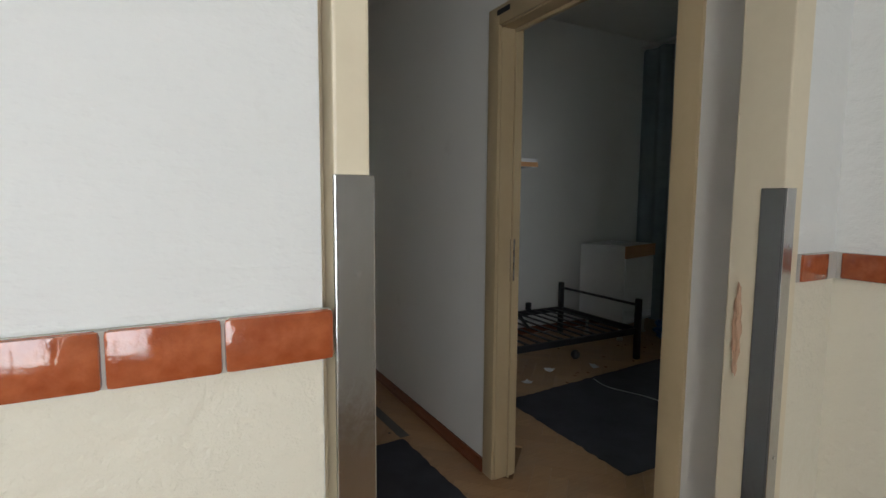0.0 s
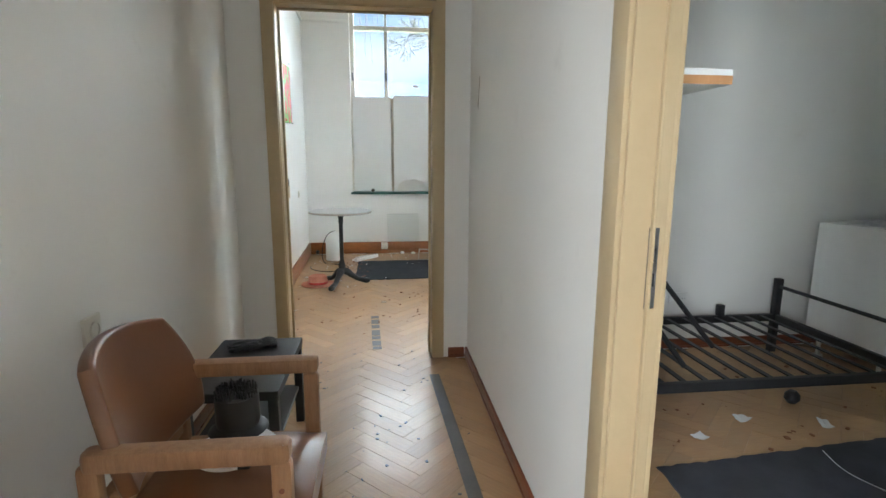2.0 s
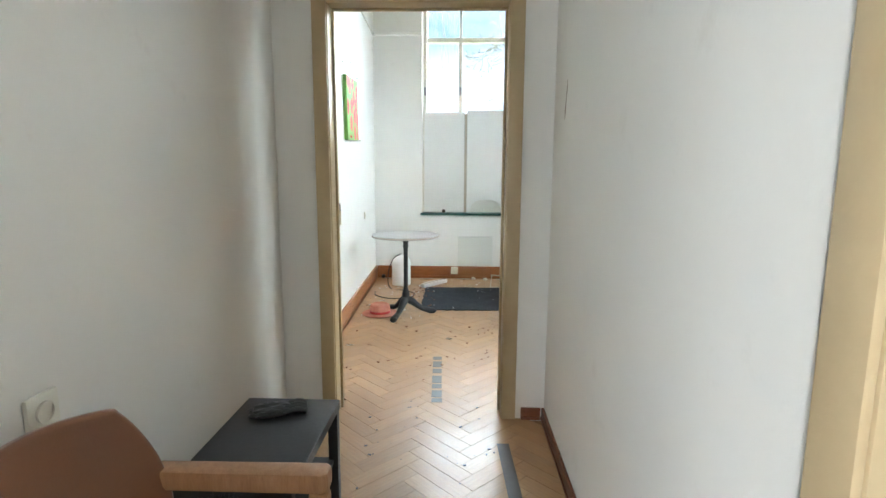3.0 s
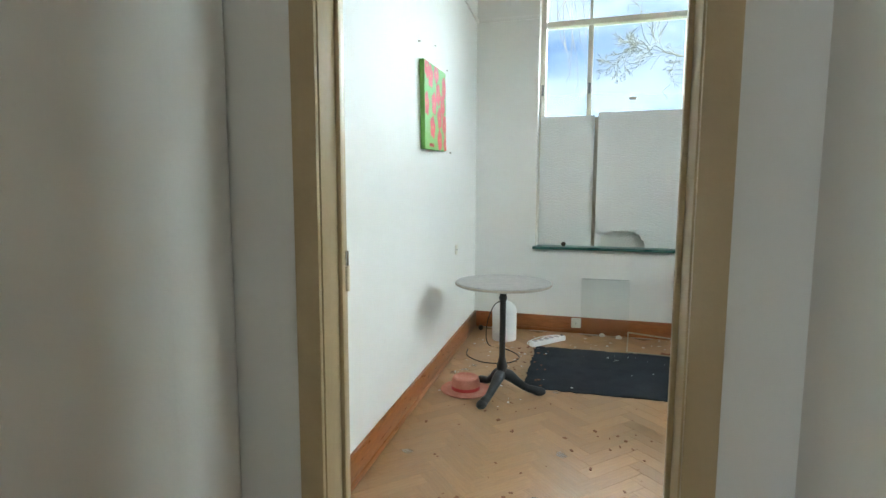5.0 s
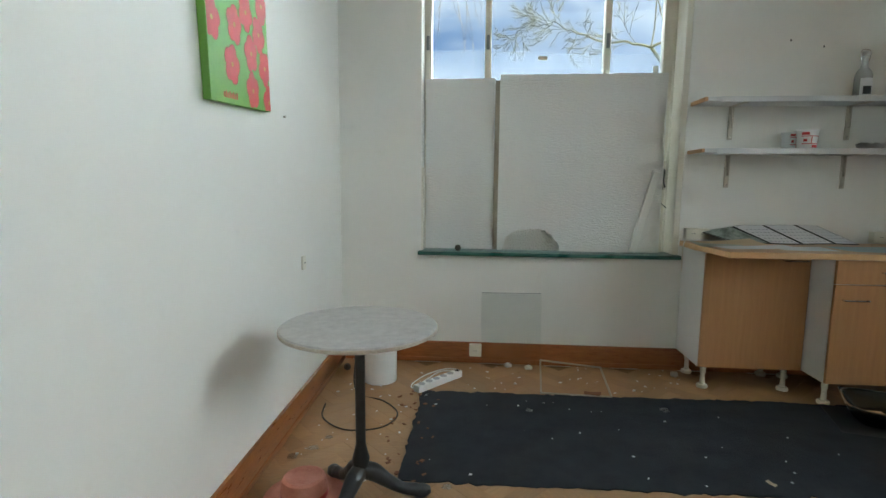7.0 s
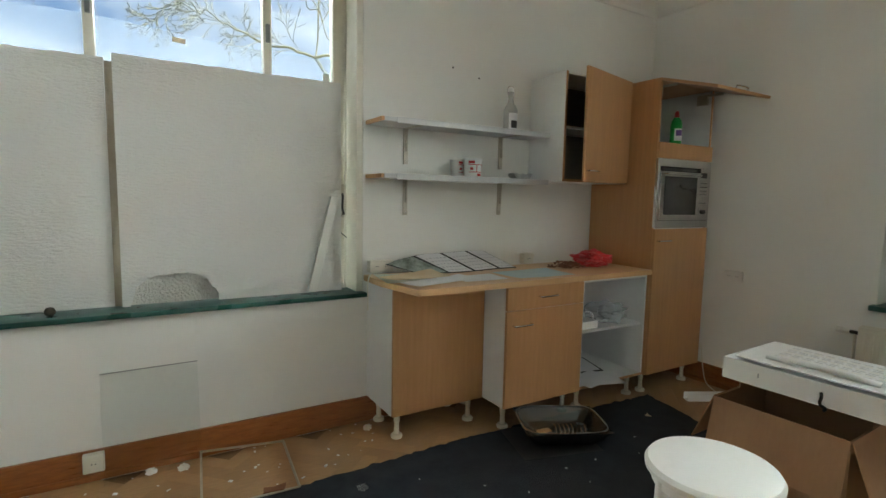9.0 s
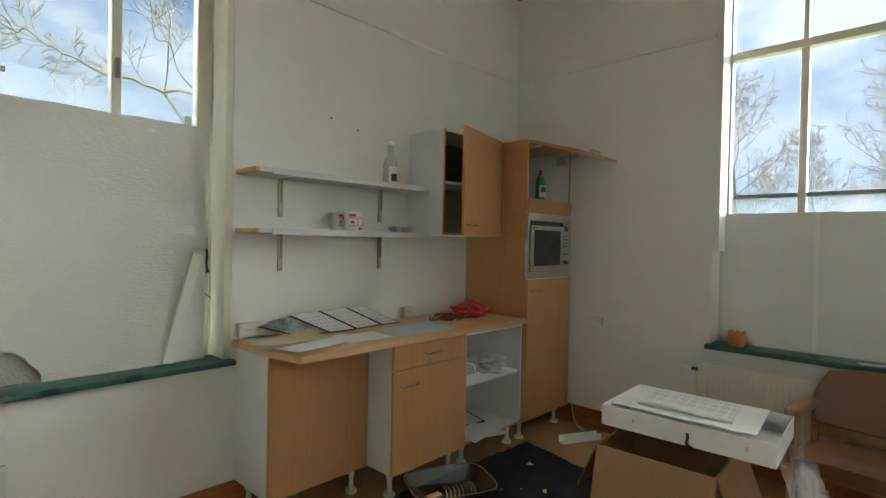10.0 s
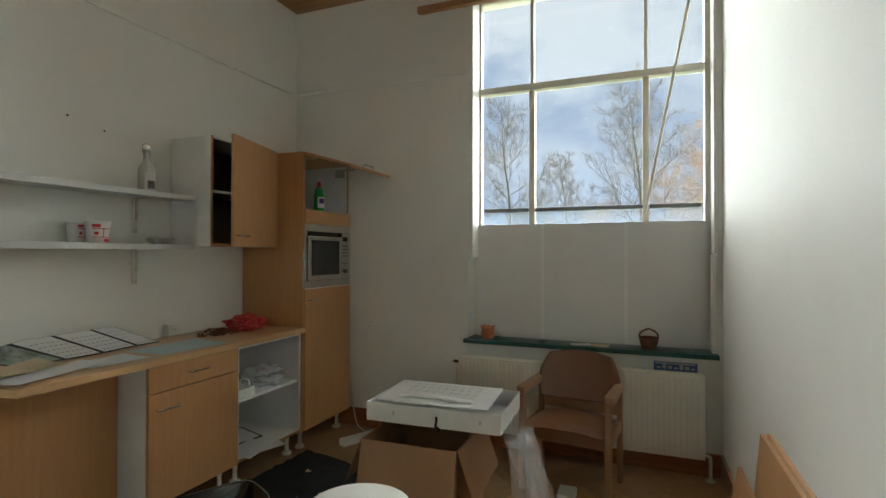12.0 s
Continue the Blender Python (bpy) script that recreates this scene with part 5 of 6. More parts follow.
wall_box("wall_socket", SKEW @ pose(RX0, 6.40, 0.82, 0, 0, 90), "small white socket on the side wall", "socket", 0.05, 0.075, 0.012)
wall_box("wall_socket", pose(RX1, 6.46, 0.835, 0, 0, -90), "white double socket on the plain wall", "socket", 0.13, 0.07, 0.02, 2, WALL)
wall_box("wall_socket", pose(0.935, RY1 - 0.019, 0.10), "white surface socket on the skirting board", "socket", 0.085, 0.085, 0.04)
wall_box("wall_socket", pose(3.50, RY1, 0.935), "cream surface socket above the worktop", "socket", 0.09, 0.07, 0.05)
wall_box("wall_socket", pose(2.375, RY1, 0.94), "cream double surface socket above the worktop", "socket", 0.15, 0.07, 0.05, 2)
wall_box("wall_socket", pose(2.80, HY1, 0.34), "white double socket low on the bedroom wall", "socket", 0.13, 0.07, 0.02, 2, WALL)

for x, z in ((2.87, 2.16), (3.07, 2.12)):
    tagged(mesh_object("wall_plug", rod((x, RY1 - 0.002, z), (x, RY1 + 0.004, z), 0.006, n=10), INK), "dark empty screw hole in the wall", "hole", "holes in the wall")
for y, z, s in ((5.40, 2.13, 0.004), (6.07, 2.12, 0.003), (6.18, 1.56, 0.005), (5.75, 2.2, 0.003)):
    tagged(mesh_object("nail", rod((RX0 - 0.002, y, z), (RX0 + 0.012, y, z), s, n=8), ZINC), "bare nail stuck in the white wall", "nail", "nails in the wall").matrix_basis = SKEW
rngt = random.Random(3)
tear = outline([(0.03 * (1 + 0.5 * rngt.random()) * math.cos(2 * math.pi * k / 18), 0.085 * (1 + 0.45 * rngt.random()) * math.sin(2 * math.pi * k / 18)) for k in range(18)], 0.0, 0.0025, 0.0006)
ob = mesh_object("plaster_patch", tear, plain("raw_plaster", (0.6, 0.56, 0.5), (0.8, 0.79, 0.76), 0.9, scale=30, bump=0.5))
ob.matrix_basis = SKEW @ pose(RX0 - 0.0005, 4.35, 1.79, 90, 0, 90)
tagged(ob, "torn patch of raw plaster on the wall", "patch")

canister = thing("canister", "white enamel canister with domed lid on the floor", "canister", pose(0.335, 6.845, 0))
part("body", lathe([(0, 0.001), (0.102, 0.001), (0.105, 0.006), (0.105, 0.225), (0.103, 0.23), (0, 0.23)], 40), PORCELAIN, canister)
part("lid", lathe([(0.106, 0.2305), (0.106, 0.25), (0.098, 0.285), (0.075, 0.318), (0.04, 0.335), (0.018, 0.34), (0.018, 0.352), (0, 0.354)], 40), PORCELAIN, canister, "domed white lid")
cord = thing("coiled_cable", "black cord with plug coiled on the parquet", "cord")
part("cord", tube([(0.34, 6.84, 0.356), (0.25, 6.80, 0.30), (0.20, 6.74, 0.14), (0.24, 6.62, 0.006), (0.42, 6.52, 0.005), (0.53, 6.36, 0.005), (0.47, 6.2, 0.005), (0.29, 6.16, 0.005), (0.14, 6.28, 0.005), (0.10, 6.45, 0.005)], 0.0045, 6), CORD, cord)
part("plug", lathe([(0, 0), (0.02, 0.002), (0.022, 0.03), (0.012, 0.05), (0.006, 0.07), (0, 0.07)], 16, Matrix.Translation((0.14, 6.78, 0.10)) @ pose(0, 0, 0, 60, 20, 0)), CORD, cord, "black plug")

strip = thing("power_strip", "white five-way power strip with coiled lead", "power strip", pose(0.715, 6.795, 0.008, 0, 0, 50))
part("case", box((-0.19, -0.026, 0), (0.19, 0.026, 0.042), 0.006), PORCELAIN, strip)
for k in range(5):
    part("socket_well", lathe([(0.0, 0.0), (0.018, 0.0), (0.019, 0.0012), (0.0215, 0.0012), (0.022, 0)], 18, Matrix.Translation((-0.145 + 0.062 * k, 0, 0.0422))), GREY_INK, strip)
part("switch", box((0.155, -0.012, 0.042), (0.18, 0.012, 0.047), 0.002), INK, strip, "black rocker switch")
part("lead", tube([(0.19, 0, 0.02), (0.26, 0.05, 0.004), (0.22, 0.14, 0.004), (0.05, 0.16, 0.004), (-0.12, 0.11, 0.004), (-0.16, 0.06, 0.004), (-0.02, 0.085, 0.012), (0.14, 0.12, 0.012), (0.24, 0.04, 0.012)], 0.004, 6), PORCELAIN, strip)

pane = thing("sheet_of_glass", "loose clear glass pane leaning on the wall", "glass", pose(0.975, 7.145, 0.002, -9, 0, 2))
part("sheet", box((0, 0, 0), (0.41, 0.004, 0.507), 0.001), PANE, pane, "", False).visible_shadow = False
part("edge", box((0, 0, 0.5072), (0.41, 0.004, 0.511), 0.001), RAIL_GREY, pane, "grey ground edge", False)
wire = thing("wire_stand", "bent grey metal frame lying on the floor", "frame", pose(1.34, 6.72, 0.0075))
for a, b in (((0, 0, 0), (0.41, -0.02, 0)), ((0.41, -0.02, 0), (0.44, 0.42, 0.02)), ((0.44, 0.42, 0.02), (0.04, 0.44, 0.05)), ((0.04, 0.44, 0.05), (0, 0, 0))):
    part("bar", rod(a, b, 0.0065, n=6), ZINC, wire)
part("rust_scrap", outline([(0.25, -0.01), (0.34, -0.02), (0.36, 0.03), (0.30, 0.02), (0.26, 0.035)], -0.001, 0.01), HUSK, wire, "rusty scrap", False)

hat = thing("straw_hat", "coral coloured straw hat lying on the parquet", "hat", pose(0.285, 5.60, 0.001))
part("brim", lathe([(0.085, 0.014), (0.12, 0.008), (0.145, 0.006), (0.158, 0.012), (0.16, 0.009), (0.147, 0.0), (0.12, 0.002), (0.085, 0.009)], 48), PINK_STRAW, hat, "upturned coral brim")
part("crown", lathe([(0.092, 0.010), (0.093, 0.03), (0.088, 0.07), (0.082, 0.088), (0.07, 0.094), (0.05, 0.086), (0.0, 0.082)], 48), PINK_STRAW, hat)
part("band", lathe([(0.0935, 0.016), (0.0945, 0.02), (0.0925, 0.036), (0.0915, 0.036)], 48), RED, hat, "red hat band")

tagged(mesh_object("ball", lathe([(0, 0.0), (0.012, 0.003), (0.021, 0.014), (0.022, 0.024), (0.015, 0.039), (0, 0.044)], 20, Matrix.Translation((0.80, RY1 + 0.02, 0.79))), plain("dark_ball", (0.02, 0.015, 0.01), (0.07, 0.05, 0.03), 0.5), True), "small dark ball on the window sill", "ball")
slat = mesh_object("white_lath", box((-0.024, -0.014, 0), (0.024, 0.014, 0.56), 0.003), WHITE_GLOSS)
slat.matrix_basis = pose(1.995, RY1 + 0.085, 0.797, 2, 13.5, 0)
tagged(slat, "white lath leaning in the window corner", "lath")
fast = thing("window_bolt", "worn window bolt with chain on the frame", "bolt", pose(2.205, W1Y - 0.002, 1.30))
part("plate", box((-0.012, -0.012, -0.08), (0.012, 0, 0.12), 0.003), ZINC, fast)
part("lever", tube([(0, -0.012, 0.06), (-0.004, -0.035, 0.04), (-0.01, -0.04, -0.02), (0.004, -0.035, -0.06)], 0.006, 8), BLACK, fast, "dark lever")
part("strap", tube([(0, -0.03, -0.05), (-0.03, -0.03, -0.10), (-0.02, -0.03, -0.16), (0.02, -0.03, -0.2)], 0.003, 6), CORD, fast)
setting("trim_reveal_1", boxes([((2.235, RY1 + 0.001, 0.792), (2.2735, W1Y - 0.002, 3.4)), ((0.5465, RY1 - 0.004, 0.792), (0.558, W1Y - 0.046, 1.36))], 0.003), CREAM_FRAME, "cream painted boards in the window reveal", "trim")
setting("trim_reveal_2", boxes([((RX1 - 0.006, 5.600, 1.40), (W2X - 0.006, 5.6385, 3.44)), ((RX1 - 0.004, 3.9565, 0.787), (RX1 + 0.06, 3.985, 1.42)), ((RX1 - 0.004, 3.9565, 1.43), (W2X - 0.006, 3.972, 3.44))], 0.003), WHITE_GLOSS, "white boards in the window reveal", "trim")
batten = mesh_object("timber_batten", box((RX1 - 0.05, 4.0, 3.325), (RX1 - 0.0005, 6.05, 3.375), 0.004), wood("raw_pine", (0.38, 0.17, 0.08), (0.5, 0.26, 0.13), 0.6, (14, 1, 14)))
tagged(batten, "raw pine batten fixed above the window", "batten")
pole = thing("window_pole", "long thin pole hanging before the window", "pole")
part("shaft", rod((RX1 + 0.10, 4.05, 3.42), (RX1 + 0.11, 4.385, 1.70), 0.011), CREAM_FRAME, pole)

socket_cord = thing("flex", "thin white flex hanging from the worktop end", "flex")
part("cord", tube([(2.36, 7.18, 0.905), (2.29, 7.15, 0.905), (2.262, 7.13, 0.86), (2.258, 7.12, 0.74), (2.262, 7.13, 0.70)], 0.004, 6), CREAM_PLASTIC, socket_cord)

# sill of the east window
pot = thing("flower_pot", "small orange and white pot on the sill", "pot", pose(RX1 + 0.03, 5.49, 0.786))
part("pot", lathe([(0, 0), (0.04, 0), (0.052, 0.03), (0.048, 0.07), (0.05, 0.085), (0.044, 0.085), (0.042, 0.07), (0, 0.06)], 14), ORANGE, pot)
part("scrap", sheet(6, 6, lambda u, v: ((u - 0.5) * 0.09, (v - 0.5) * 0.09, 0.085 + 0.02 * math.sin(9 * u) * math.cos(7 * v)), 0.002), ORANGE, pot, "crumpled orange paper")
bas = thing("basket", "small brown wicker basket with handle on the sill", "basket", pose(RX1 + 0.02, 4.36, 0.786) @ Matrix.Scale(0.84, 4))
part("bowl", lathe([(0, 0.0), (0.05, 0.0), (0.066, 0.05), (0.072, 0.085), (0.076, 0.09), (0.072, 0.095), (0.064, 0.085), (0.046, 0.008), (0, 0.008)], 28), WICKER, bas)
part("handle", tube([(0, -0.07, 0.09), (0, -0.06, 0.13), (0, 0, 0.16), (0, 0.06, 0.13), (0, 0.07, 0.09)], 0.007, 8), WICKER, bas)
for k in range(3):
    part("hoop", tube([((0.058 + 0.006 * k) * math.cos(q * math.pi / 12), (0.058 + 0.006 * k) * math.sin(q * math.pi / 12), 0.025 + 0.025 * k) for q in range(25)], 0.004, 6, smooth_steps=1), WICKER, bas)


def paper(name, m, w, l, label, material=None, category="paper", curl=0.004, seed=0, group=""):
    r = random.Random(seed)
    p1, p2 = r.uniform(0, 6), r.uniform(0, 6)
    ob = mesh_object(name, sheet(10, 8, lambda u, v: ((u - 0.5) * w, (v - 0.5) * l, curl * (1 + math.sin(3 * u + p1) * math.cos(2.5 * v + p2)) * (abs(u - 0.5) + abs(v - 0.5))), 0.0008), material or PAPER, True)
    ob.matrix_basis = m
    return tagged(ob, label, category, group)


paper("leaflet", pose(RX1 + 0.0, 4.80, 0.788, 0, 0, 20), 0.09, 0.14, "white leaflet lying on the green sill", seed=1)
paper("leaflet", pose(RX1 + 0.01, 4.67, 0.788, 0, 0, -15), 0.09, 0.12, "folded leaflet lying on the green sill", MANILA, seed=2)
mag = thing("magazine", "blue magazine tucked behind the radiator", "magazine", pose(RX1 - 0.02, 4.20, 0.672, 0, 8, 0))
part("cover", box((-0.004, -0.13, -0.08), (0.004, 0.13, 0.045), 0.001), plain("blue_print", (0.02, 0.06, 0.2), (0.06, 0.14, 0.32), 0.4), mag, "", False)
for k in range(7):
    part("print", box((-0.0052, -0.115 + 0.034 * k, 0.0), (-0.0042, -0.093 + 0.034 * k, 0.012 + 0.008 * (k % 3))), GREY_INK, mag, "", False)
part("title_bar", box((-0.0052, -0.12, 0.030), (-0.0042, 0.12, 0.040)), GREY_INK, mag, "pale printed title bar", False)

# worktop clutter
cal = thing("calendar", "unfolded wall calendar with black edges and month grids", "calendar", pose(2.93, 7.125, 0.892))


def cal_shape(x0, x1, y0, y1, dz=0.0):
    def f(u, v):
        x, y = x0 + (x1 - x0) * u, y0 + (y1 - y0) * v
        rise = 0.5 + 0.5 * min(1.0, max(0.0, (x + 0.46) / 0.26))
        return (x - 0.085 * y / 0.075, y, 0.007 + 0.105 * rise * (y + 0.075) / 0.15 + 0.003 * math.sin(11 * x) + dz)
    return f


part("backing", sheet(30, 6, cal_shape(-0.46, 0.265, -0.075, 0.075), 0.001), INK, cal, "black backing card")
for x0, x1 in ((-0.25, -0.08), (-0.058, 0.112), (0.134, 0.255)):
    pg = part("page", sheet(10, 6, cal_shape(x0, x1, -0.071, 0.071, 0.0026), 0.0006), PAPER, cal, "white month page")
    for r in range(5):
        for c in range(6):
            w = (x1 - x0) / 7
            xx, yy = x0 + w * (0.7 + c), -0.06 + 0.023 * r
            part("print", sheet(1, 1, cal_shape(xx, xx + w * 0.5, yy, yy + 0.006, 0.004)), GREY_INK, pg, "", False)
part("picture", sheet(8, 6, cal_shape(-0.452, -0.27, -0.071, 0.071, 0.0026), 0.0006), plain("dark_leaf_print", (0.03, 0.06, 0.03), (0.55, 0.6, 0.56), 0.5, scale=16, bump=0.0), cal, "plant photograph")
paper("cardboard_sheet", pose(2.43, 7.03, 0.8905, 0, 0, -8), 0.26, 0.30, "grey-green card lying on the worktop", plain("grey_green_card", (0.5, 0.54, 0.5), (0.6, 0.64, 0.6), 0.8), "card", 0.002, 3)
paper("envelope", pose(2.475, 6.955, 0.9065, 2, 0, 11), 0.38, 0.185, "worn manila envelope on the worktop", MANILA, "envelope", 0.008, 4)
paper("sheet_of_paper", pose(2.565, 6.825, 0.8975, 0, 0, 14), 0.46, 0.165, "white sheet of paper on the worktop", None, "paper", 0.004, 5, "papers on the worktop")
paper("sheet_of_paper", pose(2.83, 6.845, 0.8925, 0, 0, -3), 0.28, 0.20, "white sheet of paper on the worktop", None, "paper", 0.003, 6, "papers on the worktop")
paper("poster", pose(3.25, 6.85, 0.8925, 0, 0, -1), 0.43, 0.28, "pale blue print lying on the worktop", PALE_BLUE, "print", 0.003, 7)

bag = thing("snack_bag", "crumpled red and clear bag on the worktop", "bag", pose(3.90, 6.975, 0.891))
rb = random.Random(9)


def lump(n, sx, sy, sz, seed, fold=0.25):
    """A crumpled lump that lies flat underneath."""
    bm = bmesh.new()
    bmesh.ops.create_icosphere(bm, subdivisions=4, radius=1.0)
    for v in bm.verts:
        k = 1 + fold * (noise.noise(v.co * 2.3 + Vector((seed, 0, 0))) + 0.6 * abs(noise.noise(v.co * 5.1 + Vector((0, seed, 0)))))
        v.co = Vector((v.co.x * sx * k, v.co.y * sy * k, max(v.co.z * sz * k + sz * 0.75, 0.0)))
    return bm


part("film", lump(3, 0.135, 0.10, 0.056, 3.1, 0.6), RED, bag, "crumpled red foil", False)
husks = bmesh.new()
for k in range(170):
    x, y = rb.gauss(-0.19, 0.065), rb.gauss(0.03, 0.05)
    add_box(husks, (-0.011, -0.007, 0.0), (0.011, 0.007, 0.006), 0.0, pose(x, y, 0.001 + 0.03 * rb.random() * (1 if abs(x + 0.2) < 0.06 else 0.1), rb.uniform(-14, 14), rb.uniform(-14, 14), rb.uniform(0, 360)))
h = part("husks", husks, HUSK, bag, "spilled brown nut husks", False)
h["kind"] = "stuff"

# shelf contents
SH1, SH2 = 1.7825, 1.4775


def tub(m, label, r0=0.046, r1=0.056, h=0.115):
    ob = thing("plastic_tub", label, "tub", m, "tubs on the shelf")
    part("body", lathe([(0, 0), (r0, 0), (r0 + 0.002, 0.004), (r1, h * 0.93), (r1 - 0.002, h * 0.93), (r0 - 0.002, 0.006)], 36), PORCELAIN, ob)
    part("rim", lathe([(r1 - 0.003, h * 0.9), (r1 + 0.004, h * 0.9), (r1 + 0.004, h), (r1 - 0.003, h)], 36), PORCELAIN, ob)
    for z0, z1, a0, a1 in ((0.03, 0.034, -150, -20), (0.075, 0.079, -150, -20), (0.03, 0.079, -98, -93), (0.03, 0.079, -24, -18), (0.084, 0.1, -150, -110), (0.008, 0.024, -90, -30), (0.045, 0.06, -140, -120)):
        f = lambda u, v: ((r0 + (r1 - r0) * (z0 + (z1 - z0) * v) / h + 0.0035) * math.cos(radians(a0 + (a1 - a0) * u)), (r0 + (r1 - r0) * (z0 + (z1 - z0) * v) / h + 0.0035) * math.sin(radians(a0 + (a1 - a0) * u)), z0 + (z1 - z0) * v)
        part("label_print", sheet(14, 2, f), RED, ob, "red printed label", False)
    return ob


tub(pose(2.935, 7.09, SH2), "white plastic tub with red print on the shelf")
tub(pose(2.875, 7.172, SH2, 0, 0, 40), "smaller white plastic tub with red print behind another", 0.034, 0.042, 0.108)
btl = thing("bottle", "clear swing-top bottle with a black fruit label", "bottle", pose(3.24, 7.12, SH1) @ Matrix.Diagonal((1.25, 1.25, 1.05, 1)))
part("glass", lathe([(0, 0), (0.034, 0), (0.036, 0.004), (0.036, 0.13), (0.03, 0.15), (0.016, 0.175), (0.013, 0.20), (0.013, 0.225), (0.016, 0.228), (0.016, 0.24), (0, 0.24)], 28), film("bottle_glass", (0.78, 0.8, 0.78), 0.55, 0.5), btl, "clear glass")
part("stopper", lathe([(0, 0.2405), (0.014, 0.2405), (0.017, 0.25), (0.012, 0.262), (0, 0.265)], 18), PORCELAIN, btl, "white swing stopper")
part("wire", tube([(-0.016, 0, 0.205), (-0.022, 0, 0.235), (-0.02, 0, 0.265), (0, 0, 0.275), (0.02, 0, 0.265), (0.022, 0, 0.235), (0.016, 0, 0.205)], 0.0018, 6), CHROME, btl)
for z0, z1, a0, a1, mt in ((0.02, 0.065, -120, -60, INK), (0.075, 0.105, -125, -60, PAPER), (0.012, 0.11, -140, -40, PAPER)):
    q = 0.0366 if mt is PAPER and z0 < 0.02 else 0.0372
    part("label", sheet(10, 1, lambda u, v: (q * math.cos(radians(a0 + (a1 - a0) * u)), q * math.sin(radians(a0 + (a1 - a0) * u)), z0 + (z1 - z0) * v)), mt, btl, "", False)
tray = thing("foil_tray", "crumpled foil tray on the shelf", "tray", pose(3.31, 7.09, SH2))
part("tray", sheet(14, 10, lambda u, v: ((u - 0.5) * 0.12 * (1 + 0.25 * max(abs(2 * v - 1), abs(2 * u - 1)) ** 4), (v - 0.5) * 0.08, 0.002 + 0.035 * max(abs(2 * u - 1), abs(2 * v - 1)) ** 6 + 0.004 * math.sin(17 * u + 5 * v)), 0.001), FOIL, tray)

flask = thing("cleaner_bottle", "green cleaning bottle with red cap in the cabinet", "bottle", pose(4.50, 6.80, 1.7475))
part("body", lathe([(0, 0), (0.036, 0), (0.04, 0.006), (0.04, 0.14), (0.034, 0.18), (0.02, 0.205), (0, 0.207)], 24), BOTTLE_GREEN, flask)
part("cap", lathe([(0, 0.2075), (0.017, 0.2075), (0.015, 0.235), (0.011, 0.25), (0, 0.25)], 18), RED, flask, "red cap")
part("label", sheet(10, 1, lambda u, v: (0.0405 * math.cos(radians(-160 + 110 * u)), 0.0405 * math.sin(radians(-160 + 110 * u)), 0.04 + 0.085 * v)), PAPER, flask, "", False)
part("label_print", sheet(10, 1, lambda u, v: (0.0412 * math.cos(radians(-145 + 70 * u)), 0.0412 * math.sin(radians(-145 + 70 * u)), 0.075 + 0.04 * v)), plain("purple_print", (0.08, 0.03, 0.2), (0.14, 0.08, 0.32), 0.5), flask, "", False)
sack = thing("paper_bag", "crumpled white paper bag in the cabinet", "bag", pose(4.27, 6.92, 1.7475))
part("paper", lump(4, 0.075, 0.07, 0.06, 7.7, 0.4), PAPER, sack, "", False)

pb = thing("plastic_bag", "clear crumpled plastic bag on the cabinet shelf", "bag", pose(3.90, 6.85, 0.5225))
part("film", lump(4, 0.16, 0.12, 0.07, 5.5, 0.4), POLYTHENE, pb, "", False)
pb = thing("plastic_bag", "clear crumpled plastic bag on the cabinet shelf", "bag", pose(3.66, 6.98, 0.5225))
part("film", lump(4, 0.11, 0.11, 0.085, 8.2, 0.4), POLYTHENE, pb, "", False)
bk = thing("plastic_basket", "white plastic basket on the cabinet shelf", "basket", pose(3.62, 6.80, 0.5225))
part("tray", boxes([((-0.08, -0.08, 0), (0.08, 0.08, 0.004)), ((-0.08, -0.08, 0.004), (0.08, -0.076, 0.05)), ((-0.08, 0.076, 0.004), (0.08, 0.08, 0.05)), ((-0.08, -0.076, 0.004), (-0.076, 0.076, 0.05)), ((0.076, -0.076, 0.004), (0.08, 0.076, 0.05))]), PORCELAIN, bk, "", False)
part("handle", tube([(0.078, -0.04, 0.05), (0.078, -0.03, 0.085), (0.078, 0.03, 0.085), (0.078, 0.04, 0.05)], 0.005, 8, smooth_steps=3), PORCELAIN, bk)
paper("sheet_of_paper", pose(3.73, 6.72, 0.170, 0, 0, -24), 0.30, 0.21, "white sheets of paper sliding off the cabinet floor", None, "paper", 0.006, 11, "papers in the open cabinet")
paper("sheet_of_paper", pose(3.68, 6.74, 0.1745, 0, 0, 8), 0.30, 0.21, "white sheets of paper sliding off the cabinet floor", None, "paper", 0.006, 12, "papers in the open cabinet")
fold = thing("folder", "white folder with black edges in the cabinet", "folder", pose(3.76, 6.98, 0.176, 4, 0, -12))
part("cover", box((-0.17, -0.12, 0.0), (0.17, 0.12, 0.004), 0.001), INK, fold, "", False)
part("page", box((-0.155, -0.105, 0.0042), (0.155, 0.105, 0.006)), PAPER, fold, "", False)

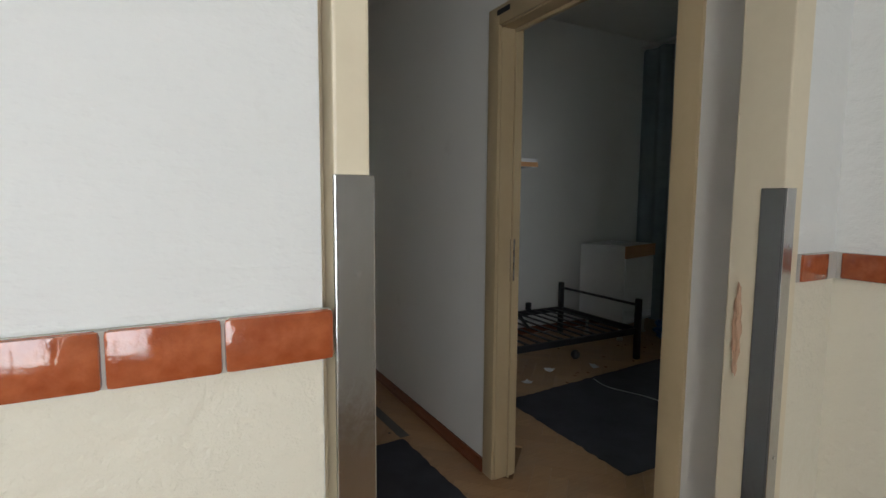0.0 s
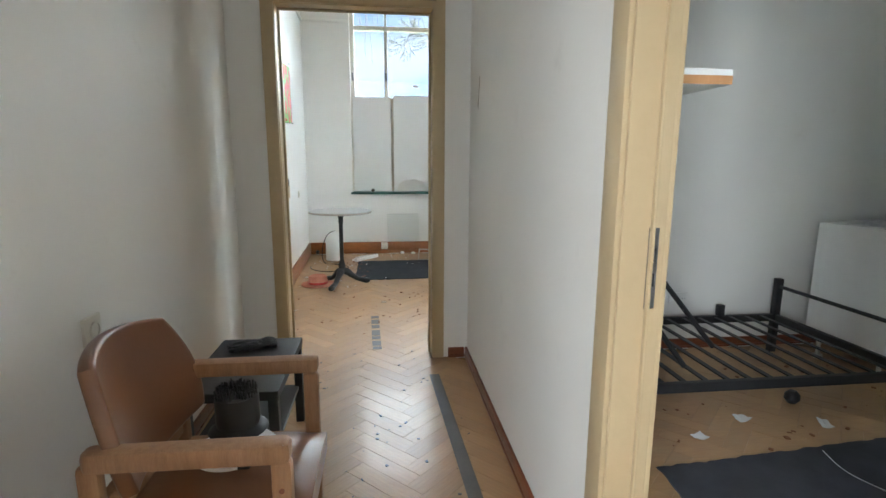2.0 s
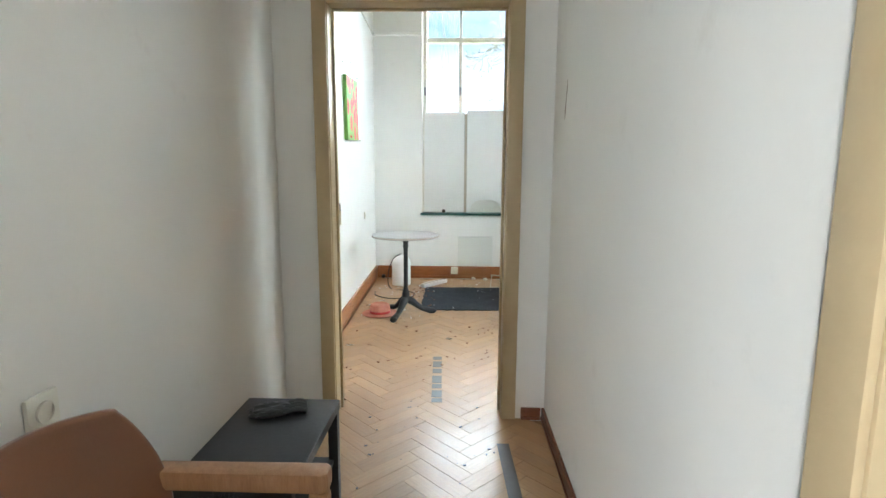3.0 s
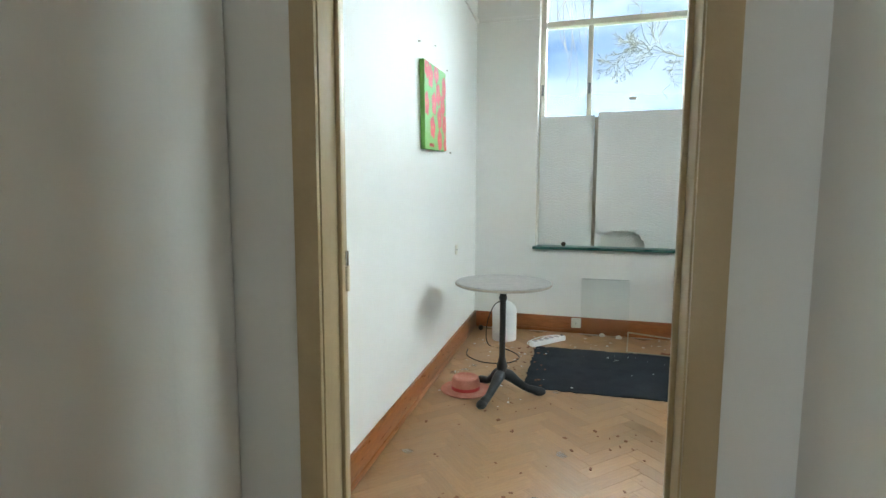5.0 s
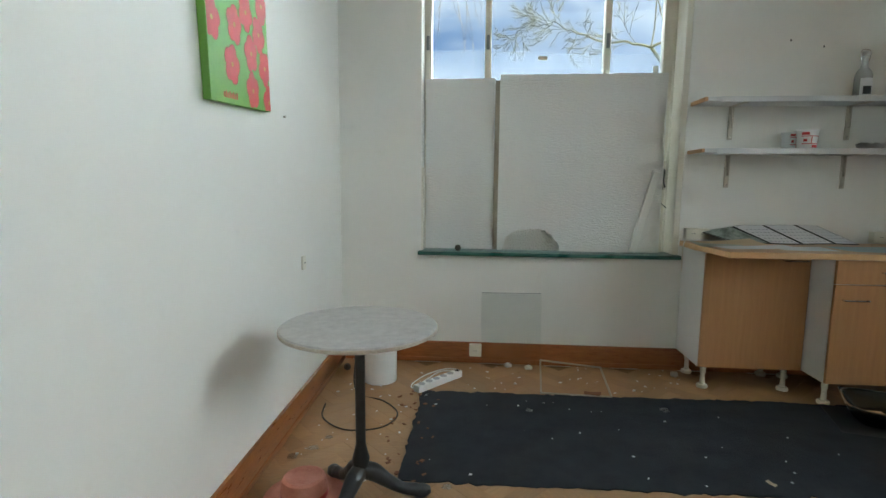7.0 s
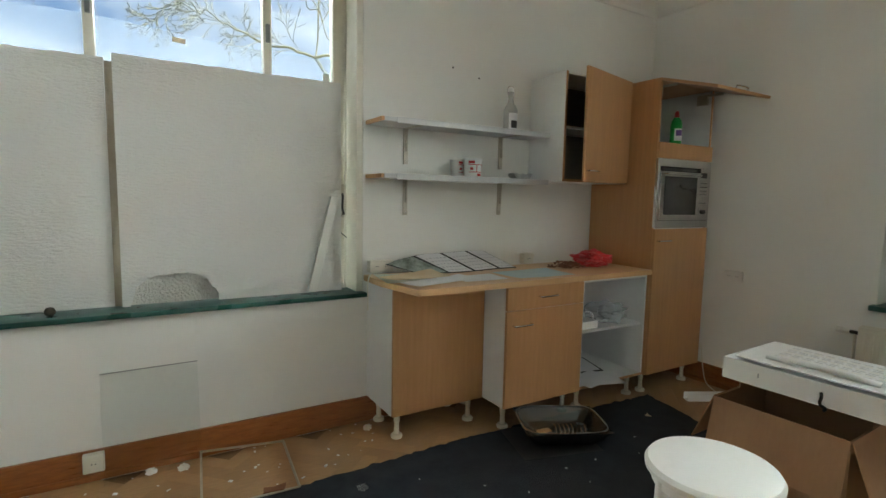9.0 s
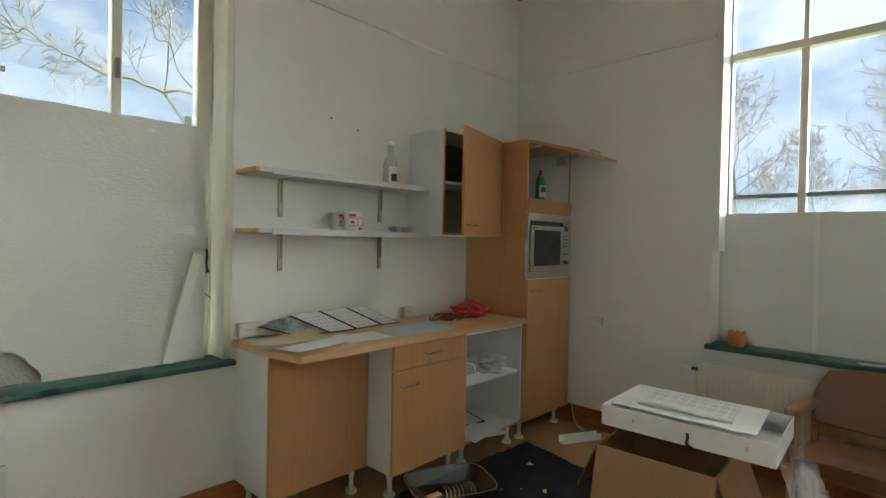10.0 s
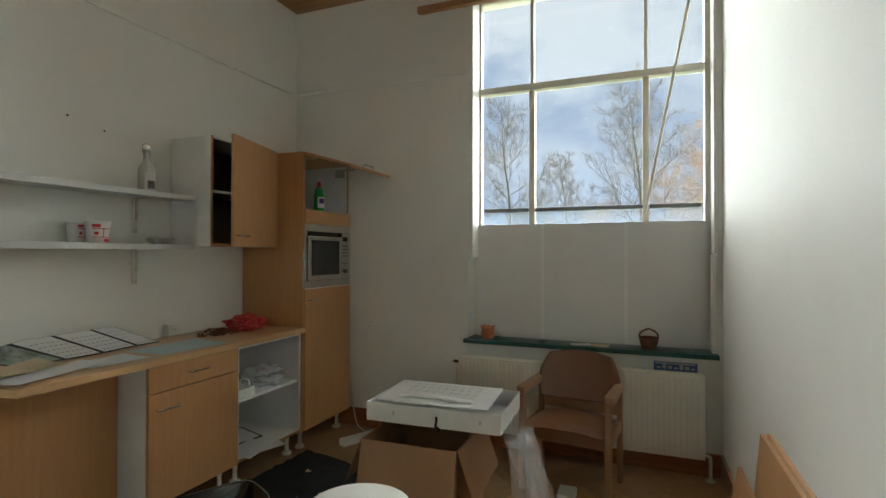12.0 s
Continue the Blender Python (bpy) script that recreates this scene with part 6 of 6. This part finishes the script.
# dish rack on the carpet
rack = thing("dish_rack", "smoked plastic dish rack with plates on the carpet", "dish rack", pose(3.155, 6.47, 0.007, 0, 0, -26))
part("tray", sheet(20, 16, lambda u, v: ((u - 0.5) * (0.36 + 0.11 * max(abs(2 * u - 1), abs(2 * v - 1)) ** 5), (v - 0.5) * (0.27 + 0.09 * max(abs(2 * u - 1), abs(2 * v - 1)) ** 5), 0.001 + 0.11 * max(abs(2 * u - 1), abs(2 * v - 1)) ** 7), 0.003), SMOKE, rack, "smoked clear tray")
part("rim", tube([(0.235 * math.copysign(abs(math.cos(q)) ** 0.45, math.cos(q)), 0.18 * math.copysign(abs(math.sin(q)) ** 0.45, math.sin(q)), 0.113) for q in [2 * math.pi * k / 40 for k in range(41)]], 0.005, 6, smooth_steps=1), SMOKE, rack)
for k in range(8):
    part("divider", tube([(-0.04 + 0.024 * k, -0.07, 0.004), (-0.036 + 0.024 * k, -0.05, 0.06), (-0.03 + 0.024 * k, 0.0, 0.075), (-0.036 + 0.024 * k, 0.05, 0.06), (-0.04 + 0.024 * k, 0.07, 0.004)], 0.0045, 6, smooth_steps=3), CHROME, rack, "wire plate divider")
part("lid_in_rack", lathe([(0, 0.02), (0.05, 0.012), (0.07, 0), (0.072, 0.002), (0.05, 0.016), (0, 0.024)], 24, Matrix.Translation((0.12, -0.04, 0.04)) @ pose(0, 0, 0, 35, 15, 0)), SMOKE, rack, "clear lid")
part("wooden_spoon", box((-0.15, -0.02, 0.06), (-0.07, 0.02, 0.07), 0.006, pose(0, 0, 0, 0, 0, 20)), BEECH_TOP, rack, "wooden piece")
tagged(mesh_object("black_cloth", sheet(14, 12, lambda u, v: ((u - 0.5) * 0.46, (v - 0.5) * 0.36, 0.001 + 0.004 * (1 + math.sin(9 * u) * math.sin(7 * v))), 0.001), BLACK, True), "black cloth under the dish rack", "cloth").matrix_basis = pose(3.09, 6.48, 0.0062, 0, 0, -16)

# cardboard box with a white metal case on top
cb = thing("cardboard_box", "open brown cardboard box with folded flaps", "box", pose(3.565, 5.46, 0, 0, 0, 2))
BWX, BWY, BH, T = 0.235, 0.25, 0.50, 0.005
part("bottom", box((-BWX, -BWY, 0.001), (BWX, BWY, 0.006)), CARD, cb, "", False)
for lo, hi in (((-BWX, -BWY, 0.006), (-BWX + T, BWY, BH)), ((BWX - T, -BWY, 0.006), (BWX, BWY, BH)), ((-BWX + T, -BWY, 0.006), (BWX - T, -BWY + T, BH)), ((-BWX + T, BWY - T, 0.006), (BWX - T, BWY, BH))):
    part("side", box(lo, hi), CARD, cb, "", False)
part("flap", box((-T, -BWY, -0.24), (0, BWY, 0.0), 0.001, Matrix.Translation((-BWX, 0, BH)) @ pose(0, 0, 0, 0, 14, 0)), CARD, cb, "front flap folded down", False)
part("flap", box((-BWX, 0, -0.24), (BWX, T, 0.0), 0.001, Matrix.Translation((0, BWY, BH)) @ pose(0, 0, 0, 22, 0, 0)), CARD, cb, "side flap folded down", False)
part("flap", box((-BWX, -T, -0.24), (BWX, 0, 0.0), 0.001, Matrix.Translation((0, -BWY, BH)) @ pose(0, 0, 0, -20, 0, 0)), CARD, cb, "side flap folded down", False)
part("flap", box((0, -BWY, 0.0), (T, BWY, 0.062), 0.001, Matrix.Translation((BWX - T, 0, BH))), CARD, cb, "back flap standing up", False)
for y in (-BWY, BWY - T):
    part("flap_tab", box((-0.03, y, BH), (0.05, y + T, BH + 0.064)), CARD, cb, "", False)

case = thing("metal_case", "white metal equipment case with loose slotted lid", "case", pose(3.655, 5.38, 0.5655, 0, 0, 2))
CWX, CWY = 0.232, 0.355
for name, lo, hi in (("base", (-CWX, -CWY, 0), (CWX, CWY, 0.004)), ("side", (-CWX, -CWY, 0.004), (-CWX + 0.004, CWY, 0.095)), ("side", (CWX - 0.004, -CWY, 0.004), (CWX, CWY, 0.095)), ("side", (-CWX + 0.004, -CWY, 0.004), (CWX - 0.004, -CWY + 0.004, 0.095)), ("side", (-CWX + 0.004, CWY - 0.004, 0.004), (CWX - 0.004, CWY, 0.095)), ("ledge", (-CWX + 0.004, -CWY + 0.004, 0.084), (-CWX + 0.03, CWY - 0.004, 0.088))):
    part(name, box(lo, hi, 0.0015), PORCELAIN, case, "", False)
lm = Matrix.Translation((0.012, 0.03, 0.0975)) @ pose(0, 0, 0, 0.5, -0.4, 2)
lid = part("lid", box((-0.20, -0.30, 0), (0.205, 0.30, 0.005), 0.0015, lm), PORCELAIN, case, "loose white slotted lid", False)
for r in range(10):
    dashes = bmesh.new()
    for c in range(9):
        y = -0.20 + 0.045 * c + 0.006 * (r % 2)
        add_box(dashes, (-0.07 + 0.024 * r, y, 0.0052), (-0.0625 + 0.024 * r, y + 0.034, 0.0056), 0.0, lm)
    part("slot_row", dashes, CREAM_PLASTIC if r % 3 == 2 else SLOT_GREY, lid, "row of pale slots", False)
part("grip", tube([lm @ Vector(p) for p in ((-0.12, 0.20, 0.008), (-0.125, 0.1, 0.02), (-0.125, -0.08, 0.02), (-0.12, -0.2, 0.008))], 0.013, 10), PORCELAIN, lid, "white moulded grip")
part("cable", tube([(-CWX - 0.002, -0.03, 0.055), (-CWX - 0.012, -0.035, 0.04), (-CWX - 0.008, -0.03, 0.012), (-CWX - 0.012, -0.05, 0.0), (-CWX - 0.006, -0.045, -0.012)], 0.006, 8), CORD, case, "short black cable")
for y, s in ((0.20, 0.006), (-0.26, 0.012)):
    part("mark", box((-CWX - 0.0012, y, 0.04), (-CWX - 0.0002, y + s, 0.06)), GREY_INK if s < 0.01 else PINK, case, "", False)

poly = thing("plastic_sheeting", "clear plastic sheeting hanging beside the box", "plastic sheet", pose(3.62, 5.03, 0))
part("film", sheet(26, 22, lambda u, v: (-0.28 + 0.52 * u + 0.025 * math.sin(9 * v + 4 * u), -0.035 - 0.22 * (1 - v) ** 1.3 * (0.6 + 0.4 * math.sin(3 * u + 1)) + 0.035 * math.sin(15 * u + 5 * v) * (1 - 0.6 * v), 0.006 + 0.585 * v + 0.012 * math.sin(11 * u)), 0.0), SHEETING, poly)
part("film", sheet(20, 18, lambda u, v: (-0.17 + 0.34 * u + 0.03 * math.sin(12 * v + 7 * u), -0.075 - 0.16 * (1 - v) + 0.03 * math.sin(19 * u - 6 * v), 0.01 + 0.52 * v), 0.0), SHEETING, poly)

duct = thing("white_duct", "piece of white plastic trunking on the floor", "trunking", pose(4.47, 6.40, 0.0, 0, 0, -28))
part("channel", boxes([((-0.16, -0.03, 0.001), (0.16, 0.03, 0.004)), ((-0.16, -0.03, 0.004), (0.16, -0.026, 0.05)), ((-0.16, 0.026, 0.004), (0.16, 0.03, 0.05))], 0.001), PORCELAIN, duct, "", False)
tagged(mesh_object("white_block", box((4.06, 4.76, 0.0), (4.2, 4.86, 0.05), 0.008), PORCELAIN), "small white block lying under the chair", "block")
tagged(mesh_object("white_flex", tube([(4.70, 6.62, 0.3), (4.74, 6.6, 0.05), (4.68, 6.5, 0.006), (4.62, 6.35, 0.005), (4.70, 6.2, 0.005), (4.74, 6.05, 0.12)], 0.004, 6), CREAM_PLASTIC, True), "thin white flex along the wall foot", "flex")

# spare doors leaning on the south wall
for k, (x0, x1, h, y, tilt) in enumerate(((2.62, 3.50, 0.70, RY0 + 0.085, 5.0), (2.60, 3.46, 0.715, RY0 + 0.05, 3.5), (2.9, 3.66, 0.50, RY0 + 0.16, 9.0))):
    b = mesh_object("spare_door", box((x0, -0.009, 0), (x1, 0.009, h), 0.002), BEECH)
    b.matrix_basis = pose(0, y, 0.001, tilt, 0, 0)
    tagged(b, "spare beech cabinet door leaning on the wall", "door panel", "spare doors on the wall")

# ---- hall and bedroom clutter ----
brush = thing("black_brush", "round black bristle brush lying on the chair", "brush", pose(0.50, 2.12, 0.436) @ Matrix.Diagonal((1.05, 1.05, 1.25, 1)))
bm = bmesh.new()
rr = random.Random(12)
for k in range(240):
    a, r0 = rr.uniform(0, 2 * math.pi), math.sqrt(rr.random()) * 0.05
    hgt = 0.105 + rr.gauss(0, 0.004)
    add_rod(bm, (r0 * math.cos(a), r0 * math.sin(a), 0.04), (r0 * 1.12 * math.cos(a), r0 * 1.12 * math.sin(a), hgt), 0.0032, 0.002, 4)
part("bristles", bm, BLACK, brush, "stiff black bristles", False)["kind"] = "stuff"
part("drum", lathe([(0, 0.02), (0.056, 0.02), (0.058, 0.03), (0.057, 0.09), (0.05, 0.095), (0, 0.09)], 40), BLACK, brush, "black drum")
part("foot", lathe([(0, 0.0), (0.075, 0.0), (0.078, 0.006), (0.06, 0.02), (0, 0.021)], 40), BLACK, brush)
ring = thing("white_ring", "white plastic ring plate lying on the chair", "ring", pose(0.52, 2.02, 0.434))
part("ring", lathe([(0.068, 0.0), (0.105, 0.0), (0.108, 0.005), (0.104, 0.010), (0.07, 0.008), (0.068, 0.0)], 48), PORCELAIN, ring)
part("clip", box((0.03, -0.105, 0.0), (0.06, -0.075, 0.03), 0.004), BLACK, ring, "black clip")
glove = thing("black_glove", "black glove lying on the side table", "glove", pose(0.33, 2.87, 0.4005, 0, 0, 20))
part("palm", lump(4, 0.07, 0.045, 0.018, 2.2, 0.35), BLACK, glove, "", False)
for k in range(4):
    part("finger", tube([(0.05, -0.03 + 0.02 * k, 0.012), (0.09, -0.035 + 0.023 * k, 0.02), (0.12, -0.035 + 0.024 * k, 0.01)], 0.010, 8), BLACK, glove)

strike = thing("strike_plate", "steel strike plate in the bedroom door frame", "strike plate", pose(HX1 + 0.072, 1.726, 0.98))
part("plate", box((-0.012, -0.0025, -0.09), (0.012, 0, 0.09), 0.001), STEEL, strike, "", False)
for z in (-0.04, 0.015):
    part("slot", box((-0.007, -0.0032, z), (0.007, -0.0026, z + 0.03)), INK, strike, "", False)
for name, m in (("door_tag", pose(1.185, HY1 - 0.0145, 2.075)), ("door_tag", pose(HX1 - 0.0145, 1.70, 1.995, 0, 0, 90))):
    tag = thing(name, "small dark number plate on the door frame", "plate", m, "number plates on the door frames")
    part("plate", box((-0.045, -0.003, -0.011), (0.045, 0, 0.011), 0.001), INK, tag, "", False)
    for k in range(4):
        part("print", box((-0.03 + 0.016 * k, -0.0042, -0.005), (-0.02 + 0.016 * k, -0.0032, 0.005)), GREY_INK, tag, "", False)
hinge = part("hinge", rod((0.374, DY1 - 0.02, 0.98), (0.374, DY1 - 0.02, 1.05), 0.009), BEIGE_PALE, bpy.data.objects["door_frame_room"], "cream painted hinge knuckle")
part("pin", rod((0.374, DY1 - 0.02, 1.05), (0.374, DY1 - 0.02, 1.09), 0.006), STEEL, hinge, "bare steel pin")
chip = mesh_object("splintered_wood", sheet(5, 14, lambda u, v: (1.2945 - 0.004 * random.Random(int(u * 5) * 31 + int(v * 14)).random(), 0.606 + 0.02 * (u - 0.5) * (0.25 + 0.75 * math.sin(math.pi * v)) + 0.0015 * math.sin(61 * v + 9 * u), 0.86 + 0.20 * v + 0.01 * (u - 0.5)), 0.002), wood("torn_wood", (0.42, 0.24, 0.14), (0.6, 0.4, 0.27), 0.9, (1, 14, 2)))
tagged(chip, "splintered bare wood on the door post", "splinter")
scr = mesh_object("wall_scuff", outline([(0, 0), (0.012, 0.03), (0.018, 0.08), (0.032, 0.12), (0.03, 0.16), (0.018, 0.11), (0.008, 0.07), (-0.006, 0.03)], 0, 0.0012), plain("brown_scuff", (0.25, 0.19, 0.14), (0.4, 0.33, 0.27), 0.9))
scr.matrix_basis = pose(HX1 - 0.0008, 3.42, 1.47, 90, 0, -90)
tagged(scr, "brown scuff torn in the hall wall", "scuff")

tagged(mesh_object("dark_ball", lathe([(0, 0), (0.02, 0.004), (0.036, 0.025), (0.034, 0.05), (0.018, 0.068), (0, 0.07)], 20, Matrix.Translation((2.965, 2.875, 0.001))), BLACK, True), "dark ball on the bedroom floor", "ball")
bb = thing("blue_bag", "crumpled blue plastic bag beside the cabinet", "bag", pose(4.19, 2.92, 0.001))
part("film", lump(4, 0.14, 0.16, 0.10, 4.4, 0.5), BLUE_BAG, bb, "", False)
tagged(mesh_object("white_flex", tube([(2.75, 2.46, 0.01), (2.72, 2.3, 0.01), (2.80, 2.1, 0.01), (2.86, 1.9, 0.01), (3.05, 1.7, 0.01)], 0.0018, 6), PORCELAIN, True), "thin white flex across the bedroom carpet", "flex")
for k, (x, y, a) in enumerate(((2.30, 2.62, 20), (2.95, 2.66, 70), (2.6, 2.75, 10))):
    paper("paper_scrap", pose(x, y, 0.003, 0, 0, a), 0.07, 0.05, "torn white scrap on the bedroom floor", None, "scrap", 0.012, 40 + k, "scraps on the bedroom floor")


def crumbs(label, n, area, material, size, z, seed):
    """Litter strewn over a stretch of floor, as one mesh."""
    r = random.Random(seed)
    bm = bmesh.new()
    for k in range(n):
        s = size * r.uniform(0.35, 1.3)
        add_box(bm, (-s, -s * r.uniform(0.3, 0.9), 0), (s, s * r.uniform(0.3, 0.9), s * r.uniform(0.15, 0.6)), 0.0, pose(r.uniform(area[0], area[2]), r.uniform(area[1], area[3]), z, 0, 0, r.uniform(0, 360)))
    return tagged(mesh_object("litter", bm, material), label, "litter", kind="stuff")


crumbs("white crumbs strewn over the charcoal carpet", 38, (0.7, 5.8, 3.6, 6.6), PORCELAIN, 0.006, 0.0062, 1)
crumbs("brown flakes strewn over the parquet", 70, (0.15, 4.1, 1.4, 5.6), HUSK, 0.008, 0.0008, 2)
crumbs("white crumbs strewn along the skirting", 50, (0.1, 5.4, 0.65, 7.0), PORCELAIN, 0.007, 0.0008, 3)
crumbs("brown flakes along the carpet edge", 40, (0.5, 5.7, 0.75, 6.7), HUSK, 0.009, 0.0065, 4)
crumbs("grit on the hall parquet", 60, (0.5, 2.3, 1.3, 3.9), TAPE, 0.006, 0.0008, 5)
crumbs("grit on the bedroom floor", 60, (2.0, 2.5, 4.0, 3.5), HUSK, 0.009, 0.0008, 6)
crumbs("white crumbs by the wall foot", 40, (0.9, 6.75, 2.3, 7.2), PORCELAIN, 0.008, 0.0008, 7)
for k, (x, y, w) in enumerate(((3.52, 6.08, 0.07), (3.62, 6.16, 0.035), (3.86, 6.42, 0.04), (2.2, 5.86, 0.04))):
    paper("cardboard_scrap", pose(x, y, 0.0068, 0, 0, 40 * k), w, w * 0.55, "torn beige cardboard scrap on the carpet", MANILA, "scrap", 0.008, 60 + k, "scraps on the carpet")
shards = random.Random(15)
for k, (x, y) in enumerate(((0.19, 5.98), (0.12, 5.90), (0.24, 6.08), (0.66, 6.62), (1.25, 6.47), (2.0, 6.55), (0.19, 4.75), (0.85, 5.72), (0.92, 4.93))):
    s = shards.uniform(0.02, 0.04)
    pts = [(s * shards.uniform(0.5, 1.2) * math.cos(2 * math.pi * q / 5), s * shards.uniform(0.4, 1.1) * math.sin(2 * math.pi * q / 5)) for q in range(5)]
    ob = mesh_object("glass_shard", outline(pts, 0, 0.003), PANE)
    ob.visible_shadow = False
    ob.matrix_basis = pose(x, y, 0.0072 if (x > 0.62 and y > 5.72) else 0.0012, 0, 0, shards.uniform(0, 360))
    tagged(ob, "broken clear glass shard on the floor", "shard", "glass shards on the floor")
for k, (x, y) in enumerate(((1.16, 7.16), (1.30, 7.13), (2.25, 7.10))):
    tagged(mesh_object("plaster_lump", lump(3, 0.022, 0.016, 0.016, 3.3 + k, 0.5), WALL), "lump of fallen white plaster on floor", "plaster", "plaster lumps").matrix_basis = pose(x, y, 0.0006)


# ---- parquet: oak blocks laid in herringbone ----
def block_mesh(l, w):
    bm = box((-l / 2, -w / 2, -0.011), (l / 2, w / 2, 0.0))
    bmesh.ops.bevel(bm, geom=[e for e in bm.edges if all(v.co.z > -0.001 for v in e.verts)], offset=0.0006, segments=1, affect="EDGES")
    me = bpy.data.meshes.new("block")
    bm.to_mesh(me)
    bm.free()
    me.materials.append(PARQUET)
    return me


PL, PW = 0.32, 0.08
block = block_mesh(PL - 0.0006, PW - 0.0006)
floor_ob = bpy.data.objects["floor"]
spots = []
q = math.sqrt(0.5)
n = round(PL / PW)
for i in range(-110, 110):
    for j in range(-60, 60):
        for horizontal in (True, False):
            if horizontal:
                u = i * PW + j * PL + PL / 2
                v = i * PW - j * PL + PW / 2
                a = 0
            else:
                u = i * PW + j * PL + PL + PW / 2
                v = i * PW - j * PL + PW - PL / 2 + 0.0
                a = 90
            x, y = (u - v) * q + 0.6, (u + v) * q + 2.6
            if any(x0 < x < x1 and y0 < y < y1 for x0, y0, x1, y1 in ((0.0, 0.55, 1.5, 3.68), (0.36, 3.6, 1.22, 3.9), (-0.02, 3.8, 4.8, 7.26), (1.45, 0.9, 1.75, 1.75), (1.6, 0.55, 4.8, 3.68), (0.36, 0.4, 1.22, 0.7))):
                spots.append((x, y, a + 45))
near = sorted(spots, key=lambda s: 0 if (0.1 < s[0] < 1.4 and 2.2 < s[1] < 5.8) else 1)
rng = random.Random(8)
rest = bmesh.new()
for k, (x, y, a) in enumerate(near):
    m = pose(x, y, rng.uniform(-0.0006, 0.0), rng.gauss(0, 0.08), rng.gauss(0, 0.08), a)
    if k < 300:
        ob = new("block", block)
        ob.matrix_basis = m
        ob.parent = floor_ob
    else:
        start = len(rest.verts)
        rest.from_mesh(block)
        rest.verts.ensure_lookup_table()
        bmesh.ops.transform(rest, matrix=m, verts=rest.verts[start:])
me = bpy.data.meshes.new("blocks")
rest.to_mesh(me)
rest.free()
me.materials.append(PARQUET)
ob = new("blocks", me)
ob.parent = floor_ob
tagged(ob, "rest of the herringbone oak parquet", kind="stuff")
